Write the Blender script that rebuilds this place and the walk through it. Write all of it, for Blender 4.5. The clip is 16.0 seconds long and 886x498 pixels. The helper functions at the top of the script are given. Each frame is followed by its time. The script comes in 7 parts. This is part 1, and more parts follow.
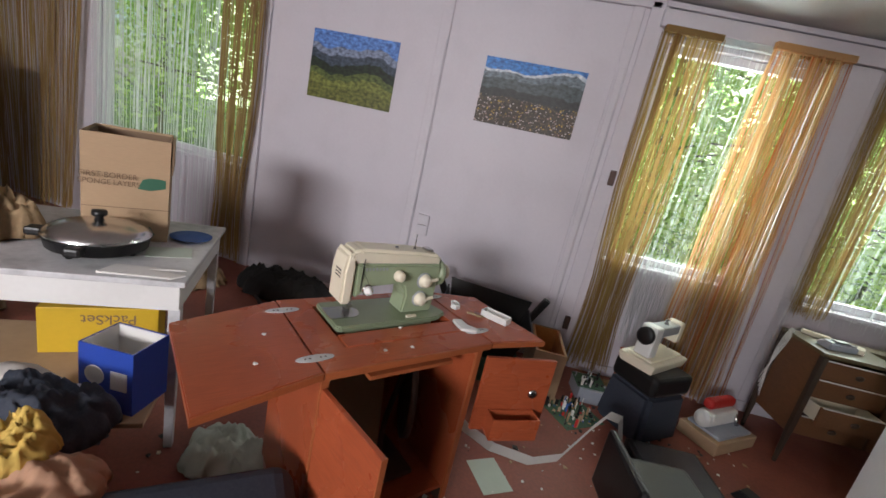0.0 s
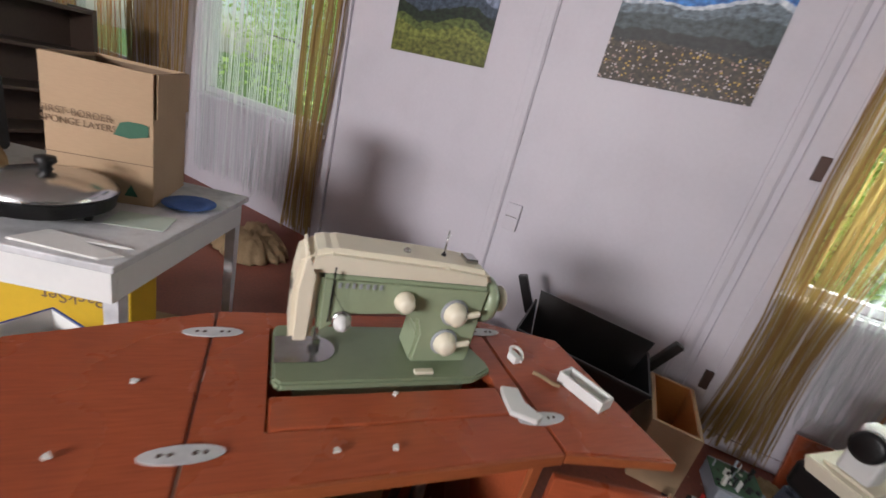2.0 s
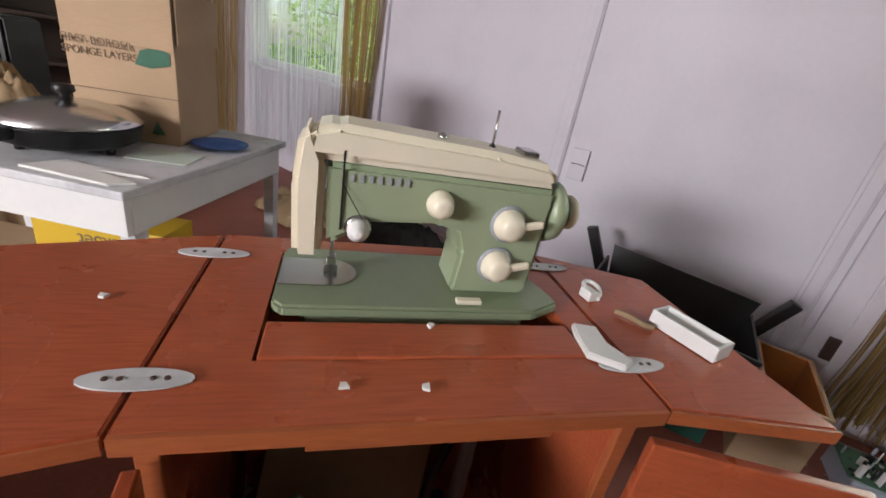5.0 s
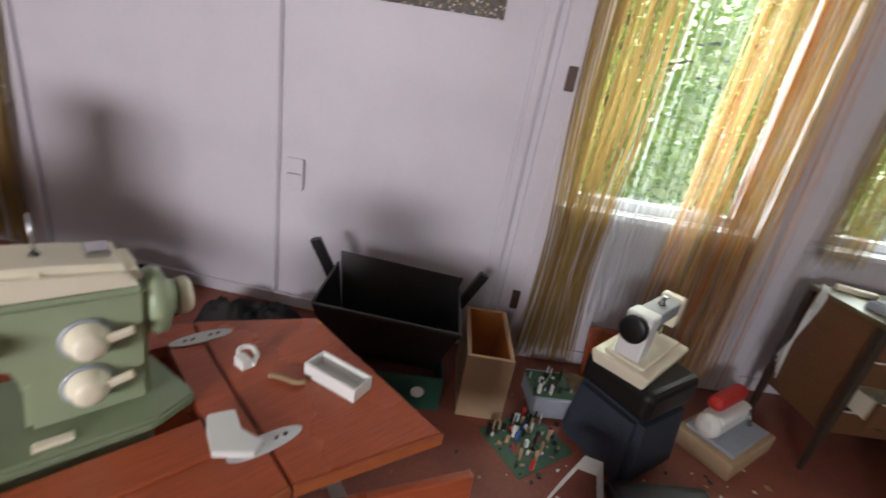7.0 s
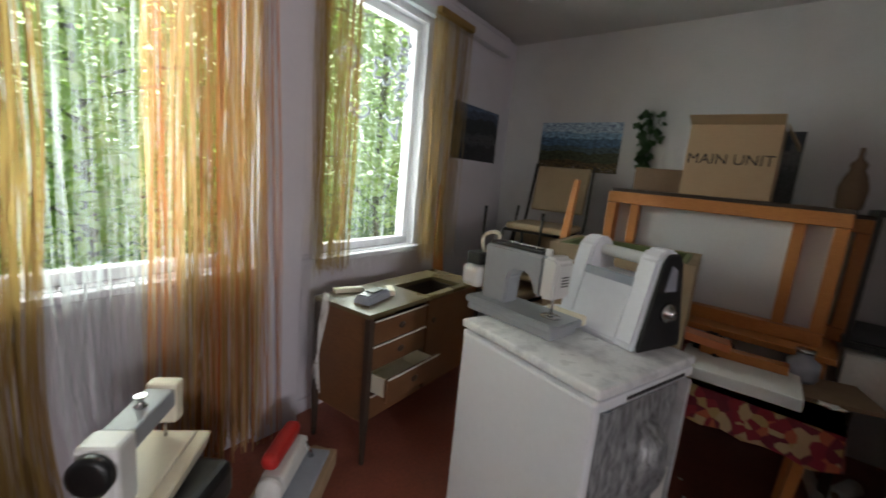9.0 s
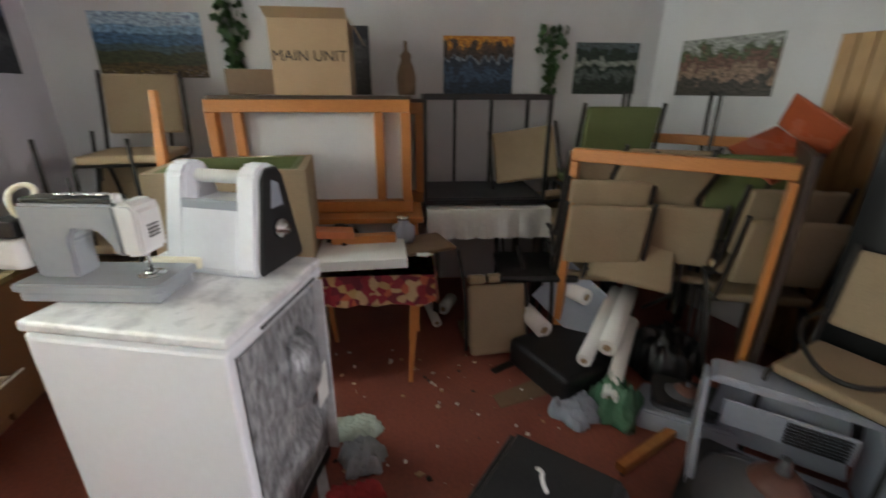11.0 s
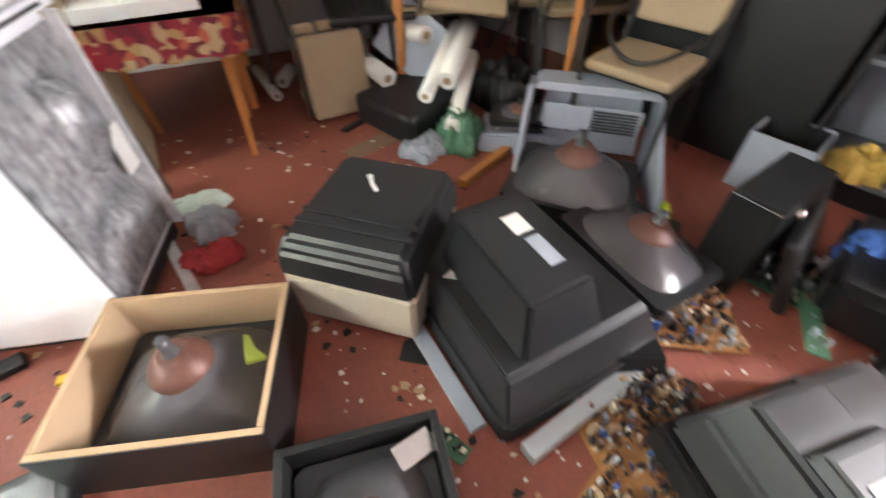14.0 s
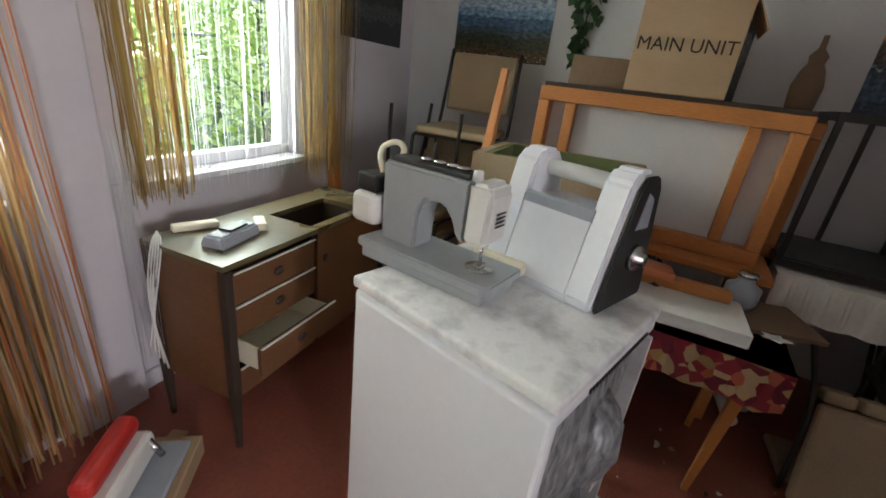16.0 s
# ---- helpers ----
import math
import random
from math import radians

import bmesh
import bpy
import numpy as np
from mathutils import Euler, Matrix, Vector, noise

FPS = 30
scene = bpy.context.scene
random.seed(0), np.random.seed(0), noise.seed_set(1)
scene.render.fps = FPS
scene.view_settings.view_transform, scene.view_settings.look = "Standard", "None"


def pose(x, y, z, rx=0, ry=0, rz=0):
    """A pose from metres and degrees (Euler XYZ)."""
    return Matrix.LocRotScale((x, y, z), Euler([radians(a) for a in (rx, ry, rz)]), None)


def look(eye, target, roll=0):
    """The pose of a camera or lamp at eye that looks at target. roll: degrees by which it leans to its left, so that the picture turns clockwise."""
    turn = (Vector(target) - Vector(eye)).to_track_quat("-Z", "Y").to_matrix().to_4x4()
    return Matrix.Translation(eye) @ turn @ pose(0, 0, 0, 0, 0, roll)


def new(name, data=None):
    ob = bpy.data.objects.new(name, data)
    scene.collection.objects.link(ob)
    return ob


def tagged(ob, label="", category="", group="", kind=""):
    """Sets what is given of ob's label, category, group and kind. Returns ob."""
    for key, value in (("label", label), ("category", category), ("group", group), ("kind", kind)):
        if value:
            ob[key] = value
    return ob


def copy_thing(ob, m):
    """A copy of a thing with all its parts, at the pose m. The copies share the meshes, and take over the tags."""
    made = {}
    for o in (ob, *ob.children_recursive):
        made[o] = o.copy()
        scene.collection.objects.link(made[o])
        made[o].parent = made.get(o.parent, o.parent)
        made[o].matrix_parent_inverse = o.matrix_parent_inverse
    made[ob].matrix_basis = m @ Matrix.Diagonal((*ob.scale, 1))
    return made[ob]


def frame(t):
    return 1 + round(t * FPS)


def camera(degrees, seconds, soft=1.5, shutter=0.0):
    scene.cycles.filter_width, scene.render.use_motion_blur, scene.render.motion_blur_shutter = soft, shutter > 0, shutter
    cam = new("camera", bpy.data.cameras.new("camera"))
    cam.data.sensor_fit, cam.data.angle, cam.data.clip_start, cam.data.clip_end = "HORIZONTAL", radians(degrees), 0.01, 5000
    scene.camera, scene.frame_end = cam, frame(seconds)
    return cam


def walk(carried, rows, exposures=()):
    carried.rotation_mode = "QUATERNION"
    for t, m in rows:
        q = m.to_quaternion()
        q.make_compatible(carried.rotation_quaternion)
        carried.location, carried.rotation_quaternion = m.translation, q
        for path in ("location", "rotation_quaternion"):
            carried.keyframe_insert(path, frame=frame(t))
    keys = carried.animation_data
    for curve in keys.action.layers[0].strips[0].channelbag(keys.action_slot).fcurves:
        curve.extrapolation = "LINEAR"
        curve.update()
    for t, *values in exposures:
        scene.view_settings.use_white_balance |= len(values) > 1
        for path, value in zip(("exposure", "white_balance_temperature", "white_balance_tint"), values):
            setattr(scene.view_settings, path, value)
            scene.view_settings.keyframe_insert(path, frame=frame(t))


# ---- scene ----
cam = camera(93, 16.0, soft=1.6, shutter=0.35)
# seconds, eye x y z, yaw, pitch, roll in degrees
ROWS = [
    (0, 1.717, 2.562, 1.442, 11.75, -14.56, 12.54),
    (0.5, 1.660, 2.630, 1.434, 12.77, -14.97, 12.68),
    (1, 1.620, 2.631, 1.456, 15.38, -15.73, 12.85),
    (1.5, 1.626, 2.819, 1.381, 20.56, -17.38, 13.67),
    (2, 1.681, 3.288, 1.333, 27.00, -19.51, 14.40),
    (2.5, 1.654, 3.423, 1.357, 31.25, -21.15, 14.56),
    (3, 1.620, 3.481, 1.320, 33.90, -21.87, 14.03),
    (3.5, 1.576, 3.476, 1.185, 34.83, -21.68, 12.55),
    (3.7, 1.577, 3.485, 1.139, 36.02, -21.73, 11.49),
    (5.8, 1.781, 3.435, 1.128, 31.28, -24.24, 8.21),
    (6, 1.821, 3.444, 1.162, 28.26, -24.17, 8.21),
    (6.5, 1.885, 3.492, 1.241, 18.45, -22.77, 8.63),
    (7, 1.859, 3.614, 1.309, 4.78, -21.04, 10.04),
    (7.5, 1.827, 3.710, 1.377, -8.95, -18.45, 9.70),
    (8, 2.063, 3.817, 1.329, -21.36, -14.65, 7.27),
    (8.5, 2.298, 3.926, 1.356, -34.62, -11.92, 6.46),
    (8.7, 2.304, 3.892, 1.373, -40.55, -10.98, 6.08),
    (10.8, 2.544, 3.825, 1.410, -89.01, -18.82, 0.82),
    (11, 2.482, 3.763, 1.416, -94.37, -20.60, 0.26),
    (11.5, 2.402, 3.664, 1.369, -106.93, -24.20, -1.07),
    (12, 2.264, 3.536, 1.352, -118.80, -28.59, -3.09),
    (12.5, 2.139, 3.509, 1.355, -129.45, -36.18, -4.16),
    (13, 2.136, 3.503, 1.163, -131.99, -49.53, -3.62),
    (13.5, 2.159, 3.505, 1.158, -126.10, -51.81, -4.39),
    (14, 2.321, 3.590, 1.145, -111.47, -45.85, -0.54),
    (14.5, 2.462, 3.822, 1.261, -90.25, -39.41, 3.29),
    (15, 2.565, 4.055, 1.247, -71.93, -29.40, 6.32),
    (15.5, 2.626, 4.157, 1.304, -64.71, -24.00, 7.94),
    (16, 2.758, 4.137, 1.345, -62.02, -22.00, 7.10),
]

EXPOSURES = [(0.0, -0.5), (1.5, -0.35), (3.5, -0.15), (6.0, -0.15), (7.0, -0.25), (8.0, -0.45), (8.5, -0.5), (11.0, 0.5), (11.5, 1.1), (12.0, 1.65), (12.6, 2.2), (13.6, 2.3), (14.0, 2.05), (14.5, 1.6), (15.3, 0.6), (16.0, 0.1)]


def held(x, y, z, yaw, pitch, roll):
    """The pose of the carried camera from its eye and its angles."""
    a, b = radians(yaw), radians(pitch)
    eye = Vector((x, y, z))
    return look(eye, eye + Vector((-math.sin(a) * math.cos(b), math.cos(a) * math.cos(b), math.sin(b))), roll)


walk(cam, [(t, held(*row)) for t, *row in ROWS], EXPOSURES)

# ---- world, sun, window light and added fill lamps ----
world = bpy.data.worlds.new("sky")
scene.world = world
world.use_nodes = True
wn = world.node_tree
sky = wn.nodes.new("ShaderNodeTexSky")
sky.sky_type, sky.sun_disc = "NISHITA", False
sky.sun_elevation, sky.sun_rotation = radians(50), radians(153)
wn.links.new(sky.outputs[0], wn.nodes["Background"].inputs[0])
wn.nodes["Background"].inputs[1].default_value = 0.15

# window wall east of the posters turns a little outward
TURN_W = math.degrees(math.atan2(0.46, 3.5))
WIN = pose(2.1, 5.64, 0, 0, 0, TURN_W)
# the wall behind the wardrobes: s runs west from the corner, y into the wall
SOUTH = Matrix.Translation((5.58, 2.04, 0)) @ pose(0, 0, 0, 0, 0, math.degrees(math.atan2(-0.361, -0.933)))


def sun_lamp():
    data = bpy.data.lights.new("sun", "SUN")
    data.energy, data.angle, data.color = 5.0, radians(0.6), (1.0, 0.95, 0.86)
    ob = new("sun", data)
    ob.matrix_world = look((8, -16, 22), (0, 0, 0))
    return ob


def window_or_fill_light(m, w, h, power, tint=(0.93, 1.0, 0.95)):
    data = bpy.data.lights.new("window_or_fill_lamp", "AREA")
    data.shape, data.size, data.size_y, data.energy, data.color = "RECTANGLE", w, h, power, tint
    ob = new("window_or_fill_lamp", data)
    ob.matrix_world = m
    return ob


sun_lamp()
window_or_fill_light(WIN @ pose(0.56, 0.30, 1.6, 90, 0, 180), 0.9, 1.4, 58)
window_or_fill_light(WIN @ pose(1.86, 0.30, 1.6, 90, 0, 180), 0.76, 1.4, 52)
window_or_fill_light(pose(-1.5, 5.95, 1.6, 90, 0, 180), 1.6, 1.4, 9)
window_or_fill_light(pose(-4.3, 5.95, 1.6, 90, 0, 180), 1.3, 1.4, 4)
# faint fill lamp for the added window in the west wall
window_or_fill_light(pose(-6.95, 2.2, 1.6, 90, 0, -90), 2.9, 1.3, 3)
# added rear fill lamp, standing in for the light carried beside the camera
window_or_fill_light(pose(0.7, -1.4, 1.95, 82, 0, 0), 1.8, 0.7, 350, (1.0, 0.97, 1.0))


# ---- materials ----
def mat(name, colour, rough=0.6, metal=0.0, grain=0.12, scale=8.0, bump=0.15, stain=0.25, stain_scale=1.5, stretch=(1, 1, 1), dark=None, trans=0.0, alpha=1.0, vary=0.0):
    """A painted, wooden, plastic or cloth surface with grain at two sizes, dirt and fine relief."""
    m = bpy.data.materials.new(name)
    m.use_nodes = True
    nt = m.node_tree
    N, L = nt.nodes, nt.links.new
    b = N["Principled BSDF"]
    co, mp = N.new("ShaderNodeTexCoord"), N.new("ShaderNodeMapping")
    mp.inputs["Scale"].default_value = stretch
    L(co.outputs["Object"], mp.inputs[0])
    fine, broad = N.new("ShaderNodeTexNoise"), N.new("ShaderNodeTexNoise")
    fine.inputs["Scale"].default_value, fine.inputs["Detail"].default_value = scale * 6, 6
    broad.inputs["Scale"].default_value, broad.inputs["Detail"].default_value = stain_scale * 2, 5
    L(mp.outputs[0], fine.inputs[0])
    L(co.outputs["Object"], broad.inputs[0])
    c1, c2 = N.new("ShaderNodeMix"), N.new("ShaderNodeMix")
    for c in (c1, c2):
        c.data_type = "RGBA"
    low = dark or tuple(v * 0.45 for v in colour)
    r1, r2 = N.new("ShaderNodeValToRGB"), N.new("ShaderNodeValToRGB")
    r1.color_ramp.elements[0].position, r1.color_ramp.elements[1].position = 0.35, 0.7
    r2.color_ramp.elements[0].position, r2.color_ramp.elements[1].position = 0.48, 0.75
    L(fine.outputs[0], r1.inputs[0])
    L(broad.outputs[0], r2.inputs[0])
    m1, m2 = N.new("ShaderNodeMath"), N.new("ShaderNodeMath")
    for q, r, k in ((m1, r1, grain), (m2, r2, stain)):
        q.operation = "MULTIPLY"
        L(r.outputs[0], q.inputs[0])
        q.inputs[1].default_value = k
    c1.inputs["A"].default_value, c1.inputs["B"].default_value = (*colour, 1), (*low, 1)
    c2.inputs["B"].default_value = (*low, 1)
    L(m1.outputs[0], c1.inputs["Factor"])
    L(m2.outputs[0], c2.inputs["Factor"])
    L(c1.outputs["Result"], c2.inputs["A"])
    out = c2.outputs["Result"]
    if vary:
        info, hs, mr = N.new("ShaderNodeObjectInfo"), N.new("ShaderNodeHueSaturation"), N.new("ShaderNodeMapRange")
        mr.inputs["To Min"].default_value, mr.inputs["To Max"].default_value = 1 - vary, 1 + vary
        L(info.outputs["Random"], mr.inputs[0])
        L(mr.outputs[0], hs.inputs["Value"])
        L(out, hs.inputs["Color"])
        out = hs.outputs[0]
    L(out, b.inputs["Base Color"])
    rr = N.new("ShaderNodeMapRange")
    rr.inputs["To Min"].default_value, rr.inputs["To Max"].default_value = max(rough - 0.12, 0.03), min(rough + 0.15, 1)
    L(broad.outputs[0], rr.inputs[0])
    L(rr.outputs[0], b.inputs["Roughness"])
    b.inputs["Metallic"].default_value = metal
    b.inputs["Transmission Weight"].default_value = trans
    b.inputs["Alpha"].default_value = alpha
    if bump:
        bp = N.new("ShaderNodeBump")
        bp.inputs["Strength"].default_value, bp.inputs["Distance"].default_value = bump, 0.004
        L(fine.outputs[0], bp.inputs["Height"])
        L(bp.outputs[0], b.inputs["Normal"])
    return m


def picture(name, stops, seed, rough=0.5, blotch=6.0, warp=0.5, flowers=0.0):
    """A printed landscape: jagged ridges one behind another, with flowers up to the given height."""
    m = mat(name, (0.3, 0.3, 0.3), rough, bump=0.02)
    nt = m.node_tree
    N, L = nt.nodes, nt.links.new
    b = N["Principled BSDF"]
    co, sx, nz, ad, mu = (N.new("ShaderNode" + k) for k in ("TexCoord", "SeparateXYZ", "TexNoise", "Math", "Math"))
    ramp = N.new("ShaderNodeValToRGB")
    mp = N.new("ShaderNodeMapping")
    mp.inputs["Location"].default_value = (seed, seed * 1.7, 0)
    mp.inputs["Scale"].default_value = (1, 1, 0.35)
    L(co.outputs["Generated"], sx.inputs[0])
    L(co.outputs["Generated"], mp.inputs[0])
    L(mp.outputs[0], nz.inputs[0])
    nz.inputs["Scale"].default_value, nz.inputs["Detail"].default_value = blotch, 5
    mu.operation = "MULTIPLY_ADD"
    L(nz.outputs[0], mu.inputs[0])
    mu.inputs[1].default_value, mu.inputs[2].default_value = warp, -warp / 2
    L(mu.outputs[0], ad.inputs[0])
    L(sx.outputs["Z"], ad.inputs[1])
    L(ad.outputs[0], ramp.inputs[0])
    e = ramp.color_ramp.elements
    sharp = []
    for k, (p, c) in enumerate(stops):
        if k:
            sharp.append((p - 0.012, stops[k - 1][1]))
        sharp.append((p, c))
    while len(e) < len(sharp):
        e.new(0.5)
    for el, (p, c) in zip(e, sharp):
        el.position, el.color = min(1, max(0, p)), (c[0], c[1], c[2], 1)
    spk = N.new("ShaderNodeTexNoise")
    spk.inputs["Scale"].default_value, spk.inputs["Detail"].default_value = 22, 6
    L(co.outputs["Generated"], spk.inputs[0])
    mx, sr = N.new("ShaderNodeMix"), N.new("ShaderNodeMapRange")
    mx.data_type, mx.blend_type = "RGBA", "OVERLAY"
    mx.inputs["Factor"].default_value = 0.8
    sr.inputs["From Min"].default_value, sr.inputs["From Max"].default_value = 0.34, 0.66
    sr.inputs["To Min"].default_value, sr.inputs["To Max"].default_value = 0.12, 0.8
    L(spk.outputs[0], sr.inputs[0])
    L(ramp.outputs[0], mx.inputs["A"])
    L(sr.outputs[0], mx.inputs["B"])
    out = mx.outputs["Result"]
    if flowers:
        vo, sep, big, low, both, col, fm = (N.new("ShaderNode" + k) for k in ("TexVoronoi", "SeparateColor", "Math", "MapRange", "Math", "ValToRGB", "Mix"))
        fmap = N.new("ShaderNodeMapping")
        fmap.inputs["Scale"].default_value = (1.6, 1, 1.3)
        L(co.outputs["Generated"], fmap.inputs[0])
        L(fmap.outputs[0], vo.inputs[0])
        vo.inputs["Scale"].default_value = 26
        L(vo.outputs["Color"], sep.inputs[0])
        big.operation, big.inputs[1].default_value = "LESS_THAN", 0.36
        L(vo.outputs["Distance"], big.inputs[0])
        low.inputs["From Min"].default_value, low.inputs["From Max"].default_value = flowers + 0.03, flowers - 0.03
        L(sx.outputs["Z"], low.inputs[0])
        both.operation = "MULTIPLY"
        L(big.outputs[0], both.inputs[0])
        L(low.outputs[0], both.inputs[1])
        ce = col.color_ramp.elements
        col.color_ramp.interpolation = "CONSTANT"
        ce[0].color, ce[1].position, ce[1].color = (0.5, 0.42, 0.4, 1), 0.8, (0.5, 0.32, 0.06, 1)
        for p, c in ((0.3, (0.16, 0.1, 0.07, 1)), (0.5, (0.4, 0.25, 0.22, 1)), (0.65, (0.1, 0.08, 0.04, 1))):
            ce.new(p).color = c
        L(sep.outputs[0], col.inputs[0])
        fm.data_type = "RGBA"
        L(both.outputs[0], fm.inputs["Factor"])
        L(out, fm.inputs["A"])
        L(col.outputs[0], fm.inputs["B"])
        out = fm.outputs["Result"]
    L(out, b.inputs["Base Color"])
    return m


WHITE = mat("white_painted_panel", (0.6, 0.57, 0.62), 0.55, grain=0.05, stain=0.12, bump=0.05)
PLASTER = mat("white_plaster", (0.62, 0.61, 0.62), 0.8, grain=0.08, stain=0.15, scale=14, bump=0.2)
CEIL = mat("ceiling_paint", (0.58, 0.57, 0.56), 0.8, grain=0.06, stain=0.2, bump=0.08)
FLOOR = mat("red_brown_floor", (0.27, 0.078, 0.05), 0.55, grain=0.35, scale=10, stain=0.45, stain_scale=1.3, bump=0.25, dark=(0.1, 0.036, 0.028))
MAHOG = mat("mahogany_veneer", (0.4, 0.09, 0.035), 0.26, grain=0.5, scale=3, stretch=(1, 14, 14), stain=0.25, bump=0.05, dark=(0.2, 0.042, 0.018))
MAHOG_EDGE = mat("mahogany_edge", (0.38, 0.105, 0.035), 0.4, grain=0.4, scale=4, stretch=(1, 8, 8), dark=(0.2, 0.05, 0.02))
GREEN = mat("green_enamel", (0.3, 0.36, 0.23), 0.3, grain=0.06, stain=0.12, bump=0.03)
GREEN_D = mat("dark_green_enamel", (0.21, 0.255, 0.16), 0.3, grain=0.08, stain=0.15, bump=0.03)
CREAM = mat("cream_enamel", (0.76, 0.7, 0.55), 0.35, grain=0.05, stain=0.1, bump=0.03)
CHROME = mat("chrome", (0.6, 0.6, 0.6), 0.22, 1.0, bump=0.02)
BLACK = mat("black_plastic", (0.006, 0.006, 0.0065), 0.4, grain=0.3, scale=20, stain=0.25, dark=(0.017, 0.017, 0.017), bump=0.12)
CHAR = mat("charcoal_plastic", (0.013, 0.0135, 0.015), 0.42, grain=0.35, scale=22, stain=0.4, dark=(0.03, 0.03, 0.031), bump=0.15)
GREYP = mat("grey_plastic", (0.33, 0.36, 0.42), 0.45, grain=0.1, stain=0.25, bump=0.05)
BEIGEP = mat("beige_plastic", (0.52, 0.47, 0.38), 0.5, grain=0.1, stain=0.25, bump=0.05)
FRIDGE = mat("white_enamel_door", (0.84, 0.86, 0.9), 0.35, grain=0.04, stain=0.06, bump=0.03)
DUSTY = mat("dusty_grey_enamel", (0.6, 0.6, 0.61), 0.55, grain=0.2, stain=0.7, stain_scale=5, dark=(0.27, 0.27, 0.28), bump=0.1)
WORN = mat("worn_white_top", (0.86, 0.87, 0.88), 0.3, grain=0.12, scale=16, stain=0.85, stain_scale=6, dark=(0.4, 0.41, 0.44), bump=0.06)
FOIL = mat("foil_insulation", (0.46, 0.47, 0.49), 0.45, 0.25, grain=0.9, scale=9, stretch=(1, 1, 0.3), stain=0.9, stain_scale=4, dark=(0.1, 0.1, 0.105), bump=0.7)
CARD = mat("brown_cardboard", (0.42, 0.29, 0.175), 0.8, grain=0.12, scale=6, stretch=(1, 1, 8), stain=0.2, bump=0.1)
CARD_D = mat("dark_cardboard", (0.2, 0.13, 0.08), 0.8, grain=0.15, stain=0.3)
OAK = mat("orange_varnished_wood", (0.5, 0.2, 0.055), 0.38, grain=0.45, scale=3, stretch=(2, 2, 12), stain=0.15, bump=0.05, dark=(0.33, 0.11, 0.03))
WALNUT = mat("brown_veneer", (0.16, 0.07, 0.03), 0.4, grain=0.45, scale=3, stretch=(10, 2, 10), stain=0.2, bump=0.05, dark=(0.06, 0.03, 0.016))
DARKWOOD = mat("dark_wood", (0.045, 0.028, 0.02), 0.5, grain=0.3, stain=0.2)
BEIGE = mat("beige_upholstery", (0.36, 0.27, 0.17), 0.85, grain=0.3, scale=26, stain=0.3, stain_scale=2, bump=0.4)
OLIVE = mat("olive_upholstery", (0.15, 0.18, 0.07), 0.85, grain=0.3, scale=26, stain=0.3, bump=0.4)
STEEL = mat("dark_steel_tube", (0.03, 0.026, 0.023), 0.4, 0.3, grain=0.2, stain=0.3, bump=0.05)
WPLAST = mat("white_plastic", (0.72, 0.72, 0.7), 0.4, grain=0.05, stain=0.15, bump=0.03)
GREYM = mat("grey_enamel", (0.32, 0.34, 0.36), 0.35, grain=0.08, stain=0.15, bump=0.03)
PAPER = mat("white_paper", (0.72, 0.71, 0.68), 0.8, grain=0.05, stain=0.15)
PAPERG = mat("greenish_paper", (0.5, 0.58, 0.5), 0.8, grain=0.05, stain=0.2)
TUBEG = mat("dark_tube_glass", (0.07, 0.068, 0.075), 0.2, grain=0.2, stain=0.5, stain_scale=2.5, dark=(0.1, 0.09, 0.085), bump=0.0)
COPPER = mat("copper_winding", (0.13, 0.055, 0.04), 0.45, 0.2, grain=0.3, scale=12)
PCB = mat("brown_circuit_board", (0.36, 0.17, 0.055), 0.55, grain=0.35, stain=0.3)
PCBG = mat("green_circuit_board", (0.05, 0.13, 0.07), 0.5, grain=0.35, stain=0.3)
RED = mat("red_plastic", (0.5, 0.03, 0.025), 0.4, grain=0.1, stain=0.2)
BLUE = mat("blue_card", (0.02, 0.06, 0.36), 0.45, grain=0.08, stain=0.1)
BLUEC = mat("blue_cloth", (0.05, 0.13, 0.4), 0.8, grain=0.2, stain=0.3, bump=0.3)
YELLOW = mat("yellow_card", (0.62, 0.4, 0.02), 0.5, grain=0.08, stain=0.15)
YCLOTH = mat("yellow_cloth", (0.62, 0.42, 0.1), 0.85, grain=0.2, stain=0.2, bump=0.3)
WCLOTH = mat("white_cloth", (0.6, 0.58, 0.54), 0.85, grain=0.15, stain=0.3, bump=0.3)
RCLOTH = mat("red_cloth", (0.42, 0.04, 0.045), 0.8, grain=0.2, stain=0.25, bump=0.3)
TAN = mat("tan_cloth", (0.32, 0.22, 0.12), 0.85, grain=0.25, scale=12, stain=0.35, bump=0.4)
PINKT = mat("pinkish_tan_cloth", (0.42, 0.24, 0.15), 0.85, grain=0.2, stain=0.3, bump=0.3)
TEAL = mat("teal_cloth", (0.03, 0.14, 0.16), 0.8, grain=0.2, stain=0.3, bump=0.3)
NAVY = mat("navy_upholstery", (0.02, 0.027, 0.045), 0.75, grain=0.3, scale=20, stain=0.35, dark=(0.06, 0.065, 0.075), bump=0.3)
GFILM = mat("green_plastic_film", (0.09, 0.2, 0.12), 0.25, grain=0.3, stain=0.4, bump=0.5)
IRON = mat("dark_brown_iron", (0.08, 0.045, 0.036), 0.5, 0.4, grain=0.2, stain=0.3)
SHELF = mat("grey_shelf", (0.16, 0.165, 0.18), 0.3, 0.2, grain=0.1, stain=0.2)
PINE = mat("striped_pine_boards", (0.44, 0.25, 0.09), 0.5, grain=0.5, scale=2, stretch=(16, 1, 1), dark=(0.25, 0.12, 0.04))
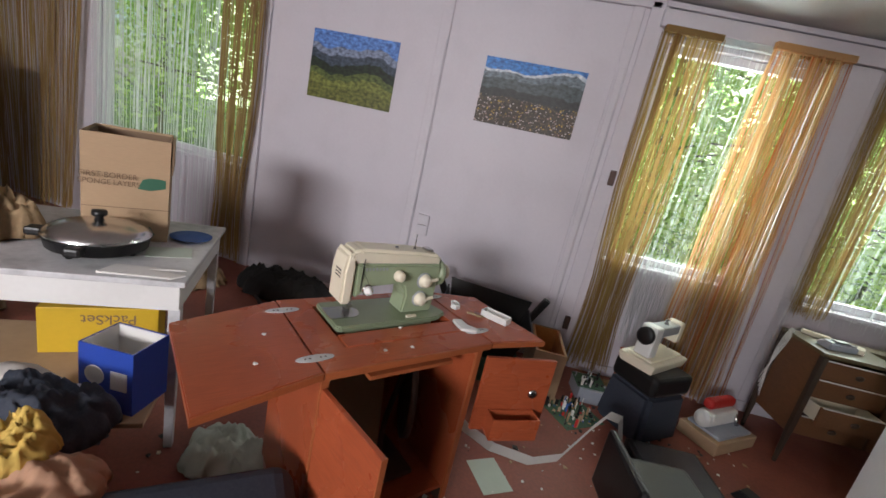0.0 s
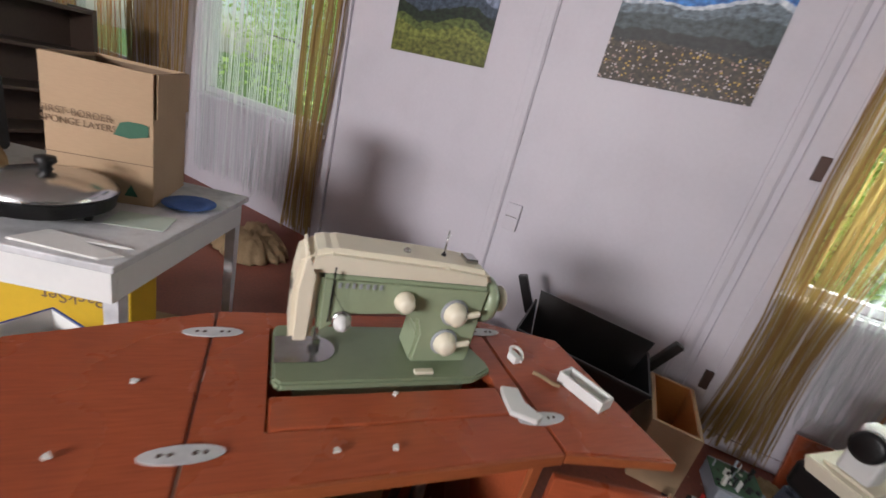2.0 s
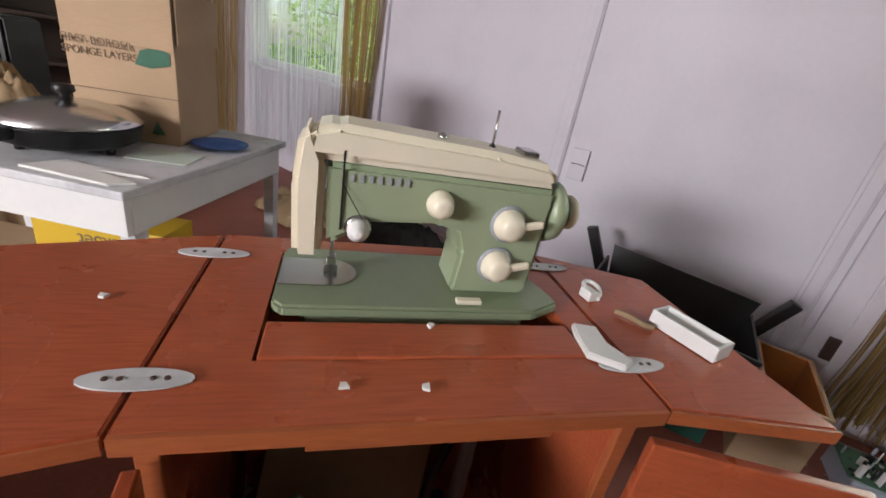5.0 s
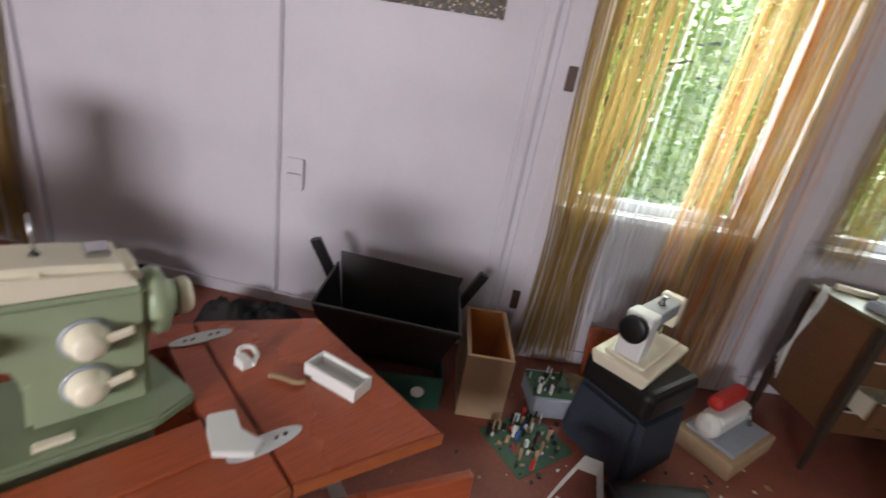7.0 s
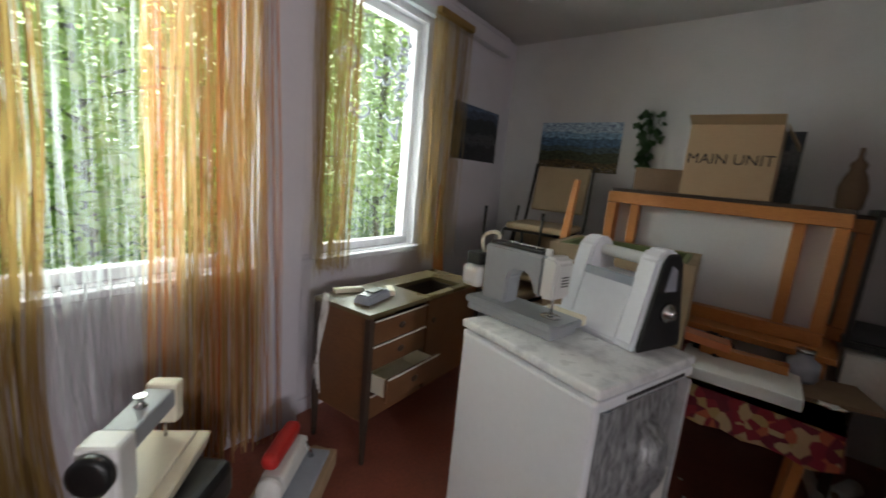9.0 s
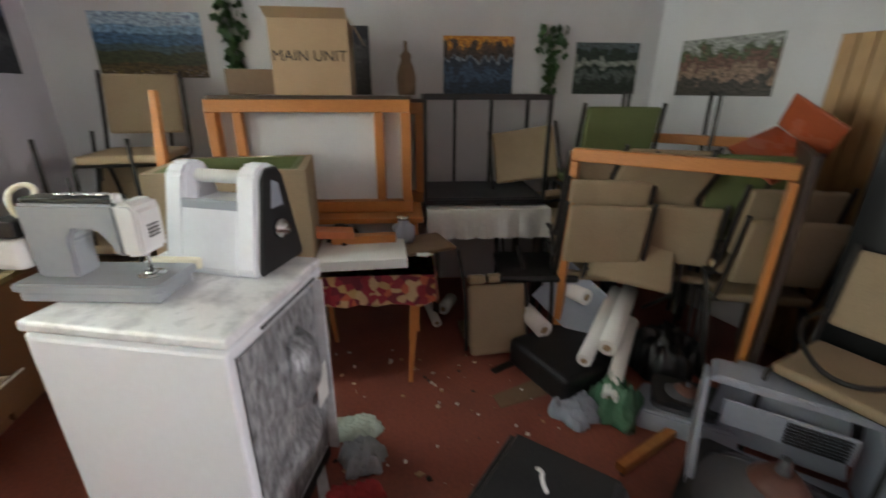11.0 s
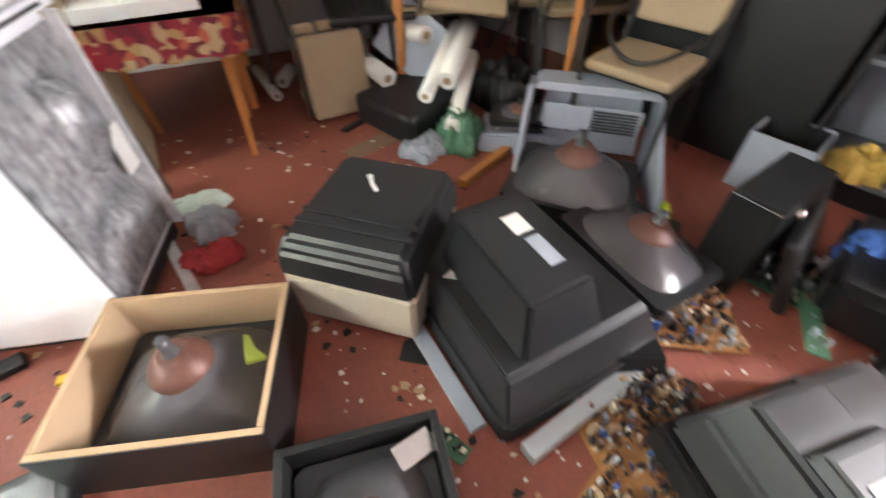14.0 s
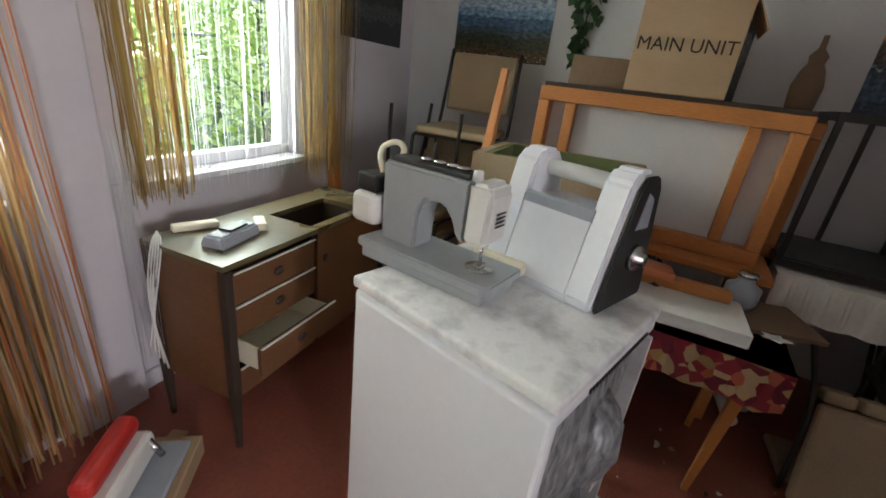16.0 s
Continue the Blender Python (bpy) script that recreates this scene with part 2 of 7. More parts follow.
MATTE_SACK = mat("black_sacking", (0.012, 0.011, 0.011), 0.8, grain=0.3, scale=16, stain=0.4, dark=(0.03, 0.026, 0.022), bump=0.3)
LEAF = mat("leaf", (0.1, 0.2, 0.035), 0.5, grain=0.3, scale=2, stain=0.4, dark=(0.03, 0.08, 0.015), bump=0)
IVY = mat("ivy_leaf", (0.03, 0.08, 0.02), 0.45, grain=0.3, bump=0)
BARK = mat("bark", (0.2, 0.19, 0.13), 0.9, grain=0.5, scale=6, stretch=(1, 1, 0.3), bump=0.8)
GRASS = mat("grass_ground", (0.09, 0.16, 0.035), 0.9, grain=0.5, stain=0.5, bump=0.5)


def thread(name, a, b, rough=0.6):
    """Curtain threads: colour varies from thread to thread, and daylight comes through."""
    m = mat(name, a, rough, bump=0)
    N, L = m.node_tree.nodes, m.node_tree.links.new
    geo, mx = N.new("ShaderNodeNewGeometry"), N.new("ShaderNodeMix")
    mx.data_type = "RGBA"
    mx.inputs["A"].default_value, mx.inputs["B"].default_value = (*a, 1), (*b, 1)
    L(geo.outputs["Random Per Island"], mx.inputs["Factor"])
    p = N["Principled BSDF"]
    L(mx.outputs["Result"], p.inputs["Base Color"])
    tl, ms = N.new("ShaderNodeBsdfTranslucent"), N.new("ShaderNodeMixShader")
    L(mx.outputs["Result"], tl.inputs[0])
    ms.inputs[0].default_value = 0.55
    L(p.outputs[0], ms.inputs[1])
    L(tl.outputs[0], ms.inputs[2])
    L(ms.outputs[0], N["Material Output"].inputs[0])
    return m


OCHRE = thread("ochre_threads", (0.44, 0.33, 0.12), (0.3, 0.17, 0.07))
RUST = thread("rust_and_cream_threads", (0.5, 0.14, 0.045), (0.7, 0.56, 0.3))
NET = thread("white_net_threads", (0.78, 0.8, 0.8), (0.5, 0.53, 0.55))


def glass_material():
    m = mat("window_glass", (1, 1, 1), 0.05, bump=0)
    N, L = m.node_tree.nodes, m.node_tree.links.new
    tr, gl, ms = N.new("ShaderNodeBsdfTransparent"), N.new("ShaderNodeBsdfGlossy"), N.new("ShaderNodeMixShader")
    gl.inputs["Roughness"].default_value = 0.05
    tr.inputs[0].default_value = (0.93, 0.95, 0.94, 1)
    ms.inputs[0].default_value = 0.05
    L(tr.outputs[0], ms.inputs[1])
    L(gl.outputs[0], ms.inputs[2])
    L(ms.outputs[0], N["Material Output"].inputs[0])
    return m


GLASS = glass_material()


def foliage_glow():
    """Far leaves beyond the garden, their sunlight put in as emission."""
    m = bpy.data.materials.new("glowing_far_foliage")
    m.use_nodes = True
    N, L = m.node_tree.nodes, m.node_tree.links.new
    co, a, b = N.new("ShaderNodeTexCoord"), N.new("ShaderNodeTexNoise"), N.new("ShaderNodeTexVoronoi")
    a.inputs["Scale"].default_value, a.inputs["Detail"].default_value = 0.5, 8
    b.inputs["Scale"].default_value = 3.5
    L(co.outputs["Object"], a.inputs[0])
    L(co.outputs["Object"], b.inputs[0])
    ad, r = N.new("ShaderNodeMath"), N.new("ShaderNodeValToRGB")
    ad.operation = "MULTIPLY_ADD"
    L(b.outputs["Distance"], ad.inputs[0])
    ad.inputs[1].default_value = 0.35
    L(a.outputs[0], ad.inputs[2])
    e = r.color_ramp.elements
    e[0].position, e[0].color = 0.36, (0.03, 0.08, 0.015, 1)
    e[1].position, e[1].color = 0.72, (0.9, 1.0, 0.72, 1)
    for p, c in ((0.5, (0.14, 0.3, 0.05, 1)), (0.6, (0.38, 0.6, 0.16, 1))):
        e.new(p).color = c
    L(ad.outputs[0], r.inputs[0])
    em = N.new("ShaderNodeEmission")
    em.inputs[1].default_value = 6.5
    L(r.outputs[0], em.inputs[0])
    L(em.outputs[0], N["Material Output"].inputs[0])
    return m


# ---- mesh helpers ----
def mesh_of(bm, material, name, smooth=False):
    me = bpy.data.meshes.new(name)
    if smooth:
        for f in bm.faces:
            f.smooth = True
    bm.to_mesh(me)
    bm.free()
    me.materials.append(material)
    return me


def thing(name, m, label, category, group="", kind=""):
    """An empty at a thing's base, which its parts hang from."""
    ob = new(name)
    ob.matrix_world = m
    ob.empty_display_size = 0.05
    return tagged(ob, label, category, group, kind)


def part(name, bm, material, parent=None, label="", m=None, smooth=False):
    ob = new(name, mesh_of(bm, material, name, smooth))
    if parent:
        ob.parent = parent
    if m is not None:
        ob.matrix_basis = m
    return tagged(ob, label)


def solo(name, bm, material, m, label, category, group="", kind="", smooth=False):
    ob = new(name, mesh_of(bm, material, name, smooth))
    ob.matrix_world = m
    return tagged(ob, label, category, group, kind)


def box(x0, x1, y0, y1, z0, z1, bevel=0.0, bm=None, m=None, seg=2):
    """A box between limits, with rounded edges; adds to bm if one is given."""
    own = bmesh.new()
    bmesh.ops.create_cube(own, size=1)
    for v in own.verts:
        v.co = Vector(((x0 + x1) / 2 + v.co.x * (x1 - x0), (y0 + y1) / 2 + v.co.y * (y1 - y0), (z0 + z1) / 2 + v.co.z * (z1 - z0)))
    if bevel:
        bmesh.ops.bevel(own, geom=own.edges[:], offset=bevel, segments=seg, profile=0.5, affect="EDGES", clamp_overlap=True)
    return joined(own, bm, m)


def joined(own, bm, m=None):
    if m is not None:
        own.transform(m)
    if bm is None:
        return own
    me = bpy.data.meshes.new("tmp")
    own.to_mesh(me)
    own.free()
    bm.from_mesh(me)
    bpy.data.meshes.remove(me)
    return bm


def rod(a, b, r, r2=None, bm=None, n=10):
    """A round bar from a to b."""
    own = bmesh.new()
    a, b = Vector(a), Vector(b)
    bmesh.ops.create_cone(own, cap_ends=True, segments=n, radius1=r, radius2=r if r2 is None else r2, depth=(b - a).length)
    own.transform(Matrix.Translation((a + b) / 2) @ (b - a).to_track_quat("Z", "Y").to_matrix().to_4x4())
    for f in own.faces:
        f.smooth = len(f.verts) == 4
    return joined(own, bm)


def bent(points, r, bm=None, n=7, rounds=2):
    """A tube along a bent line, its corners rounded."""
    pts = [Vector(p) for p in points]
    for _ in range(rounds):
        out = [pts[0]]
        for p, q in zip(pts, pts[1:]):
            out += [p.lerp(q, 0.25), p.lerp(q, 0.75)]
        pts = out + [pts[-1]]
    own = bmesh.new()
    rings = []
    up = Vector((0.13, 0.21, 0.97))
    for i, p in enumerate(pts):
        d = (pts[min(i + 1, len(pts) - 1)] - pts[max(i - 1, 0)]).normalized()
        s = d.cross(up).normalized() if abs(d.dot(up)) < 0.98 else d.cross(Vector((1, 0, 0))).normalized()
        u = s.cross(d)
        rings.append([own.verts.new(p + r * (math.cos(6.2832 * k / n) * s + math.sin(6.2832 * k / n) * u)) for k in range(n)])
    for a, b in zip(rings, rings[1:]):
        for k in range(n):
            own.faces.new((a[k], a[(k + 1) % n], b[(k + 1) % n], b[k])).smooth = True
    own.faces.new(rings[0][::-1])
    own.faces.new(rings[-1])
    return joined(own, bm)


def slab(poly, z0, z1, bevel=0.0, bm=None, m=None):
    """A flat piece with the outline poly (x, y) between two heights."""
    own = bmesh.new()
    lo, hi = ([own.verts.new((x, y, z)) for x, y in poly] for z in (z0, z1))
    own.faces.new(lo[::-1])
    own.faces.new(hi)
    for i in range(len(poly)):
        j = (i + 1) % len(poly)
        own.faces.new((lo[i], lo[j], hi[j], hi[i]))
    bmesh.ops.recalc_face_normals(own, faces=own.faces[:])
    if bevel:
        bmesh.ops.bevel(own, geom=own.edges[:], offset=bevel, segments=2, affect="EDGES", clamp_overlap=True)
    return joined(own, bm, m)


def lathe(profile, bm=None, n=28, m=None):
    """A turned shape from (radius, height) pairs."""
    own = bmesh.new()
    rings = [[own.verts.new((r * math.cos(6.28319 * k / n), r * math.sin(6.28319 * k / n), z)) for k in range(n)] for r, z in profile]
    for a, b in zip(rings, rings[1:]):
        for k in range(n):
            own.faces.new((a[k], a[(k + 1) % n], b[(k + 1) % n], b[k])).smooth = True
    own.faces.new(rings[0][::-1])
    own.faces.new(rings[-1])
    return joined(own, bm, m)


def heap(sx, sy, sz, seed, fold=0.42, cells=48):
    """Crumpled cloth or film: a low mound full of sharp folds, with a ragged outline."""
    own = bmesh.new()
    grid = {}
    off = Vector((seed * 3.1, seed * 1.7, seed * 0.9))

    def ridge(p):
        return max(0.0, 1 - 2.3 * abs(noise.noise(p)))

    for i in range(cells + 1):
        for j in range(cells + 1):
            u, v = 2 * i / cells - 1, 2 * j / cells - 1
            d, a = math.hypot(u, v), math.atan2(v, u)
            rim = 0.72 + 0.26 * noise.noise(Vector((math.cos(a) * 1.6, math.sin(a) * 1.6, seed))) + 0.1 * noise.noise(Vector((math.cos(a) * 5, math.sin(a) * 5, seed)))
            k = 1.0 if d < rim else rim / d
            r = min(1.0, d / rim)
            p = Vector((u * 1.9, v * 1.9, 0)) + off
            q = p + 0.5 * Vector((noise.noise(p * 1.3), noise.noise(p * 1.3 + Vector((5, 5, 0))), 0))
            h = (1 - r**3) ** 0.5 * (0.38 + 0.34 * noise.noise(p * 1.0) + 0.45 * fold * ridge(q * 1.4) + 0.45 * fold * ridge(q * 2.9 + off) + 0.24 * fold * ridge(q * 6.3) + 0.05 * fold * noise.noise(q * 12))
            w = 0.05 * noise.noise(q * 3 + Vector((9, 0, 0)))
            grid[i, j] = own.verts.new(((u * k + w) * sx / 2, (v * k - w) * sy / 2, max(h, 0.02) * sz + 0.003))
    for i in range(cells):
        for j in range(cells):
            own.faces.new((grid[i, j], grid[i + 1, j], grid[i + 1, j + 1], grid[i, j + 1])).smooth = True
    return own


def panels(parent, sx, sy, sz, t, material, label=""):
    """Four boards and a bottom, each a part of its own."""
    for lim in ((-sx / 2, sx / 2, -sy / 2, -sy / 2 + t), (-sx / 2, sx / 2, sy / 2 - t, sy / 2), (-sx / 2, -sx / 2 + t, -sy / 2 + t, sy / 2 - t), (sx / 2 - t, sx / 2, -sy / 2 + t, sy / 2 - t)):
        part("side_board", box(*lim, 0, sz, 0.002), material, parent, label)
    part("bottom_board", box(-sx / 2 + t, sx / 2 - t, -sy / 2 + t, sy / 2 - t, 0, t), material, parent)


def open_box(sx, sy, sz, t=0.006, bm=None, floor=True):
    """A carton or case without a lid, walls of thickness t."""
    bm = bm or bmesh.new()
    for lim in ((-sx / 2, sx / 2, -sy / 2, -sy / 2 + t), (-sx / 2, sx / 2, sy / 2 - t, sy / 2), (-sx / 2, -sx / 2 + t, -sy / 2 + t, sy / 2 - t), (sx / 2 - t, sx / 2, -sy / 2 + t, sy / 2 - t)):
        box(*lim, 0, sz, bm=bm)
    if floor:
        box(-sx / 2 + t, sx / 2 - t, -sy / 2 + t, sy / 2 - t, 0, t, bm=bm)
    return bm


def loft(rects, bm=None, bevel=0.0):
    """A casing through rectangles (x0, x1, y0, y1, z), bottom to top."""
    own = bmesh.new()
    rings = [[own.verts.new(p) for p in ((a, c, z), (b, c, z), (b, d, z), (a, d, z))] for a, b, c, d, z in rects]
    for p, q in zip(rings, rings[1:]):
        for k in range(4):
            own.faces.new((p[k], p[(k + 1) % 4], q[(k + 1) % 4], q[k]))
    own.faces.new(rings[0][::-1])
    own.faces.new(rings[-1])
    bmesh.ops.recalc_face_normals(own, faces=own.faces[:])
    if bevel:
        bmesh.ops.bevel(own, geom=own.edges[:], offset=bevel, segments=2, affect="EDGES", clamp_overlap=True)
    return joined(own, bm)


def lettering(name, text, size, material, parent, m, label=""):
    cu = bpy.data.curves.new(name, "FONT")
    cu.body, cu.size, cu.extrude, cu.align_x, cu.align_y = text, size, 0.0006, "CENTER", "CENTER"
    tmp = bpy.data.objects.new("tmp", cu)
    scene.collection.objects.link(tmp)
    me = bpy.data.meshes.new_from_object(tmp.evaluated_get(bpy.context.evaluated_depsgraph_get()))
    bpy.data.objects.remove(tmp)
    me.materials.clear()
    me.materials.append(material)
    ob = new(name, me)
    ob.parent = parent
    ob.matrix_basis = m
    return tagged(ob, label)


def wall(name, m, length, height, holes=(), thick=0.16, start=0.0, material=WHITE):
    """A wall along x from start, its inner face at y = 0, with openings (x0, x1, z0, z1) through it."""
    bm = bmesh.new()
    x = start
    for a, b, c, d in sorted(holes):
        if a > x:
            box(x, a, 0, thick, 0, height, bm=bm)
        box(a, b, 0, thick, 0, c, bm=bm)
        box(a, b, 0, thick, d, height, bm=bm)
        x = b
    box(x, length, 0, thick, 0, height, bm=bm)
    return tagged(solo(name, bm, material, m, "white painted wall", "wall", kind="structure"))


def window(name, m, x0, x1, z0, z1, label, transom=None):
    """A window in the wall's opening: frame with four bars, a sill and its panes."""
    w = thing(name, m, label, "window", kind="structure")
    f = 0.05
    bm = bmesh.new()
    for lim in ((x0, x1, z0, z0 + f), (x0, x1, z1 - f, z1), (x0, x0 + f, z0 + f, z1 - f), (x1 - f, x1, z0 + f, z1 - f)):
        box(lim[0], lim[1], 0.05, 0.11, lim[2], lim[3], 0.006, bm)
    part("window_frame", bm, WHITE, w)
    part("window_sill", box(x0 - 0.03, x1 + 0.03, -0.05, 0.045, z0 - 0.035, z0 - 0.003, 0.006), WHITE, w)
    p = part("pane", box(x0 + f - 0.005, x1 - f + 0.005, 0.078, 0.083, z0 + f - 0.005, z1 - f + 0.005), GLASS, w, "clear dusty window glass")
    p.visible_shadow = False
    return w


H = 2.52
# ---- structure ----
solo("floor", box(-7, 6.2, -1.5, 6.6, -0.1, 0.0), FLOOR, Matrix(), "worn red-brown painted floor littered with debris", "floor", kind="structure")
solo("ceiling", box(-7, 6.2, -1.5, 6.6, H, H + 0.1), CEIL, Matrix(), "dull white painted ceiling", "ceiling", kind="structure")
wall("wall_north", pose(0, 5.64, 0), 2.1, H, ((-5.0, -3.55, 0.86, 2.3), (-2.35, -0.72, 0.86, 2.3)), start=-7)
wall("wall_windows", WIN, 3.7, H, ((0.1, 1.04, 0.88, 2.3), (1.46, 2.26, 0.88, 2.3)))
wall("wall_east", pose(5.58, 6.6, 0, 0, 0, -90), 5.2, H, material=PLASTER)
wall("wall_south", SOUTH, 4.4, H, start=-0.4, material=PLASTER)
wall("wall_west", pose(-6.8, -1.5, 0, 0, 0, 90), 7.6, H, ((2.2, 5.2, 0.9, 2.3),), material=PLASTER)
wall("wall_rear", pose(3.0, -1.2, 0, 0, 0, 180), 10, H, ((1.2, 5.0, 0.8, 2.35),), material=PLASTER)
wall("wall_rear_end", pose(1.6, -1.2, 0, 0, 0, -90), 0.2, H, start=-1.7, material=PLASTER)
window("window_1", WIN, 0.1, 1.04, 0.88, 2.3, "tall white window with ochre thread curtains, trees behind")
window("window_2", WIN, 1.46, 2.26, 0.88, 2.3, "tall white window with painted stickers, trees behind")
window("window_3", pose(0, 5.64, 0), -2.35, -0.72, 0.86, 2.3, "wide white window with net curtain, trees behind")
window("window_4", pose(0, 5.64, 0), -5.0, -3.55, 0.86, 2.3, "white window at the dark end, trees behind")
# added opening behind the viewer, made only for the rear fill lamp
window("added_window_rear", pose(3.0, -1.2, 0, 0, 0, 180), 1.2, 5.0, 0.8, 2.35, "unseen white window added in the rear wall for fill light")
# added opening in the west wall, for its faint fill lamp
window("added_window_west", pose(-6.8, -1.5, 0, 0, 0, 90), 2.2, 5.2, 0.9, 2.3, "white window added in the end wall for fill light")

# ---- trims, panels and curtains of the window wall ----
def strip(name, lim, m, label="white painted wooden trim", bevel=0.006, material=WHITE):
    return solo(name, box(*lim, bevel), material, m, label, "trim", kind="structure")


NORTH = pose(0, 5.64, 0)
for x0, x1, d in ((-0.72, -0.62, 0.03), (0.715, 0.795, 0.014), (1.93, 2.0, 0.014), (2.03, 2.13, 0.03)):
    strip("trim", (x0, x1, -d, -0.002, 0.0, H - 0.02), NORTH)
strip("trim", (0.755, 0.787, -0.022, -0.0145, 0.02, 2.1), NORTH)
strip("trim", (1.945, 1.99, -0.024, -0.0145, 0.03, 2.1), NORTH)
strip("trim", (-6.9, 2.09, -0.03, -0.002, 2.46, 2.5), NORTH)
strip("trim", (0.0, 3.3, -0.07, -0.002, 2.36, 2.46), WIN)
strip("trim", (0.0, 3.3, -0.045, -0.002, 2.475, 2.51), WIN)
strip("trim", (1.06, 1.30, -0.07, -0.002, 0.0, 2.35), WIN, "white boxed post between the windows")
strip("trim", (1.30, 1.44, -0.03, -0.002, 0.9, 2.35), WIN)
strip("trim", (0.02, 0.09, -0.04, -0.002, 0.0, 2.35), WIN)
strip("baseboard", (-0.6, 1.9, -0.022, -0.002, 0.0, 0.07), NORTH)
for m, lim in ((WIN, (0.1, 3.4)),):
    strip("baseboard", (*lim, -0.02, -0.002, 0.0, 0.08), m)
strip("trim", (0.98, 2.44, -0.012, -0.002, 0.84, 0.875), WIN)


def hasp(x, z):
    h = thing("door_latch", NORTH @ pose(x, -0.0025, z), "small white painted box latch on the wall panel", "latch")
    part("plate", box(-0.04, 0.05, -0.02, 0.0, -0.08, 0.08, 0.004), WHITE, h)
    part("bolt", bent([(-0.03, -0.021, 0.0), (0.0, -0.022, 0.003), (0.03, -0.022, 0.003), (0.045, -0.021, 0.0)], 0.003), CHROME, h)


hasp(0.875, 0.77)
for z in (1.42, 0.35):
    solo("steel_hinge_plate", box(2.085, 2.125, -0.05, -0.031, z - 0.05, z + 0.05, 0.004), IRON, NORTH, "dull steel hinge on the white trim", "hinge", "hinges of the panel")


def drape(m, x0, x1, top, bottom, n, material, label, gather=0.0, seed=1, tie=None, y=-0.1, width=0.0055):
    """A curtain of hanging threads, gathered towards gather at the height tie."""
    rnd = random.Random(seed)
    c = thing("thread_curtain", m, label, "curtain")
    bm = bmesh.new()
    steps = 14
    for i in range(n):
        u = i / (n - 1)
        a, b = x0 + u * (x1 - x0), 0.0
        w, dy, ph, amp = width * rnd.uniform(0.6, 1.4), rnd.uniform(-0.03, 0.03), rnd.uniform(0, 6), rnd.uniform(0.002, 0.012)
        low = bottom + rnd.uniform(0, 0.1)
        prev = None
        for k in range(steps + 1):
            f = k / steps
            z = top + (low - top) * f
            if tie:
                pull = gather * math.exp(-(((z - tie) / 0.55) ** 2))
            else:
                pull = gather * f
            mid = (x0 + x1) / 2
            x = a + (mid - a) * pull + amp * math.sin(ph + 7 * f) + rnd.uniform(-0.003, 0.003) * f
            yy = y + dy + 0.015 * math.sin(u * 22 + 2 * f)
            cur = (bm.verts.new((x - w / 2, yy, z)), bm.verts.new((x + w / 2, yy + 0.002, z)))
            if prev:
                bm.faces.new((prev[0], prev[1], cur[1], cur[0]))
            prev = cur
    tagged(part("threads", bm, material, c), kind="stuff")
    if top > 2.3:
        part("header_band", box(min(x0, x1), max(x0, x1), y - 0.02, y + 0.02, top - 0.01, top + 0.03, 0.004), material, c)
    return c


drape(WIN, 0.02, 0.36, 2.33, 0.05, 92, OCHRE, "ochre thread curtain hanging to the floor by the window", 0.3, 1, 0.6)
drape(WIN, 0.72, 1.04, 2.33, 0.04, 84, OCHRE, "ochre thread curtain hanging to the floor by the window", 0.1, 2)
drape(WIN, 0.62, 1.06, 2.33, 0.03, 84, RUST, "rust and cream threads spreading to the floor under the window", -0.3, 3, y=-0.17)
drape(WIN, 1.32, 1.60, 2.33, 0.8, 84, OCHRE, "ochre thread curtain bunched beside the window post", 0.2, 4)
drape(WIN, 2.17, 2.56, 2.33, 0.76, 120, OCHRE, "ochre thread curtain hanging behind the chest", 0.1, 5, y=-0.14)
drape(WIN, 0.3, 0.85, 2.33, 0.45, 60, NET, "white net hanging loose in front of the window", 0.0, 6, y=-0.06, width=0.0022)
drape(WIN, 0.34, 0.82, 0.98, 0.3, 70, NET, "white thread net hanging loose under the sill", 0.12, 7, y=-0.08, width=0.004)
drape(WIN, 1.5, 2.24, 2.33, 0.76, 96, NET, "white thread net in front of the window", 0.0, 8, y=-0.065, width=0.003)
drape(WIN, 1.18, 1.27, 1.1, 0.3, 18, NET, "white threads hanging down beside the chest", 0.3, 18, 0.7, y=-0.26, width=0.002)
drape(NORTH, -3.55, -2.35, 2.4, 0.0, 150, OCHRE, "ochre thread curtain between two windows", 0.25, 9)
drape(NORTH, -0.98, -0.62, 2.4, 0.04, 80, OCHRE, "rust brown curtain hanging beside the white panel", 0.25, 10, 0.6)
drape(NORTH, -2.3, -0.95, 2.29, 0.15, 110, NET, "grey white net in front of the window", 0.0, 11, y=-0.07, width=0.004)
drape(NORTH, -5.1, -4.6, 2.4, 0.1, 60, RUST, "rust thread curtain at the far window", 0.1, 12)
drape(NORTH, -4.1, -3.6, 2.4, 0.1, 50, RUST, "rust thread curtain at the far window", 0.1, 13)


def sticker(m, pts, label):
    ob = solo("window_sticker", bent(pts, 0.009, n=5), GREYM, m, label, "sticker", "window stickers")
    return ob


def ring(cx, cz, r, bumps=5, k=0.25):
    return [(cx + r * (1 + k * math.cos(bumps * a)) * math.cos(a), 0.07, cz + 0.8 * r * (1 + k * math.cos(bumps * a)) * math.sin(a)) for a in [6.2832 * i / 30 for i in range(31)]]


sticker(WIN, ring(1.95, 1.95, 0.085), "grey flower outline stuck on the pane")
sticker(WIN, ring(1.68, 1.96, 0.07, 4), "grey flower outline stuck on the pane")
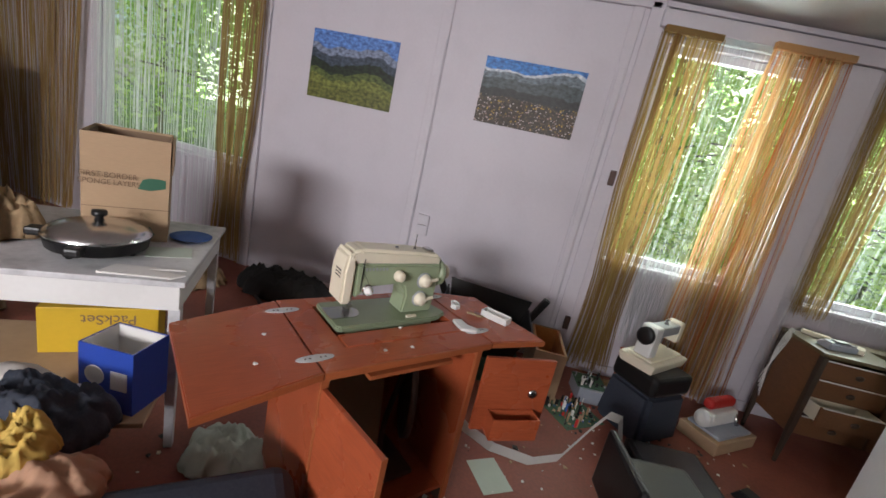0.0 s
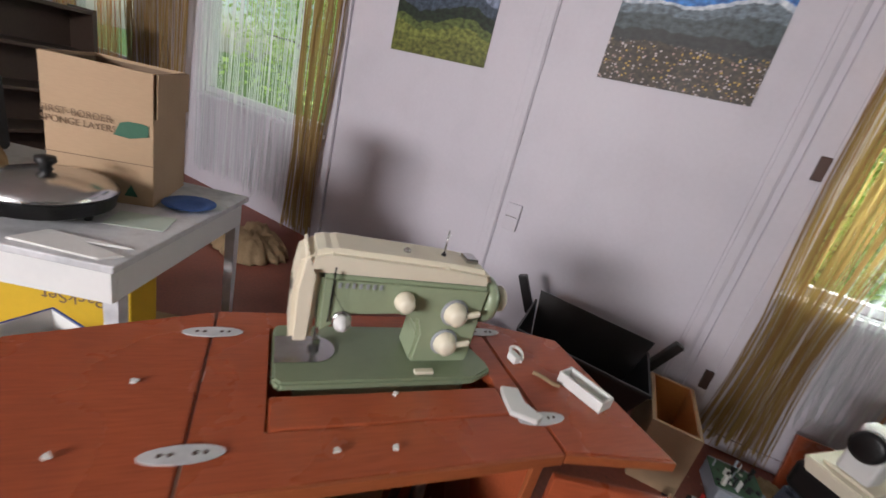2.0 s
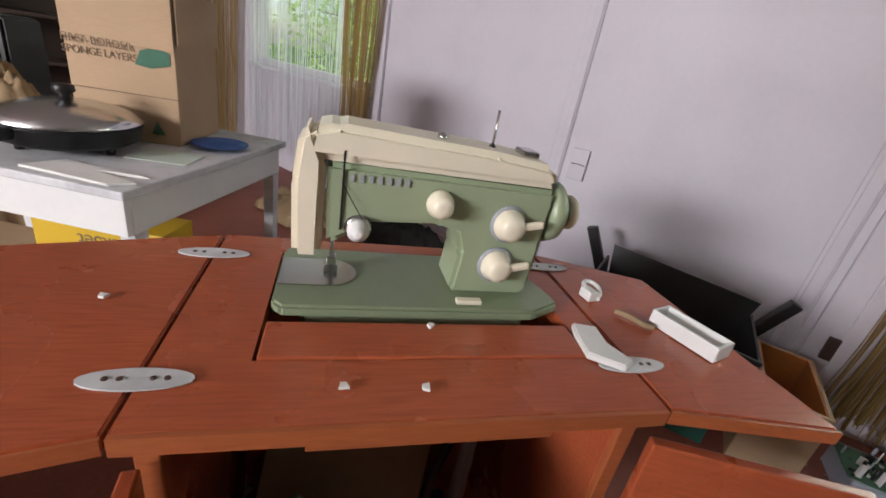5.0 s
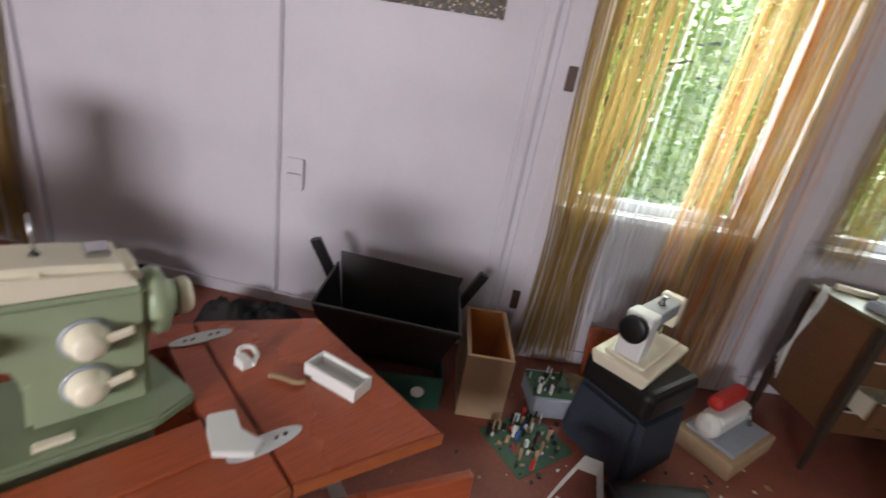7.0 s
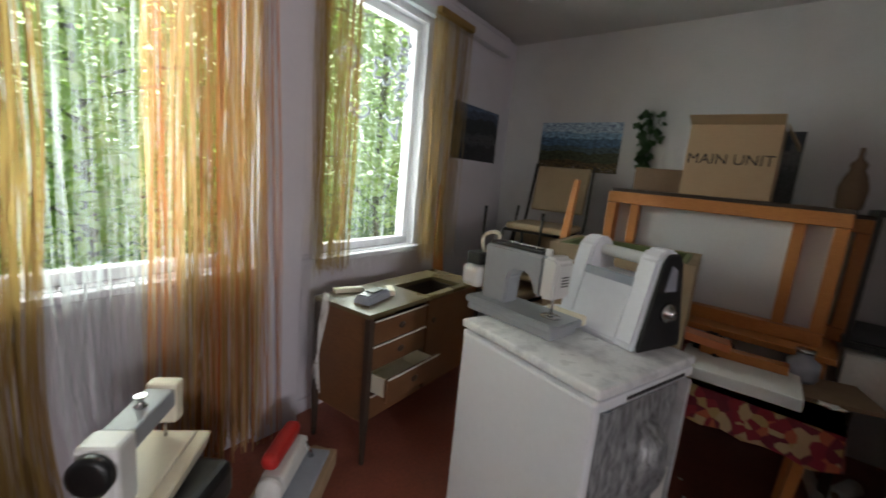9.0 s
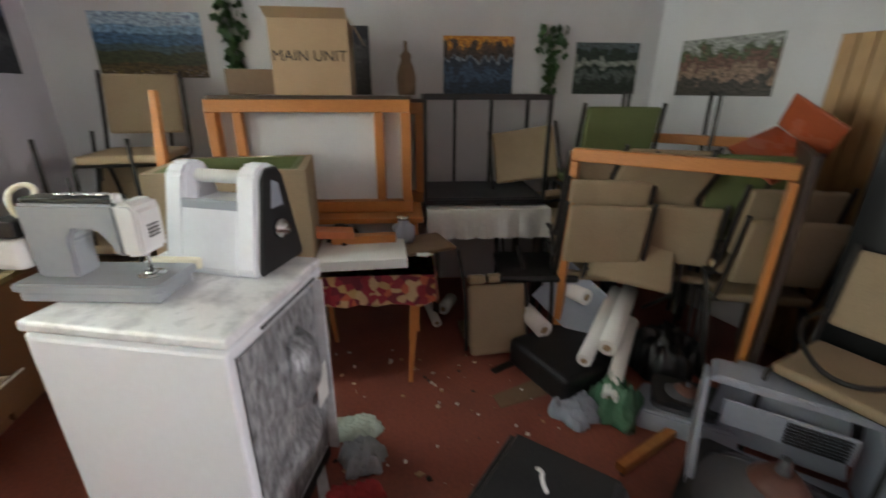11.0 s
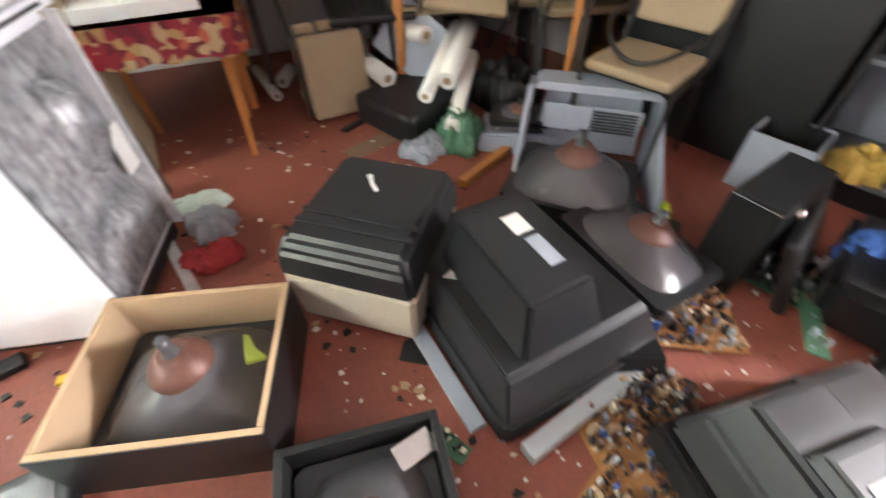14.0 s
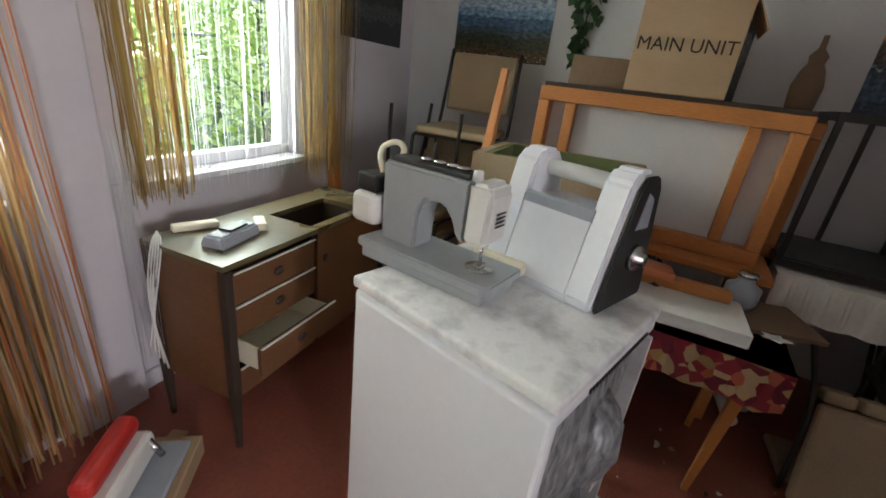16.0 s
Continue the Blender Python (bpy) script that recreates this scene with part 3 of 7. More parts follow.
sticker(WIN, [(1.68, 0.07, 1.72), (1.74, 0.07, 1.68), (1.8, 0.07, 1.74), (1.86, 0.07, 1.7), (1.78, 0.07, 1.64), (1.7, 0.07, 1.68)], "grey bird outline stuck on the pane")
sticker(WIN, [(1.98, 0.07, 1.7), (2.03, 0.07, 1.66), (2.13, 0.07, 1.72), (2.09, 0.07, 1.62), (2.11, 0.07, 1.54), (2.01, 0.07, 1.62)], "grey bird outline stuck on the pane")
for k in range(4):
    sticker(WIN, ring(2.12, 1.85 + 0.1 * k, 0.05, 6), "green leaf outline stuck on the pane")


# ---- posters ----
def poster(name_label, m, w, h, stops, seed, **kw):
    return solo("poster", box(-w / 2, w / 2, -0.006, -0.002, -h / 2, h / 2), picture("printed_landscape", stops, seed, **kw), m, name_label, "poster", "landscape posters")


SKYB, WOOD, MEAD = (0.1, 0.22, 0.55), (0.015, 0.026, 0.014), (0.17, 0.19, 0.04)
DIM = (0.05, 0.055, 0.06)
EAST = pose(5.58, 0, 0, 0, 0, -90)
poster("landscape poster of a green alpine meadow under blue peaks", NORTH @ pose(0.1, 0, 1.775), 0.695, 0.487,
       [(0.0, (0.13, 0.14, 0.03)), (0.22, MEAD), (0.36, (0.09, 0.12, 0.03)), (0.46, WOOD), (0.6, (0.05, 0.07, 0.1)), (0.72, (0.2, 0.24, 0.34)), (0.82, SKYB)], 3, warp=0.5, blotch=2.4)
poster("landscape poster of a mountain lake with flowers in front", NORTH @ pose(1.432, 0, 1.82), 0.685, 0.435,
       [(0.0, (0.05, 0.035, 0.02)), (0.42, (0.02, 0.022, 0.02)), (0.56, (0.055, 0.075, 0.08)), (0.72, (0.13, 0.17, 0.2)), (0.82, (0.55, 0.6, 0.66)), (0.86, (0.04, 0.2, 0.55))], 8, warp=0.55, blotch=2.2, flowers=0.42)
poster("dark poster of a mountain valley at dusk", WIN @ pose(2.97, 0, 1.705), 0.68, 0.41, [(0.0, (0.02, 0.02, 0.025)), (0.3, DIM), (0.5, (0.012, 0.016, 0.02)), (0.75, (0.04, 0.06, 0.1)), (0.88, (0.08, 0.12, 0.2))], 5, blotch=3)
poster("poster of a white castle above a wooded valley", EAST @ pose(-5.405, 0, 1.68), 0.67, 0.38,
       [(0.0, (0.1, 0.07, 0.03)), (0.25, (0.05, 0.06, 0.03)), (0.42, (0.06, 0.1, 0.12)), (0.52, (0.07, 0.15, 0.27)), (0.68, (0.2, 0.34, 0.52)), (0.8, (0.35, 0.46, 0.58))], 11, blotch=2.6, warp=0.4, flowers=0.12)
poster("poster of a castle under an orange evening sky", EAST @ pose(-3.29, 0, 1.575), 0.48, 0.37,
       [(0.0, (0.02, 0.04, 0.07)), (0.25, (0.05, 0.1, 0.17)), (0.45, (0.03, 0.05, 0.08)), (0.6, (0.2, 0.26, 0.32)), (0.66, (0.06, 0.05, 0.045)), (0.82, (0.12, 0.08, 0.05)), (0.9, (0.6, 0.26, 0.04))], 17, blotch=9, warp=0.8)
poster("poster of a white palace behind a lake", EAST @ pose(-2.395, 0, 1.565), 0.45, 0.33, [(0.0, (0.03, 0.04, 0.03)), (0.3, (0.1, 0.12, 0.11)), (0.45, (0.02, 0.035, 0.025)), (0.55, (0.3, 0.31, 0.27)), (0.68, (0.02, 0.035, 0.025)), (0.85, (0.09, 0.12, 0.13))], 23, blotch=9, warp=0.6)
poster("small dark poster half hidden by a carton", EAST @ pose(-4.09, 0, 1.6), 0.14, 0.42, [(0.0, (0.06, 0.06, 0.06)), (0.5, (0.1, 0.1, 0.1)), (0.8, (0.02, 0.02, 0.03))], 29)
poster("poster of an old town seen from above", SOUTH @ pose(0.5, -0.012, 1.56, 0, 0, 180), 0.6, 0.33, [(0.0, (0.06, 0.05, 0.04)), (0.3, (0.26, 0.17, 0.12)), (0.5, (0.14, 0.07, 0.05)), (0.7, (0.08, 0.1, 0.05)), (0.85, (0.3, 0.3, 0.28))], 31, blotch=14, warp=1.1)


# ---- sewing cabinet with its machine ----
CAB = pose(1.245, 3.94, 0, 0, 0, 51.5)


def sewing_cabinet():
    c = thing("sewing_cabinet", CAB, "mahogany veneered sewing cabinet with its leaves folded out and doors open", "cabinet")
    for p in ([(-0.318, -0.285), (0.325, -0.285), (0.325, -0.182), (-0.318, -0.182)], [(-0.318, 0.125), (0.325, 0.125), (0.325, 0.19), (-0.318, 0.19)],
              [(-0.318, -0.182), (-0.21, -0.182), (-0.21, 0.125), (-0.318, 0.125)], [(0.27, -0.182), (0.325, -0.182), (0.325, 0.125), (0.27, 0.125)]):
        part("top_board", slab(p, 0.735, 0.76), MAHOG, c)
    part("front_flap", box(-0.205, 0.265, -0.18, -0.1, 0.737, 0.763, 0.003), MAHOG, c)
    for name, p in (("left_leaf", [(-0.652, -0.362), (-0.323, -0.287), (-0.323, 0.188), (-0.652, 0.085)]), ("right_leaf", [(0.33, -0.287), (0.572, -0.338), (0.56, 0.085), (0.33, 0.19)])):
        part(name, slab(p, 0.737, 0.761, 0.003), MAHOG, c)
        part("leaf_edge", slab([(p[0][0], p[0][1] - 0.004), (p[1][0], p[1][1] - 0.004), p[1], p[0]], 0.738, 0.759), MAHOG_EDGE, c)
    part("front_edge", box(-0.318, 0.325, -0.292, -0.2855, 0.736, 0.759), MAHOG_EDGE, c)
    for x in (-0.31, 0.295):
        part("side_panel", box(x, x + 0.02, -0.25, 0.17, 0.06, 0.735, 0.003), MAHOG, c)
        part("foot", box(x - 0.004, x + 0.024, -0.25, 0.17, 0.0, 0.058, 0.003), DARKWOOD, c)
        part("front_post", box(x - 0.003, x + 0.023, -0.262, -0.251, 0.02, 0.735, 0.002), MAHOG_EDGE, c)
    part("back_panel", box(-0.289, 0.294, 0.15, 0.162, 0.06, 0.735), MAHOG, c)
    part("bottom_board", box(-0.289, 0.294, -0.24, 0.148, 0.06, 0.078), MAHOG, c)
    door = part("left_door", box(0, 0.3, -0.018, 0, 0.09, 0.70, 0.003), MAHOG, c, "mahogany door swung wide open", pose(-0.3, -0.275, 0, 0, 0, -84))
    part("door_knob", lathe([(0.006, 0), (0.006, 0.012), (0.013, 0.018), (0.012, 0.026), (0.004, 0.03)], n=14), CHROME, door, "small pale knob", pose(0.25, -0.018, 0.36, 90))
    part("door_edge", box(0.3, 0.304, -0.018, 0, 0.09, 0.70), MAHOG_EDGE, door)
    door2 = part("right_door", box(0, 0.3, -0.018, 0, 0.38, 0.70, 0.003), MAHOG, c, "reddish door swung open with a tray inside", pose(0.33, -0.275, 0, 0, 0, -22))
    tray = part("door_tray", open_box(0.2, 0.07, 0.09), MAHOG, door2, "wooden tray for spools", pose(0.15, -0.056, 0.39))
    part("catch", lathe([(0.02, 0), (0.02, 0.004), (0.008, 0.008)], n=12), CHROME, door2, m=pose(0.23, -0.018, 0.55, 90))
    for x, y in ((-0.32, -0.214), (-0.32, 0.104), (0.328, -0.2), (0.328, 0.12)):
        h = part("hinge", slab([(x + 0.05 * math.cos(a) * (1.15 if abs(math.cos(a)) > 0.5 else 1), y + 0.018 * math.sin(a)) for a in [6.2832 * i / 20 for i in range(20)]], 0.7615, 0.7635), DUSTY, c, "worn steel leaf hinge")
        for dx in (-0.03, -0.016, 0.016, 0.03):
            part("screw", lathe([(0.0035, 0), (0.0035, 0.0012), (0.001, 0.0016)], n=8), IRON, h, m=pose(x + dx, y, 0.7635))
    # treadle inside
    w = part("flywheel", lathe([(0.145, -0.012), (0.165, -0.012), (0.165, 0.012), (0.145, 0.012), (0.145, -0.012)], n=32), IRON, c, "dark iron flywheel", pose(0.17, -0.06, 0.42, 90, 0, 62))
    for k in range(5):
        a = 6.2832 * k / 5
        part("spoke", bent([(0, 0, 0), (0.07 * math.cos(a), 0.07 * math.sin(a), 0.01), (0.15 * math.cos(a + 0.25), 0.15 * math.sin(a + 0.25), 0)], 0.008, n=5), IRON, w)
    part("treadle_arm", bent([(0.1, -0.05, 0.1), (0.12, 0, 0.25), (0.2, 0.02, 0.5), (0.2, 0.02, 0.7)], 0.012), IRON, c)
    part("treadle", box(-0.18, 0.2, -0.16, 0.08, 0.1, 0.12, 0.006), IRON, c)
    part("drawer_board", box(-0.14, 0.2, -0.24, -0.2, 0.665, 0.68, 0.002), MAHOG_EDGE, c, "loose board slid out under the top")
    return c


sewing_cabinet()
solo("cardboard_sheet", slab([(-0.2, 0.0), (0.16, 0.0), (0.19, 0.3), (0.05, 0.36), (-0.17, 0.33)], 0, 0.008, 0.002), CARD, CAB @ pose(-0.06, 0.0, 0.125, 68, 0, -8), "bent sheet of brown cardboard standing on the treadle", "cardboard")
solo("green_film", heap(0.34, 0.26, 0.2, 85, 0.6), PAPERG, CAB @ pose(-0.12, -0.1, 0.121), "crumpled pale green plastic film inside the cabinet", "plastic film")


def green_machine():
    s = thing("sewing_machine", CAB @ pose(0.02, 0.018, 0.754) @ Matrix.Diagonal((0.95, 1, 0.98, 1)), "green and cream sewing machine sunk into its cabinet top", "sewing machine")
    part("bed_plate", slab([(-0.235, -0.09), (-0.22, -0.105), (0.2, -0.105), (0.262, -0.075), (0.262, -0.05), (0.22, 0.095), (-0.225, 0.095), (-0.235, 0.085)], 0.006, 0.026, 0.005), GREEN_D, s, "dark green bed plate")
    part("bed_underside", box(-0.19, 0.2, -0.08, 0.08, -0.05, 0.004, 0.01), GREEN_D, s)
    part("needle_plate", slab([(-0.232, -0.045), (-0.15, -0.045)] + [(-0.15 + 0.045 * math.cos(a), 0.0 + 0.045 * math.sin(a)) for a in [-1.5708 + 3.1416 * i / 10 for i in range(11)]] + [(-0.232, 0.045)], 0.0263, 0.0285), CHROME, s, "steel needle plate")
    # body: pillar, arm, head
    body = bmesh.new()
    arch = [(0.055, 0.026), (0.062, 0.10), (0.05, 0.135), (0.02, 0.148), (-0.10, 0.142), (-0.125, 0.12), (-0.16, 0.10), (-0.165, 0.23), (0.215, 0.222), (0.205, 0.026)]
    m = pose(0, 0.045, 0, 90)
    slab(arch, 0.0, 0.095, 0.008, body, m)
    part("body", body, GREEN, s, "pale green arm and pillar")
    cap = bmesh.new()
    slab([(-0.20, 0.232), (-0.165, 0.231), (0.218, 0.224), (0.2, 0.262), (0.1, 0.273), (-0.15, 0.285), (-0.19, 0.275)], -0.004, 0.1, 0.012, cap, pose(0, 0.047, 0, 90))
    part("top_cover", cap, CREAM, s, "cream top cover")
    head = bmesh.new()
    slab([(-0.212, 0.08), (-0.168, 0.08), (-0.166, 0.231), (-0.185, 0.28), (-0.205, 0.265), (-0.214, 0.2)], -0.006, 0.1, 0.01, head, pose(0, 0.047, 0, 90))
    part("head_cover", head, CREAM, s, "cream head cover with slots")
    for k in range(3):
        part("slot", box(-0.2155, -0.2145, -0.03, 0.01, 0.2 - 0.012 * k, 0.204 - 0.012 * k), BLACK, s)
    wheel = part("hand_wheel", lathe([(0.03, 0), (0.05, 0.004), (0.056, 0.014), (0.052, 0.03), (0.035, 0.036), (0.03, 0.04), (0.026, 0.055), (0.01, 0.057)]), GREEN, s, "green hand wheel with a cream knob", pose(0.212, -0.003, 0.175, 0, 90))
    part("wheel_knob", lathe([(0.03, 0), (0.031, 0.014), (0.026, 0.02), (0.008, 0.021)]), CREAM, wheel, m=pose(0, 0, 0.05))
    for x, z, r, lever in ((0.012, 0.185, 0.022, False), (0.137, 0.16, 0.027, True), (0.13, 0.085, 0.027, True)):
        k = part("dial", lathe([(r, 0), (r * 1.02, 0.006), (r * 0.86, 0.012), (r * 0.8, 0.024), (r * 0.55, 0.03), (0.004, 0.031)], n=24), CREAM, s, "cream round dial", pose(x, -0.052, z, 90))
        if lever:
            part("dial_scale", lathe([(r * 1.2, -0.002), (r * 1.2, 0.002), (r, 0.003)], n=24), GREYM, k)
            part("lever", box(0.006, 0.055, -0.006, 0.006, 0.014, 0.024, 0.003), CREAM, k, m=pose(0, 0, 0, 0, 0, 12))
    ten = part("tension_knob", lathe([(0.012, 0), (0.017, 0.006), (0.017, 0.016), (0.009, 0.022), (0.008, 0.03), (0.003, 0.031)], n=18), WPLAST, s, "pale tension knob", pose(-0.113, -0.053, 0.135, 90))
    part("tension_disc", lathe([(0.02, -0.002), (0.021, 0.0), (0.012, 0.002)], n=18), CHROME, ten)
    nb = bmesh.new()
    rod((-0.15, -0.01, 0.03), (-0.15, -0.01, 0.12), 0.0035, bm=nb)
    rod((-0.15, 0.012, 0.05), (-0.15, 0.012, 0.12), 0.004, bm=nb)
    box(-0.158, -0.142, -0.018, 0.0, 0.05, 0.065, 0.002, nb)
    box(-0.162, -0.138, 0.0, 0.022, 0.033, 0.041, 0.002, nb)
    part("needle_bar", nb, CHROME, s)
    part("take_up_slot", box(-0.1415, -0.1385, -0.0535, -0.0505, 0.13, 0.25), BLACK, s)
    part("thread_guide", bent([(-0.139, -0.054, 0.2), (-0.12, -0.06, 0.17), (-0.1, -0.058, 0.14), (-0.118, -0.056, 0.12)], 0.0008, n=4), STEEL, s)
    part("spool_pin", rod((0.1, 0.0, 0.268), (0.1, 0.0, 0.33), 0.0022), CHROME, s)
    part("spool_pin_foot", lathe([(0.007, 0), (0.005, 0.006), (0.002, 0.008)], n=10), BLACK, s, m=pose(0.1, 0, 0.27))
    part("bobbin_winder", box(0.15, 0.18, -0.02, 0.02, 0.264, 0.276, 0.003), CHROME, s)
    part("top_screw", lathe([(0.008, 0), (0.008, 0.006), (0.003, 0.01)], n=12), CHROME, s, m=pose(0.01, -0.01, 0.276))
    sw = part("feed_lever", box(0.06, 0.105, -0.092, -0.078, 0.027, 0.035, 0.002), CREAM, s)
    for k in range(7):
        part("name_bar", box(-0.13 + 0.014 * k, -0.124 + 0.014 * k, -0.0525, -0.0505, 0.206, 0.217), GREYM, s, "thin raised metal mark")
    return s


green_machine()


def small_white(name, label, category, m, bm, material=WPLAST):
    return solo(name, bm, material, CAB @ m, label, category)


foot_plate = slab([(-0.025, -0.03), (0.025, -0.055), (0.045, -0.04), (0.02, 0.0), (0.02, 0.045), (-0.02, 0.05), (-0.025, 0.02)], 0, 0.012, 0.002)
small_white("plastic_bracket", "white plastic bracket lying on the cabinet top", "bracket", pose(0.285, -0.16, 0.763, 0, 0, -8), foot_plate)
tr = open_box(0.12, 0.05, 0.028, 0.004)
small_white("bobbin_tray", "broken white plastic tray lying on the leaf", "tray", pose(0.487, -0.135, 0.763, 0, 0, -72), tr)
hk = bent([(0, 0, 0.006), (0.02, 0.015, 0.012), (0.02, 0.04, 0.02), (-0.005, 0.045, 0.02), (-0.01, 0.02, 0.014)], 0.005)
box(-0.02, 0.0, 0.0, 0.03, 0, 0.02, 0.002, hk)
small_white("machine_hook", "white hooked machine part with a tan strap", "machine part", pose(0.375, -0.02, 0.763, 0, 0, 10), hk)
small_white("tan_strap", "short tan leather strap on the leaf", "strap", pose(0.39, -0.06, 0.763), bent([(0, 0, 0.005), (0.015, -0.02, 0.008), (0.03, -0.045, 0.005), (0.045, -0.05, 0.005)], 0.005), TAN)
for x, y, k in ((-0.1, -0.235, 0), (0.03, -0.11, 1), (0.0, -0.24, 2), (-0.48, -0.2, 3), (-0.42, -0.05, 4)):
    small_white("plaster_chip", "tiny white chip of plaster on the veneer", "chip", pose(x, y, 0.7635, 0, 0, 40 * k), slab([(-0.006, -0.004), (0.007, -0.003), (0.003, 0.006), (-0.004, 0.005)], 0, 0.004), PAPER)


# ---- white table and what stands on it ----
TAB = pose(0.578, 3.735, 0, 0, 0, 31.7)


def white_table():
    t = thing("kitchen_table", TAB, "white painted wooden table with a grey worn top", "table")
    part("tabletop", box(-1.2, 0.0, 0.0, 0.775, 0.73, 0.752, 0.004), DUSTY, t, "grey worn tabletop")
    part("front_apron", box(-1.18, -0.02, 0.02, 0.04, 0.63, 0.729, 0.002), WPLAST, t)
    part("side_apron", box(-0.04, -0.02, 0.041, 0.755, 0.63, 0.729, 0.002), WPLAST, t)
    part("back_apron", box(-1.18, -0.041, 0.735, 0.755, 0.63, 0.729, 0.002), WPLAST, t)
    for x, y in ((-0.06, 0.04), (-0.06, 0.71), (-1.18, 0.04), (-1.18, 0.71)):
        part("leg", loft([(x + 0.005, x + 0.035, y + 0.005, y + 0.035, 0), (x, x + 0.04, y, y + 0.04, 0.629)]), DUSTY, t)
    part("low_shelf", box(-1.1, -0.062, -0.18, 0.5, 0.28, 0.3, 0.003), CARD, t, "worn low board between the legs")


white_table()


def carton():
    c = thing("carton", TAB @ pose(-0.35, 0.543, 0.753, 0, 0, 13) @ Matrix.Diagonal((0.88, 0.9, 0.98, 1)), "tall open cardboard carton with green print standing on the table", "carton")
    panels(c, 0.33, 0.34, 0.44, 0.006, CARD)
    # darker card inside the walls paints in the shade of the open carton
    part("shade_liner", open_box(0.31, 0.32, 0.43, 0.004), CARD_D, c, "inside of the carton, darkened for shade")
    part("flap", box(-0.165, 0.165, -0.176, -0.1705, 0.28, 0.438), CARD, c, "folded down flap")
    part("side_flap", box(0.1705, 0.176, -0.165, 0.165, 0.3, 0.438), CARD, c, "folded down flap")
    part("tape_line", box(-0.166, 0.166, -0.1715, -0.1705, 0.142, 0.145), CARD_D, c)
    g = mat("green_print", (0.03, 0.12, 0.07), 0.7)
    lettering("print_line", "FIRST-BORDER", 0.032, CARD_D, c, pose(-0.065, -0.1765, 0.275, 90), "dark printed words")
    lettering("print_line", "SPONGE LAYERS", 0.03, CARD_D, c, pose(-0.062, -0.172, 0.245, 90), "dark printed words")
    part("print_shape", slab([(0.04, 0.23), (0.09, 0.225), (0.15, 0.24), (0.15, 0.275), (0.1, 0.285), (0.06, 0.27)], 0, 0.001, m=pose(0, -0.1712, 0, 90)), g, c)
    part("print_triangle", slab([(0.07, 0.03), (0.115, 0.03), (0.092, 0.07)], 0, 0.001, m=pose(0, -0.1712, 0, 90)), g, c)


carton()


def frying_pan():
    p = thing("electric_pan", TAB @ pose(-0.345, 0.23, 0.753) @ Matrix.Diagonal((0.84, 0.84, 0.9, 1)), "black electric frying pan with a domed steel lid", "pan")
    part("body", lathe([(0.15, 0.02), (0.185, 0.035), (0.195, 0.08), (0.2, 0.082), (0.19, 0.075), (0.0, 0.07)], n=40), BLACK, p)
    for k in range(3):
        part("foot", lathe([(0.012, 0), (0.015, 0.022)], n=10), BLACK, p, m=pose(0.13 * math.cos(2.1 * k), 0.13 * math.sin(2.1 * k), 0))
    lid = part("lid", lathe([(0.198, 0.084), (0.2, 0.09), (0.17, 0.112), (0.1, 0.133), (0.03, 0.14), (0.0, 0.141)], n=40), CHROME, p, "dull steel lid")
    part("lid_knob", lathe([(0.02, 0.14), (0.014, 0.152), (0.03, 0.165), (0.028, 0.182), (0.0, 0.185)], n=18), BLACK, lid)
    part("handle", box(-0.03, 0.03, -0.25, -0.19, 0.05, 0.085, 0.01), BLACK, p)
    part("handle", box(-0.26, -0.19, -0.03, 0.03, 0.05, 0.085, 0.01), BLACK, p)


frying_pan()
solo("brown_cloth", heap(0.56, 0.46, 0.3, 4, 0.4), TAN, TAB @ pose(-0.8, 0.33, 0.753), "heap of tan brown cloth lying on the table", "cloth")
tvb = thing("television", TAB @ pose(-1.0, 0.58, 0.753, 0, 0, 10) @ Matrix.Diagonal((0.7, 0.8, 0.85, 1)), "small black television standing behind the cloth on the table", "television")
part("case", loft([(-0.2, 0.2, -0.1, 0.12, 0.0), (-0.21, 0.21, -0.1, 0.1, 0.33)], bevel=0.012), BLACK, tvb)
part("screen", box(-0.17, 0.17, -0.108, -0.104, 0.06, 0.3, 0.003), TUBEG, tvb, "dark glass screen")


def dark_shelf(m, w, h, label):
    """An empty dark wooden shelf unit, added to darken the west end."""
    s = thing("shelf_unit", m, label, "shelf")
    for x in (-w / 2, w / 2 - 0.03):
        part("side", box(x, x + 0.03, -0.2, 0.2, 0, h, 0.003), DARKWOOD, s)
    part("back", box(-w / 2 + 0.031, w / 2 - 0.031, 0.17, 0.19, 0.02, h - 0.02), DARKWOOD, s)
    for k in range(5):
        z = 0.04 + k * (h - 0.08) / 4
        part("shelf_board", box(-w / 2 + 0.031, w / 2 - 0.031, -0.19, 0.169, z, z + 0.025, 0.002), DARKWOOD, s)


# dark furniture added to keep the west end dim
dark_shelf(pose(-2.6, 2.6, 0, 0, 0, 80), 1.5, 1.5, "tall dark shelf unit added to darken the dim end of the room")
dark_shelf(pose(-2.75, 4.3, 0, 0, 0, 92), 1.3, 1.3, "tall dark shelf unit added to darken the dim end of the room")
solo("dark_bag", heap(0.6, 0.36, 0.3, 71), BLACK, pose(-2.6, 2.6, 1.5, 0, 0, 80), "black bag slumped on the shelf unit", "bag")
solo("dark_coat", heap(0.7, 0.36, 0.26, 72), NAVY, pose(-2.75, 4.3, 1.3, 0, 0, 90), "dark coat thrown over the shelf unit", "clothes")
solo("sofa_blanket", heap(1.2, 0.9, 0.5, 73), TAN, pose(-1.3, 3.9, 0.0), "brown blanket heaped on the floor behind the table", "blanket")
fl = slab([(-0.13, -0.04), (0.1, -0.05), (0.14, -0.01), (0.02, 0.02), (0.13, 0.04), (-0.1, 0.05)], 0, 0.006, 0.002)
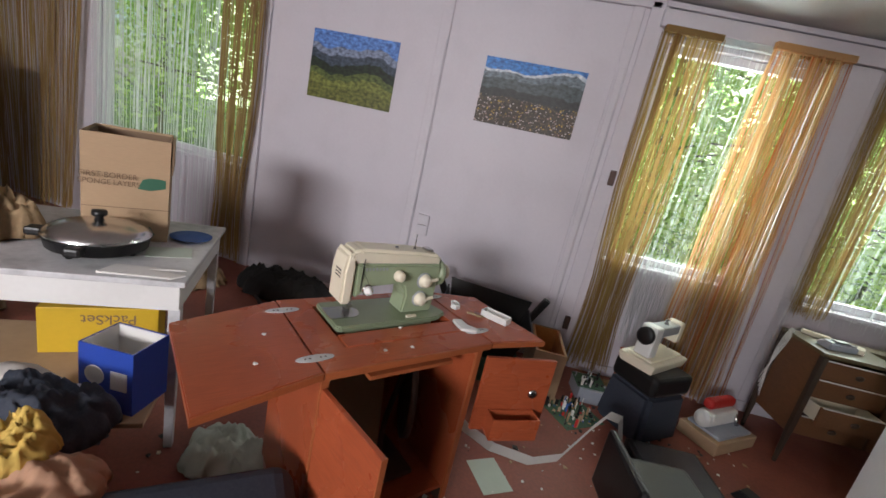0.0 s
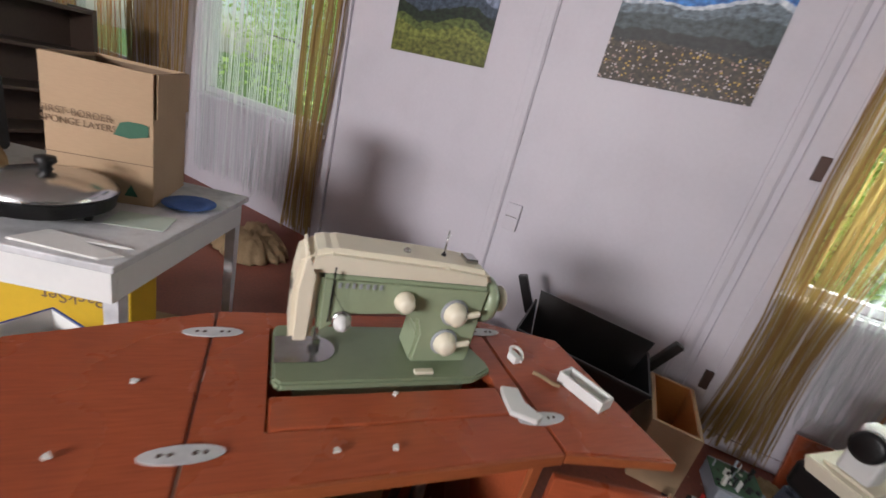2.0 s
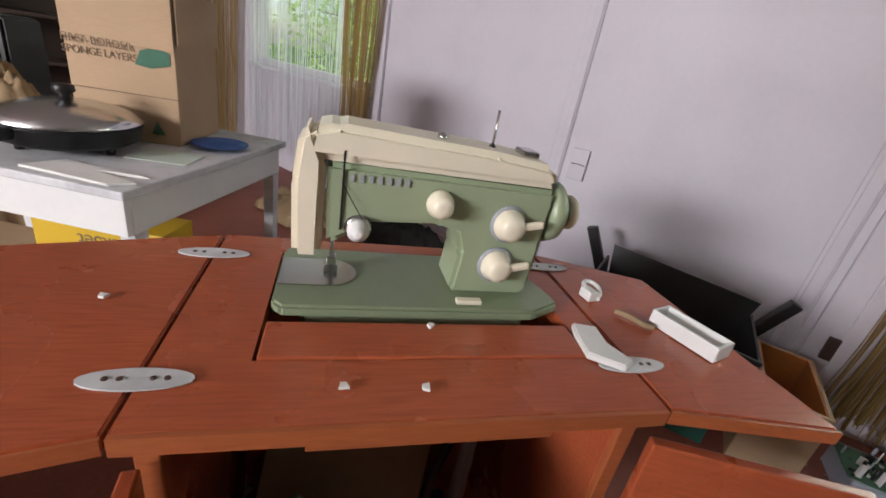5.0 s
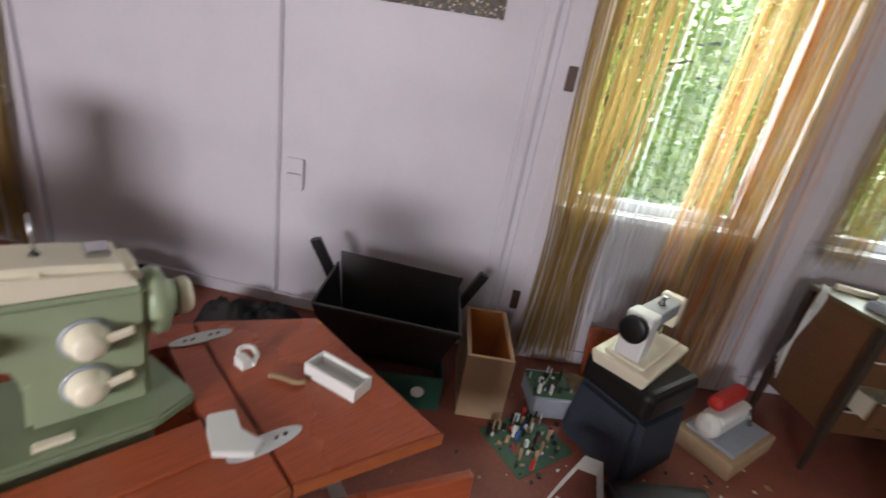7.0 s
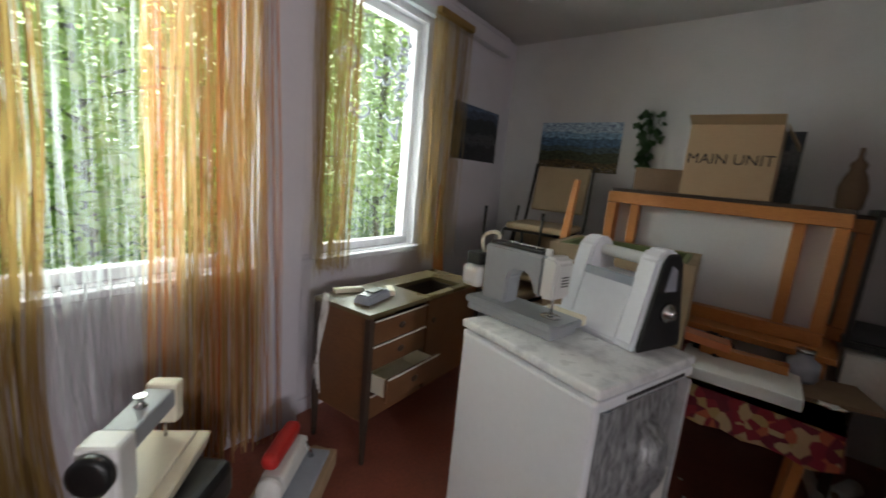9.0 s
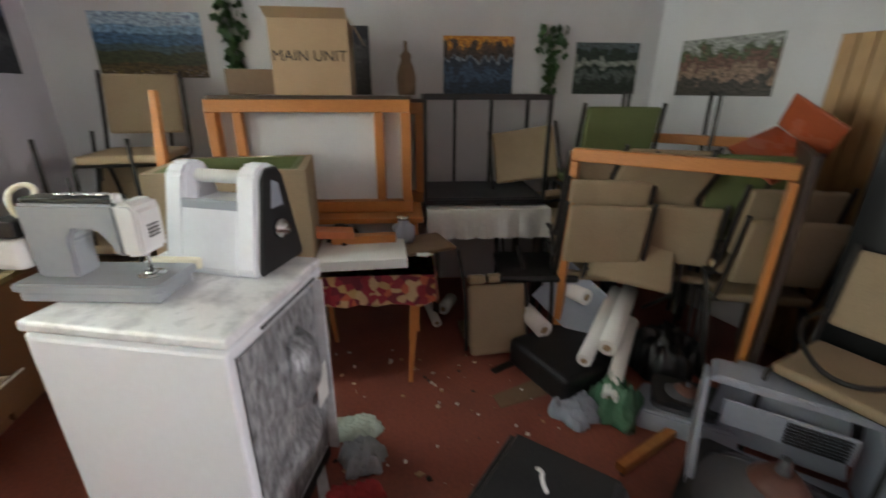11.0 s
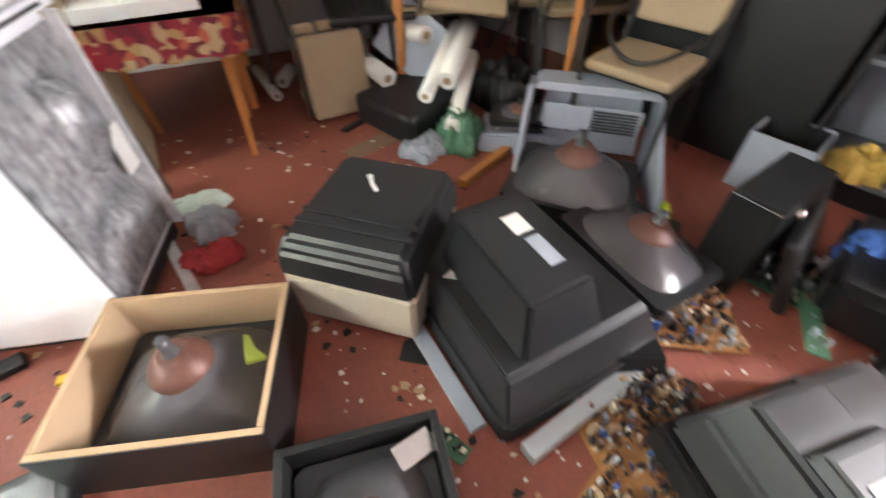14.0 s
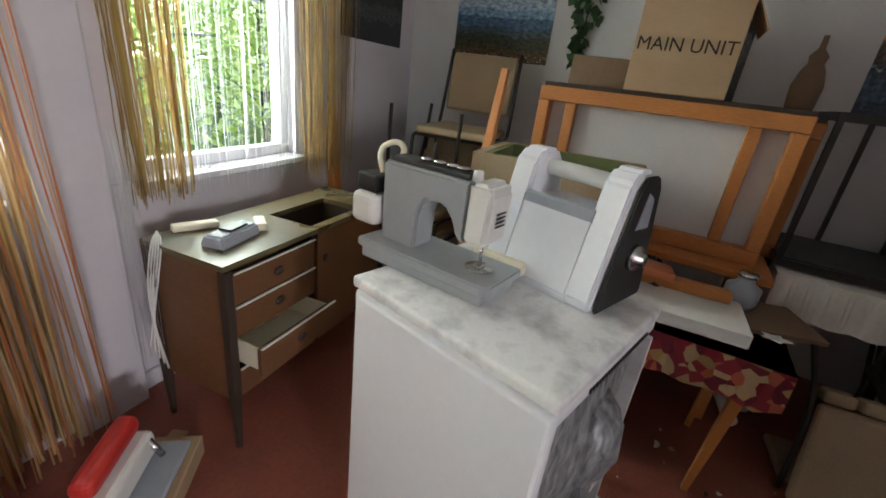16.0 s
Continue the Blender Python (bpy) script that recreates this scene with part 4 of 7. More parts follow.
solo("cutlery_bag", fl, PAPER, TAB @ pose(-0.15, 0.065, 0.753), "clear bag of white plastic cutlery on the table", "bag")
solo("plate", lathe([(0.03, 0), (0.05, 0.003), (0.085, 0.012), (0.086, 0.014), (0.05, 0.006), (0.0, 0.005)]), BLUEC, TAB @ pose(-0.1, 0.51, 0.753), "blue rimmed plate on the grey tabletop", "plate")
solo("paper_sheet", box(-0.08, 0.08, -0.06, 0.06, 0, 0.002), PAPERG, TAB @ pose(-0.13, 0.3, 0.753, 0, 0, 12), "sheet of pale paper on the table", "paper")


def yellow_box():
    b = thing("yellow_box", TAB @ pose(-0.36, 0.34, 0.301, 0, 0, 6), "yellow cardboard box standing on the low board", "box")
    part("sides", box(-0.2, 0.2, -0.08, 0.08, 0, 0.2, 0.004), YELLOW, b)
    lettering("print_line", "PackSet", 0.06, CARD_D, b, pose(0.03, -0.081, 0.15, 90, 180), "dark printed word upside down")


yellow_box()


def blue_box():
    b = thing("blue_box", pose(0.455, 3.62, 0.301, 0, 0, 8), "blue open-topped display box with a cut side", "box")
    bm = open_box(0.2, 0.16, 0.24, 0.004)
    part("sides", bm, BLUE, b)
    part("lining", open_box(0.19, 0.15, 0.238, 0.003), PAPER, b, "white inside")
    part("label", box(0.02, 0.08, -0.0825, -0.0805, 0.09, 0.16), PAPER, b)
    part("print_ring", lathe([(0.036, 0), (0.036, 0.001), (0.03, 0.001), (0.03, 0.0)], n=24), PAPER, b, m=pose(-0.04, -0.081, 0.13, 90))
    part("label", box(-0.03, 0.0, -0.0825, -0.0805, 0.03, 0.06), PAPER, b)


blue_box()


def lamp_shade():
    s = thing("lamp_shade", pose(0.4, 3.44, 0.4, 0, 78, 20), "white cloth lamp shade lying on its side on a board", "lamp shade")
    part("shade", lathe([(0.11, -0.16), (0.1, -0.1), (0.05, 0.0), (0.03, 0.02), (0.028, 0.015), (0.095, -0.1), (0.105, -0.16)], n=24), WCLOTH, s)
    part("socket", lathe([(0.028, 0.02), (0.03, 0.06), (0.02, 0.075), (0.0, 0.076)], n=16), WPLAST, s)


lamp_shade()
solo("brown_carton", open_box(0.5, 0.4, 0.28), CARD_D, TAB @ pose(-0.62, 0.3, 0.0), "brown carton pushed under the table", "carton")
solo("crumpled_paper", heap(0.5, 0.4, 0.16, 9), PAPERG, pose(0.76, 3.8, 0.0), "pile of crumpled greenish paper on the floor", "paper")
solo("crumpled_paper", heap(0.4, 0.35, 0.12, 10), PAPER, pose(0.35, 4.3, 0.0), "pile of white papers on the floor behind the table", "paper")


def day_bed():
    b = thing("sofa", pose(1.07, 3.04, 0, 0, 0, 40), "dark blue upholstered sofa with clothes thrown on it", "sofa")
    part("base", box(-1.3, 0.4, -0.2, 0.28, 0.05, 0.26, 0.03), NAVY, b)
    part("seat_cushion", box(-0.45, 0.42, -0.2, 0.3, 0.262, 0.43, 0.06, seg=4), NAVY, b, "dark blue seat cushion")
    part("seat_cushion", box(-1.3, -0.46, -0.2, 0.3, 0.262, 0.42, 0.06, seg=4), NAVY, b, "dark blue seat cushion")
    for x in (-1.25, 0.32):
        part("foot", box(x, x + 0.05, -0.15, -0.1, 0, 0.049), DARKWOOD, b)
        part("foot", box(x, x + 0.05, 0.18, 0.23, 0, 0.049), DARKWOOD, b)


day_bed()
solo("clothes", heap(0.55, 0.5, 0.16, 13, 0.3), PINKT, pose(0.74, 3.08, 0.42, 0, 0, 20), "pinkish tan clothes lying on the sofa", "clothes")
solo("yellow_shirt", heap(0.3, 0.18, 0.14, 14), YCLOTH, pose(0.66, 3.15, 0.49, 0, 0, 60), "mustard yellow shirt on top of the clothes", "clothes")
solo("dark_coat", heap(0.55, 0.4, 0.2, 15), NAVY, pose(0.48, 3.3, 0.38, 0, 0, 30), "dark navy coat bundled on the sofa", "clothes")
solo("paper_sheet", box(-0.075, 0.075, -0.1, 0.1, 0, 0.002), PAPERG, pose(1.81, 4.26, 0.002, 0, 0, 35), "pale greenish sheet of paper on the floor", "paper")


# ---- beside the poster wall ----
solo("dark_bag", heap(1.15, 0.5, 0.26, 81, 0.5), MATTE_SACK, pose(0.05, 5.3, 0.0, 0, 0, 4), "long black sack slumped along the foot of the wall", "bag")
# added black heap that stands in for shadow at the foot of the wall
solo("dark_coat", heap(0.8, 0.42, 0.2, 82, 0.5), MATTE_SACK, pose(0.85, 5.3, 0.0, 0, 0, -6), "black heap added in place of shadow by the wall", "clothes")
solo("dark_blanket", heap(0.9, 0.6, 0.22, 83, 0.4), TAN, pose(-0.75, 5.1, 0.0, 0, 0, 10), "dirty brown blanket heaped under the window", "blanket")
for k, (x, y, a) in enumerate(((0.2, 4.86, 38), (0.27, 4.84, 33), (0.1, 4.9, 44))):
    solo("steel_rail", rod((-0.34, 0, 0.012), (0.36, 0, 0.16), 0.012), STEEL, pose(x, y, 0.002, 0, 0, -a), "dark steel rail lying across the clutter", "rail", "loose steel rails")
solo("white_bag", heap(0.26, 0.22, 0.16, 84, 0.5), WCLOTH, pose(0.62, 4.62, 0.0), "small white cloth bag on the floor", "bag")


def black_bin():
    g = thing("carton", pose(1.57, 5.2, 0.0, 0, 0, 10), "squashed green carton under the black tray", "carton")
    gm = mat("dark_green_card", (0.02, 0.1, 0.07), 0.6, grain=0.15, stain=0.3)
    for lim in ((-0.24, 0.24, -0.17, -0.162), (-0.24, 0.24, 0.162, 0.17), (-0.24, -0.232, -0.161, 0.161), (0.232, 0.24, -0.161, 0.161)):
        part("side", box(*lim, 0, 0.17, 0.002), gm, g)
    part("print_mark", lathe([(0.03, 0), (0.022, 0.001)], n=20), PAPER, g, "round white printed mark", pose(0.14, -0.1705, 0.09, 90))
    b = thing("black_tray", pose(1.535, 5.22, 0.185, 0, 4, 7) @ Matrix.Diagonal((1.14, 1, 1, 1)), "open black plastic tray with vent slots lying on a green carton", "tray")
    # bottom and top half-sizes of the sloping walls
    x0, y0, x1, y1, h, t = 0.2, 0.13, 0.26, 0.2, 0.25, 0.008
    part("bottom", box(-x0, x0, -y0, y0, 0.0, 0.01, 0.003), BLACK, b)
    for d in (-1, 1):
        for name, rects in (("long_side", [(-x0, x0, d * y0 - t, d * y0, 0.005), (-x1, x1, d * y1 - t, d * y1, h if d < 0 else h + 0.06)]),
                            ("short_side", [(d * x0 - t, d * x0, -y0, y0, 0.005), (d * x1 - t, d * x1, -y1, y1, h)])):
            part(name, loft(rects), BLACK, b)
        part("arm", box(-0.02, 0.02, -0.02, 0.02, 0, 0.2, 0.006), BLACK, b, m=pose(d * 0.265, 0.14, h - 0.06, 0, d * 24 - 4, 0))
    part("front_rim", box(-x1, x1, -y1 - 0.022, -y1 - 0.006, h - 0.012, h + 0.006, 0.004), CHAR, b)
    for k in range(22):
        u = -0.2 + 0.018 * k
        part("vent_rib", box(u, u + 0.008, -0.004, 0.0, 0, 0.055), GREYM, b, m=pose(0, -0.182, h - 0.075, 15.6, 0, 0))


black_bin()


def wooden_box():
    b = thing("wooden_box", pose(1.99, 5.3, 0, 0, 0, 6), "tall open wooden box with an orange varnished inside", "box")
    panels(b, 0.2, 0.42, 0.31, 0.014, CARD)
    part("lining", open_box(0.17, 0.39, 0.308, 0.004), OAK, b, "orange varnished inside")


wooden_box()


def junk(name, m, sx, sy, n, seed, mats, label, high=0.05):
    """A board or tray strewn with small electronic parts."""
    rnd = random.Random(seed)
    t = thing(name, m, label, "electronics")
    part("board", box(-sx / 2, sx / 2, -sy / 2, sy / 2, 0.0, 0.004), mats[0], t)
    for i, mt in enumerate(mats[1:]):
        bm = bmesh.new()
        for _ in range(int(n * (1.5 if mt in (BLACK, CARD, CHAR, COPPER, GREYM) else 0.6))):
            x, y = rnd.uniform(-sx / 2, sx / 2) * 0.92, rnd.uniform(-sy / 2, sy / 2) * 0.92
            w, d, h = rnd.uniform(0.003, 0.016), rnd.uniform(0.004, 0.022), 0.006 + rnd.random() ** 2.5 * high
            if rnd.random() < 0.4:
                rod((x, y, 0.004), (x, y, h), w / 2, bm=bm, n=8)
            else:
                box(-w / 2, w / 2, -d / 2, d / 2, 0.004, h, 0.001, bm, pose(x, y, 0, 0, 0, rnd.uniform(0, 90)), 1)
        tagged(part("component_cluster", bm, mt, t), kind="stuff")
    return t


junk("circuit_board", pose(2.22, 5.02, 0.0, 0, 0, 40), 0.3, 0.26, 22, 1, (PCBG, BLACK, CARD, RED, WPLAST, BLUEC), "stripped radio circuit board with many parts on the floor", 0.07)
junk("circuit_board", pose(2.32, 5.3, 0.1, 0, 0, 10), 0.2, 0.18, 16, 2, (PCBG, BLACK, GREYP, WPLAST), "small green circuit board lying on a carton", 0.05)
solo("grey_case", box(-0.09, 0.09, -0.11, 0.11, 0, 0.1, 0.006), GREYP, pose(2.32, 5.3, 0, 0, 0, 10), "small grey metal case on the floor", "case")
solo("brown_rag", heap(0.35, 0.3, 0.1, 21), TAN, pose(2.5, 5.42, 0), "crumpled brown paper bag on the floor", "paper")
solo("red_board", box(-0.1, 0.1, -0.01, 0.01, 0, 0.3, 0.004), MAHOG, WIN @ pose(0.5, -0.16, 0.0, -12, 0, 0), "reddish board leaning against the wall", "board")


def tape_band():
    bm = bmesh.new()
    pts = [(1.5, 4.62, 0.03), (1.62, 4.5, 0.004), (1.78, 4.42, 0.003), (1.98, 4.42, 0.003), (2.12, 4.5, 0.02), (2.26, 4.66, 0.14), (2.34, 4.74, 0.2), (2.4, 4.73, 0.2), (2.42, 4.68, 0.1)]
    prev = None
    for i in range((len(pts) - 1) * 6 + 1):
        k, f = divmod(i, 6)
        p = Vector(pts[k]).lerp(Vector(pts[min(k + 1, len(pts) - 1)]), f / 6)
        up = Vector((0.03, 0.05, 0.045)).normalized() * 0.05
        cur = (bm.verts.new(p), bm.verts.new(p + up))
        if prev:
            bm.faces.new((prev[0], cur[0], cur[1], prev[1]))
        prev = cur
    bmesh.ops.solidify(bm, geom=bm.faces[:], thickness=0.002)
    solo("white_tape", bm, PAPER, Matrix(), "long white strip of edging tape curling over the floor", "tape")


tape_band()


def office_chair():
    c = thing("black_chair", pose(2.5, 4.2, 0, 0, 0, 12) @ Matrix.Diagonal((0.85, 0.85, 0.9, 1)), "low black leather chair with a worn seat", "chair")
    part("seat", box(-0.22, 0.2, -0.24, 0.22, 0.2, 0.32, 0.045, seg=4), BLACK, c)
    part("back", box(-0.27, -0.225, -0.22, 0.2, 0.14, 0.45, 0.02), BLACK, c)
    part("base", lathe([(0.24, 0.0), (0.22, 0.03), (0.05, 0.06), (0.04, 0.2)], n=20), BLACK, c)


office_chair()


# ---- outside: ground, trees and far foliage ----
solo("ground", box(-60, 60, -50, 60, -0.5, -0.35), GRASS, Matrix(), "overgrown grassy ground around the house", "ground", kind="structure")
# backdrop glows by itself in place of sun on the far leaves
solo("backdrop", box(-45, 45, 50.5, 50.6, -0.3, 30), foliage_glow(), Matrix(), "far woodland with its sunlight put in as glow", "backdrop", kind="structure")


def tree(m, seed, height, spread, leaves, label):
    rnd = random.Random(seed)
    t = thing("tree", m, label, "tree", "trees in the garden")
    tr = bmesh.new()
    bent([(0, 0, 0), (0.1, 0.05, height * 0.3), (-0.05, 0.1, height * 0.65), (0.05, 0, height * 0.95)], 0.06, tr, 8)
    tips = []
    for k in range(16):
        a, z = rnd.uniform(0, 6.28), height * rnd.uniform(0.15, 0.85)
        r = spread * rnd.uniform(0.25, 1.0)
        tip = Vector((r * math.cos(a), r * math.sin(a), z + rnd.uniform(0.1, 0.9)))
        bent([(0, 0, z), tip * 0.5 + Vector((0, 0, z * 0.5 + 0.1)), tip], 0.016, tr, 5)
        tips += [tip, tip * 0.7 + Vector((0, 0, 0.3 * z))]
    part("trunk", tr, BARK, t)
    verts, faces = [], []
    for _ in range(leaves):
        c = rnd.choice(tips) + Vector((rnd.gauss(0, 0.5), rnd.gauss(0, 0.5), rnd.gauss(0, 0.55)))
        s = rnd.uniform(0.035, 0.1)
        q = Euler((rnd.uniform(-1, 1), rnd.uniform(-1, 1), rnd.uniform(0, 6.28))).to_matrix()
        i = len(verts)
        verts += [tuple(c + q @ Vector(v)) for v in ((-s * 0.5, 0, 0), (0, -s, 0.01), (s * 0.5, 0, 0), (0, s, -0.01))]
        faces.append((i, i + 1, i + 2, i + 3))
    me = bpy.data.meshes.new("crown")
    me.from_pydata(verts, [], faces)
    me.materials.append(LEAFT)
    ob = new("crown", me)
    ob.parent = t
    tagged(ob, kind="stuff")


LEAFT = thread("sunlit_leaves", (0.4, 0.6, 0.13), (0.68, 0.82, 0.36))
for i, (x, y, h, sp) in enumerate(((3.0, 9.0, 4.5, 1.6), (5.0, 9.6, 5.0, 1.8), (7.4, 10.0, 4.5, 1.8), (1.2, 10.5, 5.0, 1.8), (-1.5, 9.4, 4.8, 1.8), (-4.0, 10.0, 5.2, 2.0), (9.6, 9.0, 4.6, 1.8), (4.0, 12.5, 6.0, 2.2), (8.5, 13, 6.0, 2.2), (-7, 10.5, 5, 2.0), (-2.5, 13, 6, 2.2), (12.0, 11, 5, 2.0))):
    tree(pose(x, y, -0.36, 0, 0, 40 * i), i + 3, h, sp, 6500, "young leafy deciduous tree in the sunlit garden")


# ---- window side: machine on its stand, chest with a sunk machine ----
def black_stand():
    s = thing("black_stand", pose(2.6, 5.12, 0, 0, 0, 40), "black cloth covered stool used as a stand", "stool")
    part("seat", box(-0.17, 0.17, -0.15, 0.15, 0.3, 0.43, 0.03, seg=3), BLACK, s)
    part("skirt", loft([(-0.18, 0.18, -0.17, 0.17, 0), (-0.165, 0.165, -0.145, 0.145, 0.31)], bevel=0.03), NAVY, s)


black_stand()


def cream_machine():
    s = thing("sewing_machine", pose(2.575, 5.13, 0.431, 0, 0, 50) @ Matrix.Diagonal((0.9, 0.88, 0.95, 1)), "small cream sewing machine with a black hand wheel on its tray", "sewing machine")
    part("tray", loft([(-0.21, 0.21, -0.11, 0.11, 0), (-0.225, 0.225, -0.125, 0.125, 0.05), (-0.225, 0.225, -0.125, 0.125, 0.06)], bevel=0.006), CREAM, s, "cream plastic tray")
    part("bed", box(-0.19, 0.2, -0.085, 0.085, 0.061, 0.075, 0.005), CREAM, s)
    part("pillar", box(-0.19, -0.1, -0.055, 0.055, 0.076, 0.27, 0.012), WPLAST, s)
    part("arm", box(-0.1, 0.17, -0.045, 0.045, 0.2, 0.262, 0.008), GREYM, s)
    part("head", box(0.13, 0.19, -0.05, 0.05, 0.14, 0.275, 0.012), CREAM, s)
    part("hand_wheel", lathe([(0.045, 0), (0.055, 0.006), (0.055, 0.03), (0.04, 0.036), (0.0, 0.036)]), BLACK, s, "black hand wheel", pose(-0.19, 0, 0.21, 0, -90))
    part("needle_bar", rod((0.16, 0, 0.08), (0.16, 0, 0.15), 0.005), CHROME, s)
    part("spool", lathe([(0.018, 0), (0.018, 0.004), (0.01, 0.006), (0.01, 0.03), (0.018, 0.032), (0.018, 0.036)], n=14), CHROME, s, m=pose(0.02, 0, 0.263))


cream_machine()


def red_machine():
    s = thing("toy_sewing_machine", pose(3.13, 5.29, 0.081, 0, 0, 40) @ Matrix.Diagonal((0.86, 0.86, 0.95, 1)), "red and white sewing machine head lying on a wooden base", "sewing machine")
    part("base", box(-0.2, 0.2, -0.12, 0.12, 0, 0.02, 0.008), GREYP, s)
    part("body", box(-0.17, 0.16, -0.02, 0.09, 0.021, 0.12, 0.025, seg=3), WPLAST, s)
    part("red_cover", box(-0.15, 0.16, 0.02, 0.1, 0.121, 0.19, 0.03, seg=3), RED, s, "red cover")
    part("wheel", lathe([(0.05, 0), (0.06, 0.01), (0.055, 0.03), (0.02, 0.04)]), WPLAST, s, m=pose(-0.18, 0.03, 0.075, 0, -90))
    part("foot_bar", rod((0.12, -0.05, 0.03), (0.12, -0.01, 0.1), 0.012), CHROME, s)


solo("wooden_board", box(-0.21, 0.21, -0.125, 0.125, 0, 0.08, 0.006), CARD, pose(3.13, 5.29, 0, 0, 0, 40), "worn wooden machine base on the floor", "board")
red_machine()
solo("board_piece", box(-0.1, 0.1, -0.03, 0.03, 0, 0.02, 0.003), CARD, pose(3.28, 5.42, 0.0, 0, 0, 30), "piece of light wood on the floor", "board")


def chest():
    c = thing("sewing_chest", WIN @ pose(1.28, -0.2, 0), "brown veneered sewing chest with one drawer half open", "chest of drawers")
    W, D = 0.98, 0.37
    top = bmesh.new()
    for lim in ((0, W, -D, -0.33), (0, W, -0.12, 0), (0, 0.45, -0.33, -0.12), (0.8, W, -0.33, -0.12)):
        box(lim[0], lim[1], lim[2], lim[3], 0.722, 0.742, bm=top)
    part("top", top, mat("dusty_olive_brown_top", (0.13, 0.1, 0.05), 0.28, grain=0.2, stain=0.4), c, "worn olive brown top with a cut-out")
    part("well", open_box(0.35, 0.21, 0.13, 0.004), DARKWOOD, c, "dark well in the top", pose(0.625, -0.225, 0.59))
    part("side", box(0.02, 0.035, -D + 0.02, -0.01, 0.2, 0.721, 0.002), WALNUT, c)
    part("side", box(W - 0.035, W - 0.02, -D + 0.02, -0.01, 0.2, 0.721, 0.002), WALNUT, c)
    part("back", box(0.036, W - 0.036, -0.025, -0.012, 0.2, 0.721), WALNUT, c)
    part("bottom", box(0.036, W - 0.036, -D + 0.03, -0.026, 0.2, 0.215), WALNUT, c)
    for k in range(4):
        z = 0.22 + 0.122 * k
        out = (0.0, 0.1, 0.0, 0.0)[k]
        d = part("drawer", box(0.04, 0.43, -D + 0.005 - out, -D + 0.022 - out, z, z + 0.112, 0.002), WALNUT, c)
        part("drawer_knob", lathe([(0.014, 0), (0.017, 0.004), (0.012, 0.01), (0.0, 0.011)], n=14), DARKWOOD, d, m=pose(0.235, -D + 0.005 - out, z + 0.056, 90) @ Matrix.Diagonal((1.5, 1, 1, 1)))
        part("pale_strip", box(0.04, 0.43, -D - 0.003 - out, -D + 0.004 - out, z + 0.1125, z + 0.1185), PAPER, d)
        if out:
            part("drawer_box", open_box(0.36, 0.2, 0.09, 0.008), CREAM, d, "pale inside of the open drawer", pose(0.235, -D + 0.022, z + 0.01))
    dr = part("cupboard_door", box(0.45, W - 0.04, -D + 0.005, -D + 0.022, 0.22, 0.715, 0.002), WALNUT, c)
    part("door_knob", lathe([(0.014, 0), (0.017, 0.004), (0.012, 0.01), (0.0, 0.011)], n=14), DARKWOOD, dr, m=pose(0.5, -D + 0.005, 0.6, 90))
    for x in (0.0, W - 0.03):
        for y in (-D - 0.005, -0.03):
            part("leg", loft([(x + 0.006, x + 0.022, y + 0.006, y + 0.022, 0), (x, x + 0.03, y, y + 0.03, 0.25), (x, x + 0.03, y, y + 0.03, 0.72)]), DARKWOOD, c, "black tapered leg")


chest()
it = thing("flat_iron", WIN @ pose(1.45, -0.42, 0.743, 0, 0, 10), "grey and cream machine foot pedal on the chest", "pedal")
part("body", loft([(-0.1, 0.1, -0.05, 0.05, 0), (-0.085, 0.1, -0.035, 0.035, 0.04)], bevel=0.008), GREYP, it)
part("pad", box(-0.03, 0.06, -0.025, 0.025, 0.041, 0.048, 0.003), BLACK, it)
solo("cream_clip", box(-0.09, 0.06, -0.02, 0.02, 0, 0.025, 0.006), CREAM, WIN @ pose(1.46, -0.26, 0.743, 0, 0, -25), "cream plastic machine arm lying on the chest", "machine part")
solo("cream_clip", box(-0.05, 0.05, -0.02, 0.02, 0, 0.03, 0.006), CREAM, WIN @ pose(1.6, -0.4, 0.743, 0, 0, 50), "cream plastic clip lying on the chest", "machine part")
for k in range(5):
    solo("loose_cord", bent([(1.34, -0.2, 0.75), (1.29 - 0.01 * k, -0.3, 0.76), (1.22 - 0.008 * k, -0.34, 0.6), (1.2 + 0.012 * k, -0.3, 0.4 - 0.03 * k)], 0.003, n=5), WPLAST, WIN, "white curtain cord hanging over the chest edge", "cord", "curtain cords")


# ---- fridge with a machine and a white case on it ----
FRI = pose(3.37, 4.197, 0, 0, 0, -12.6)


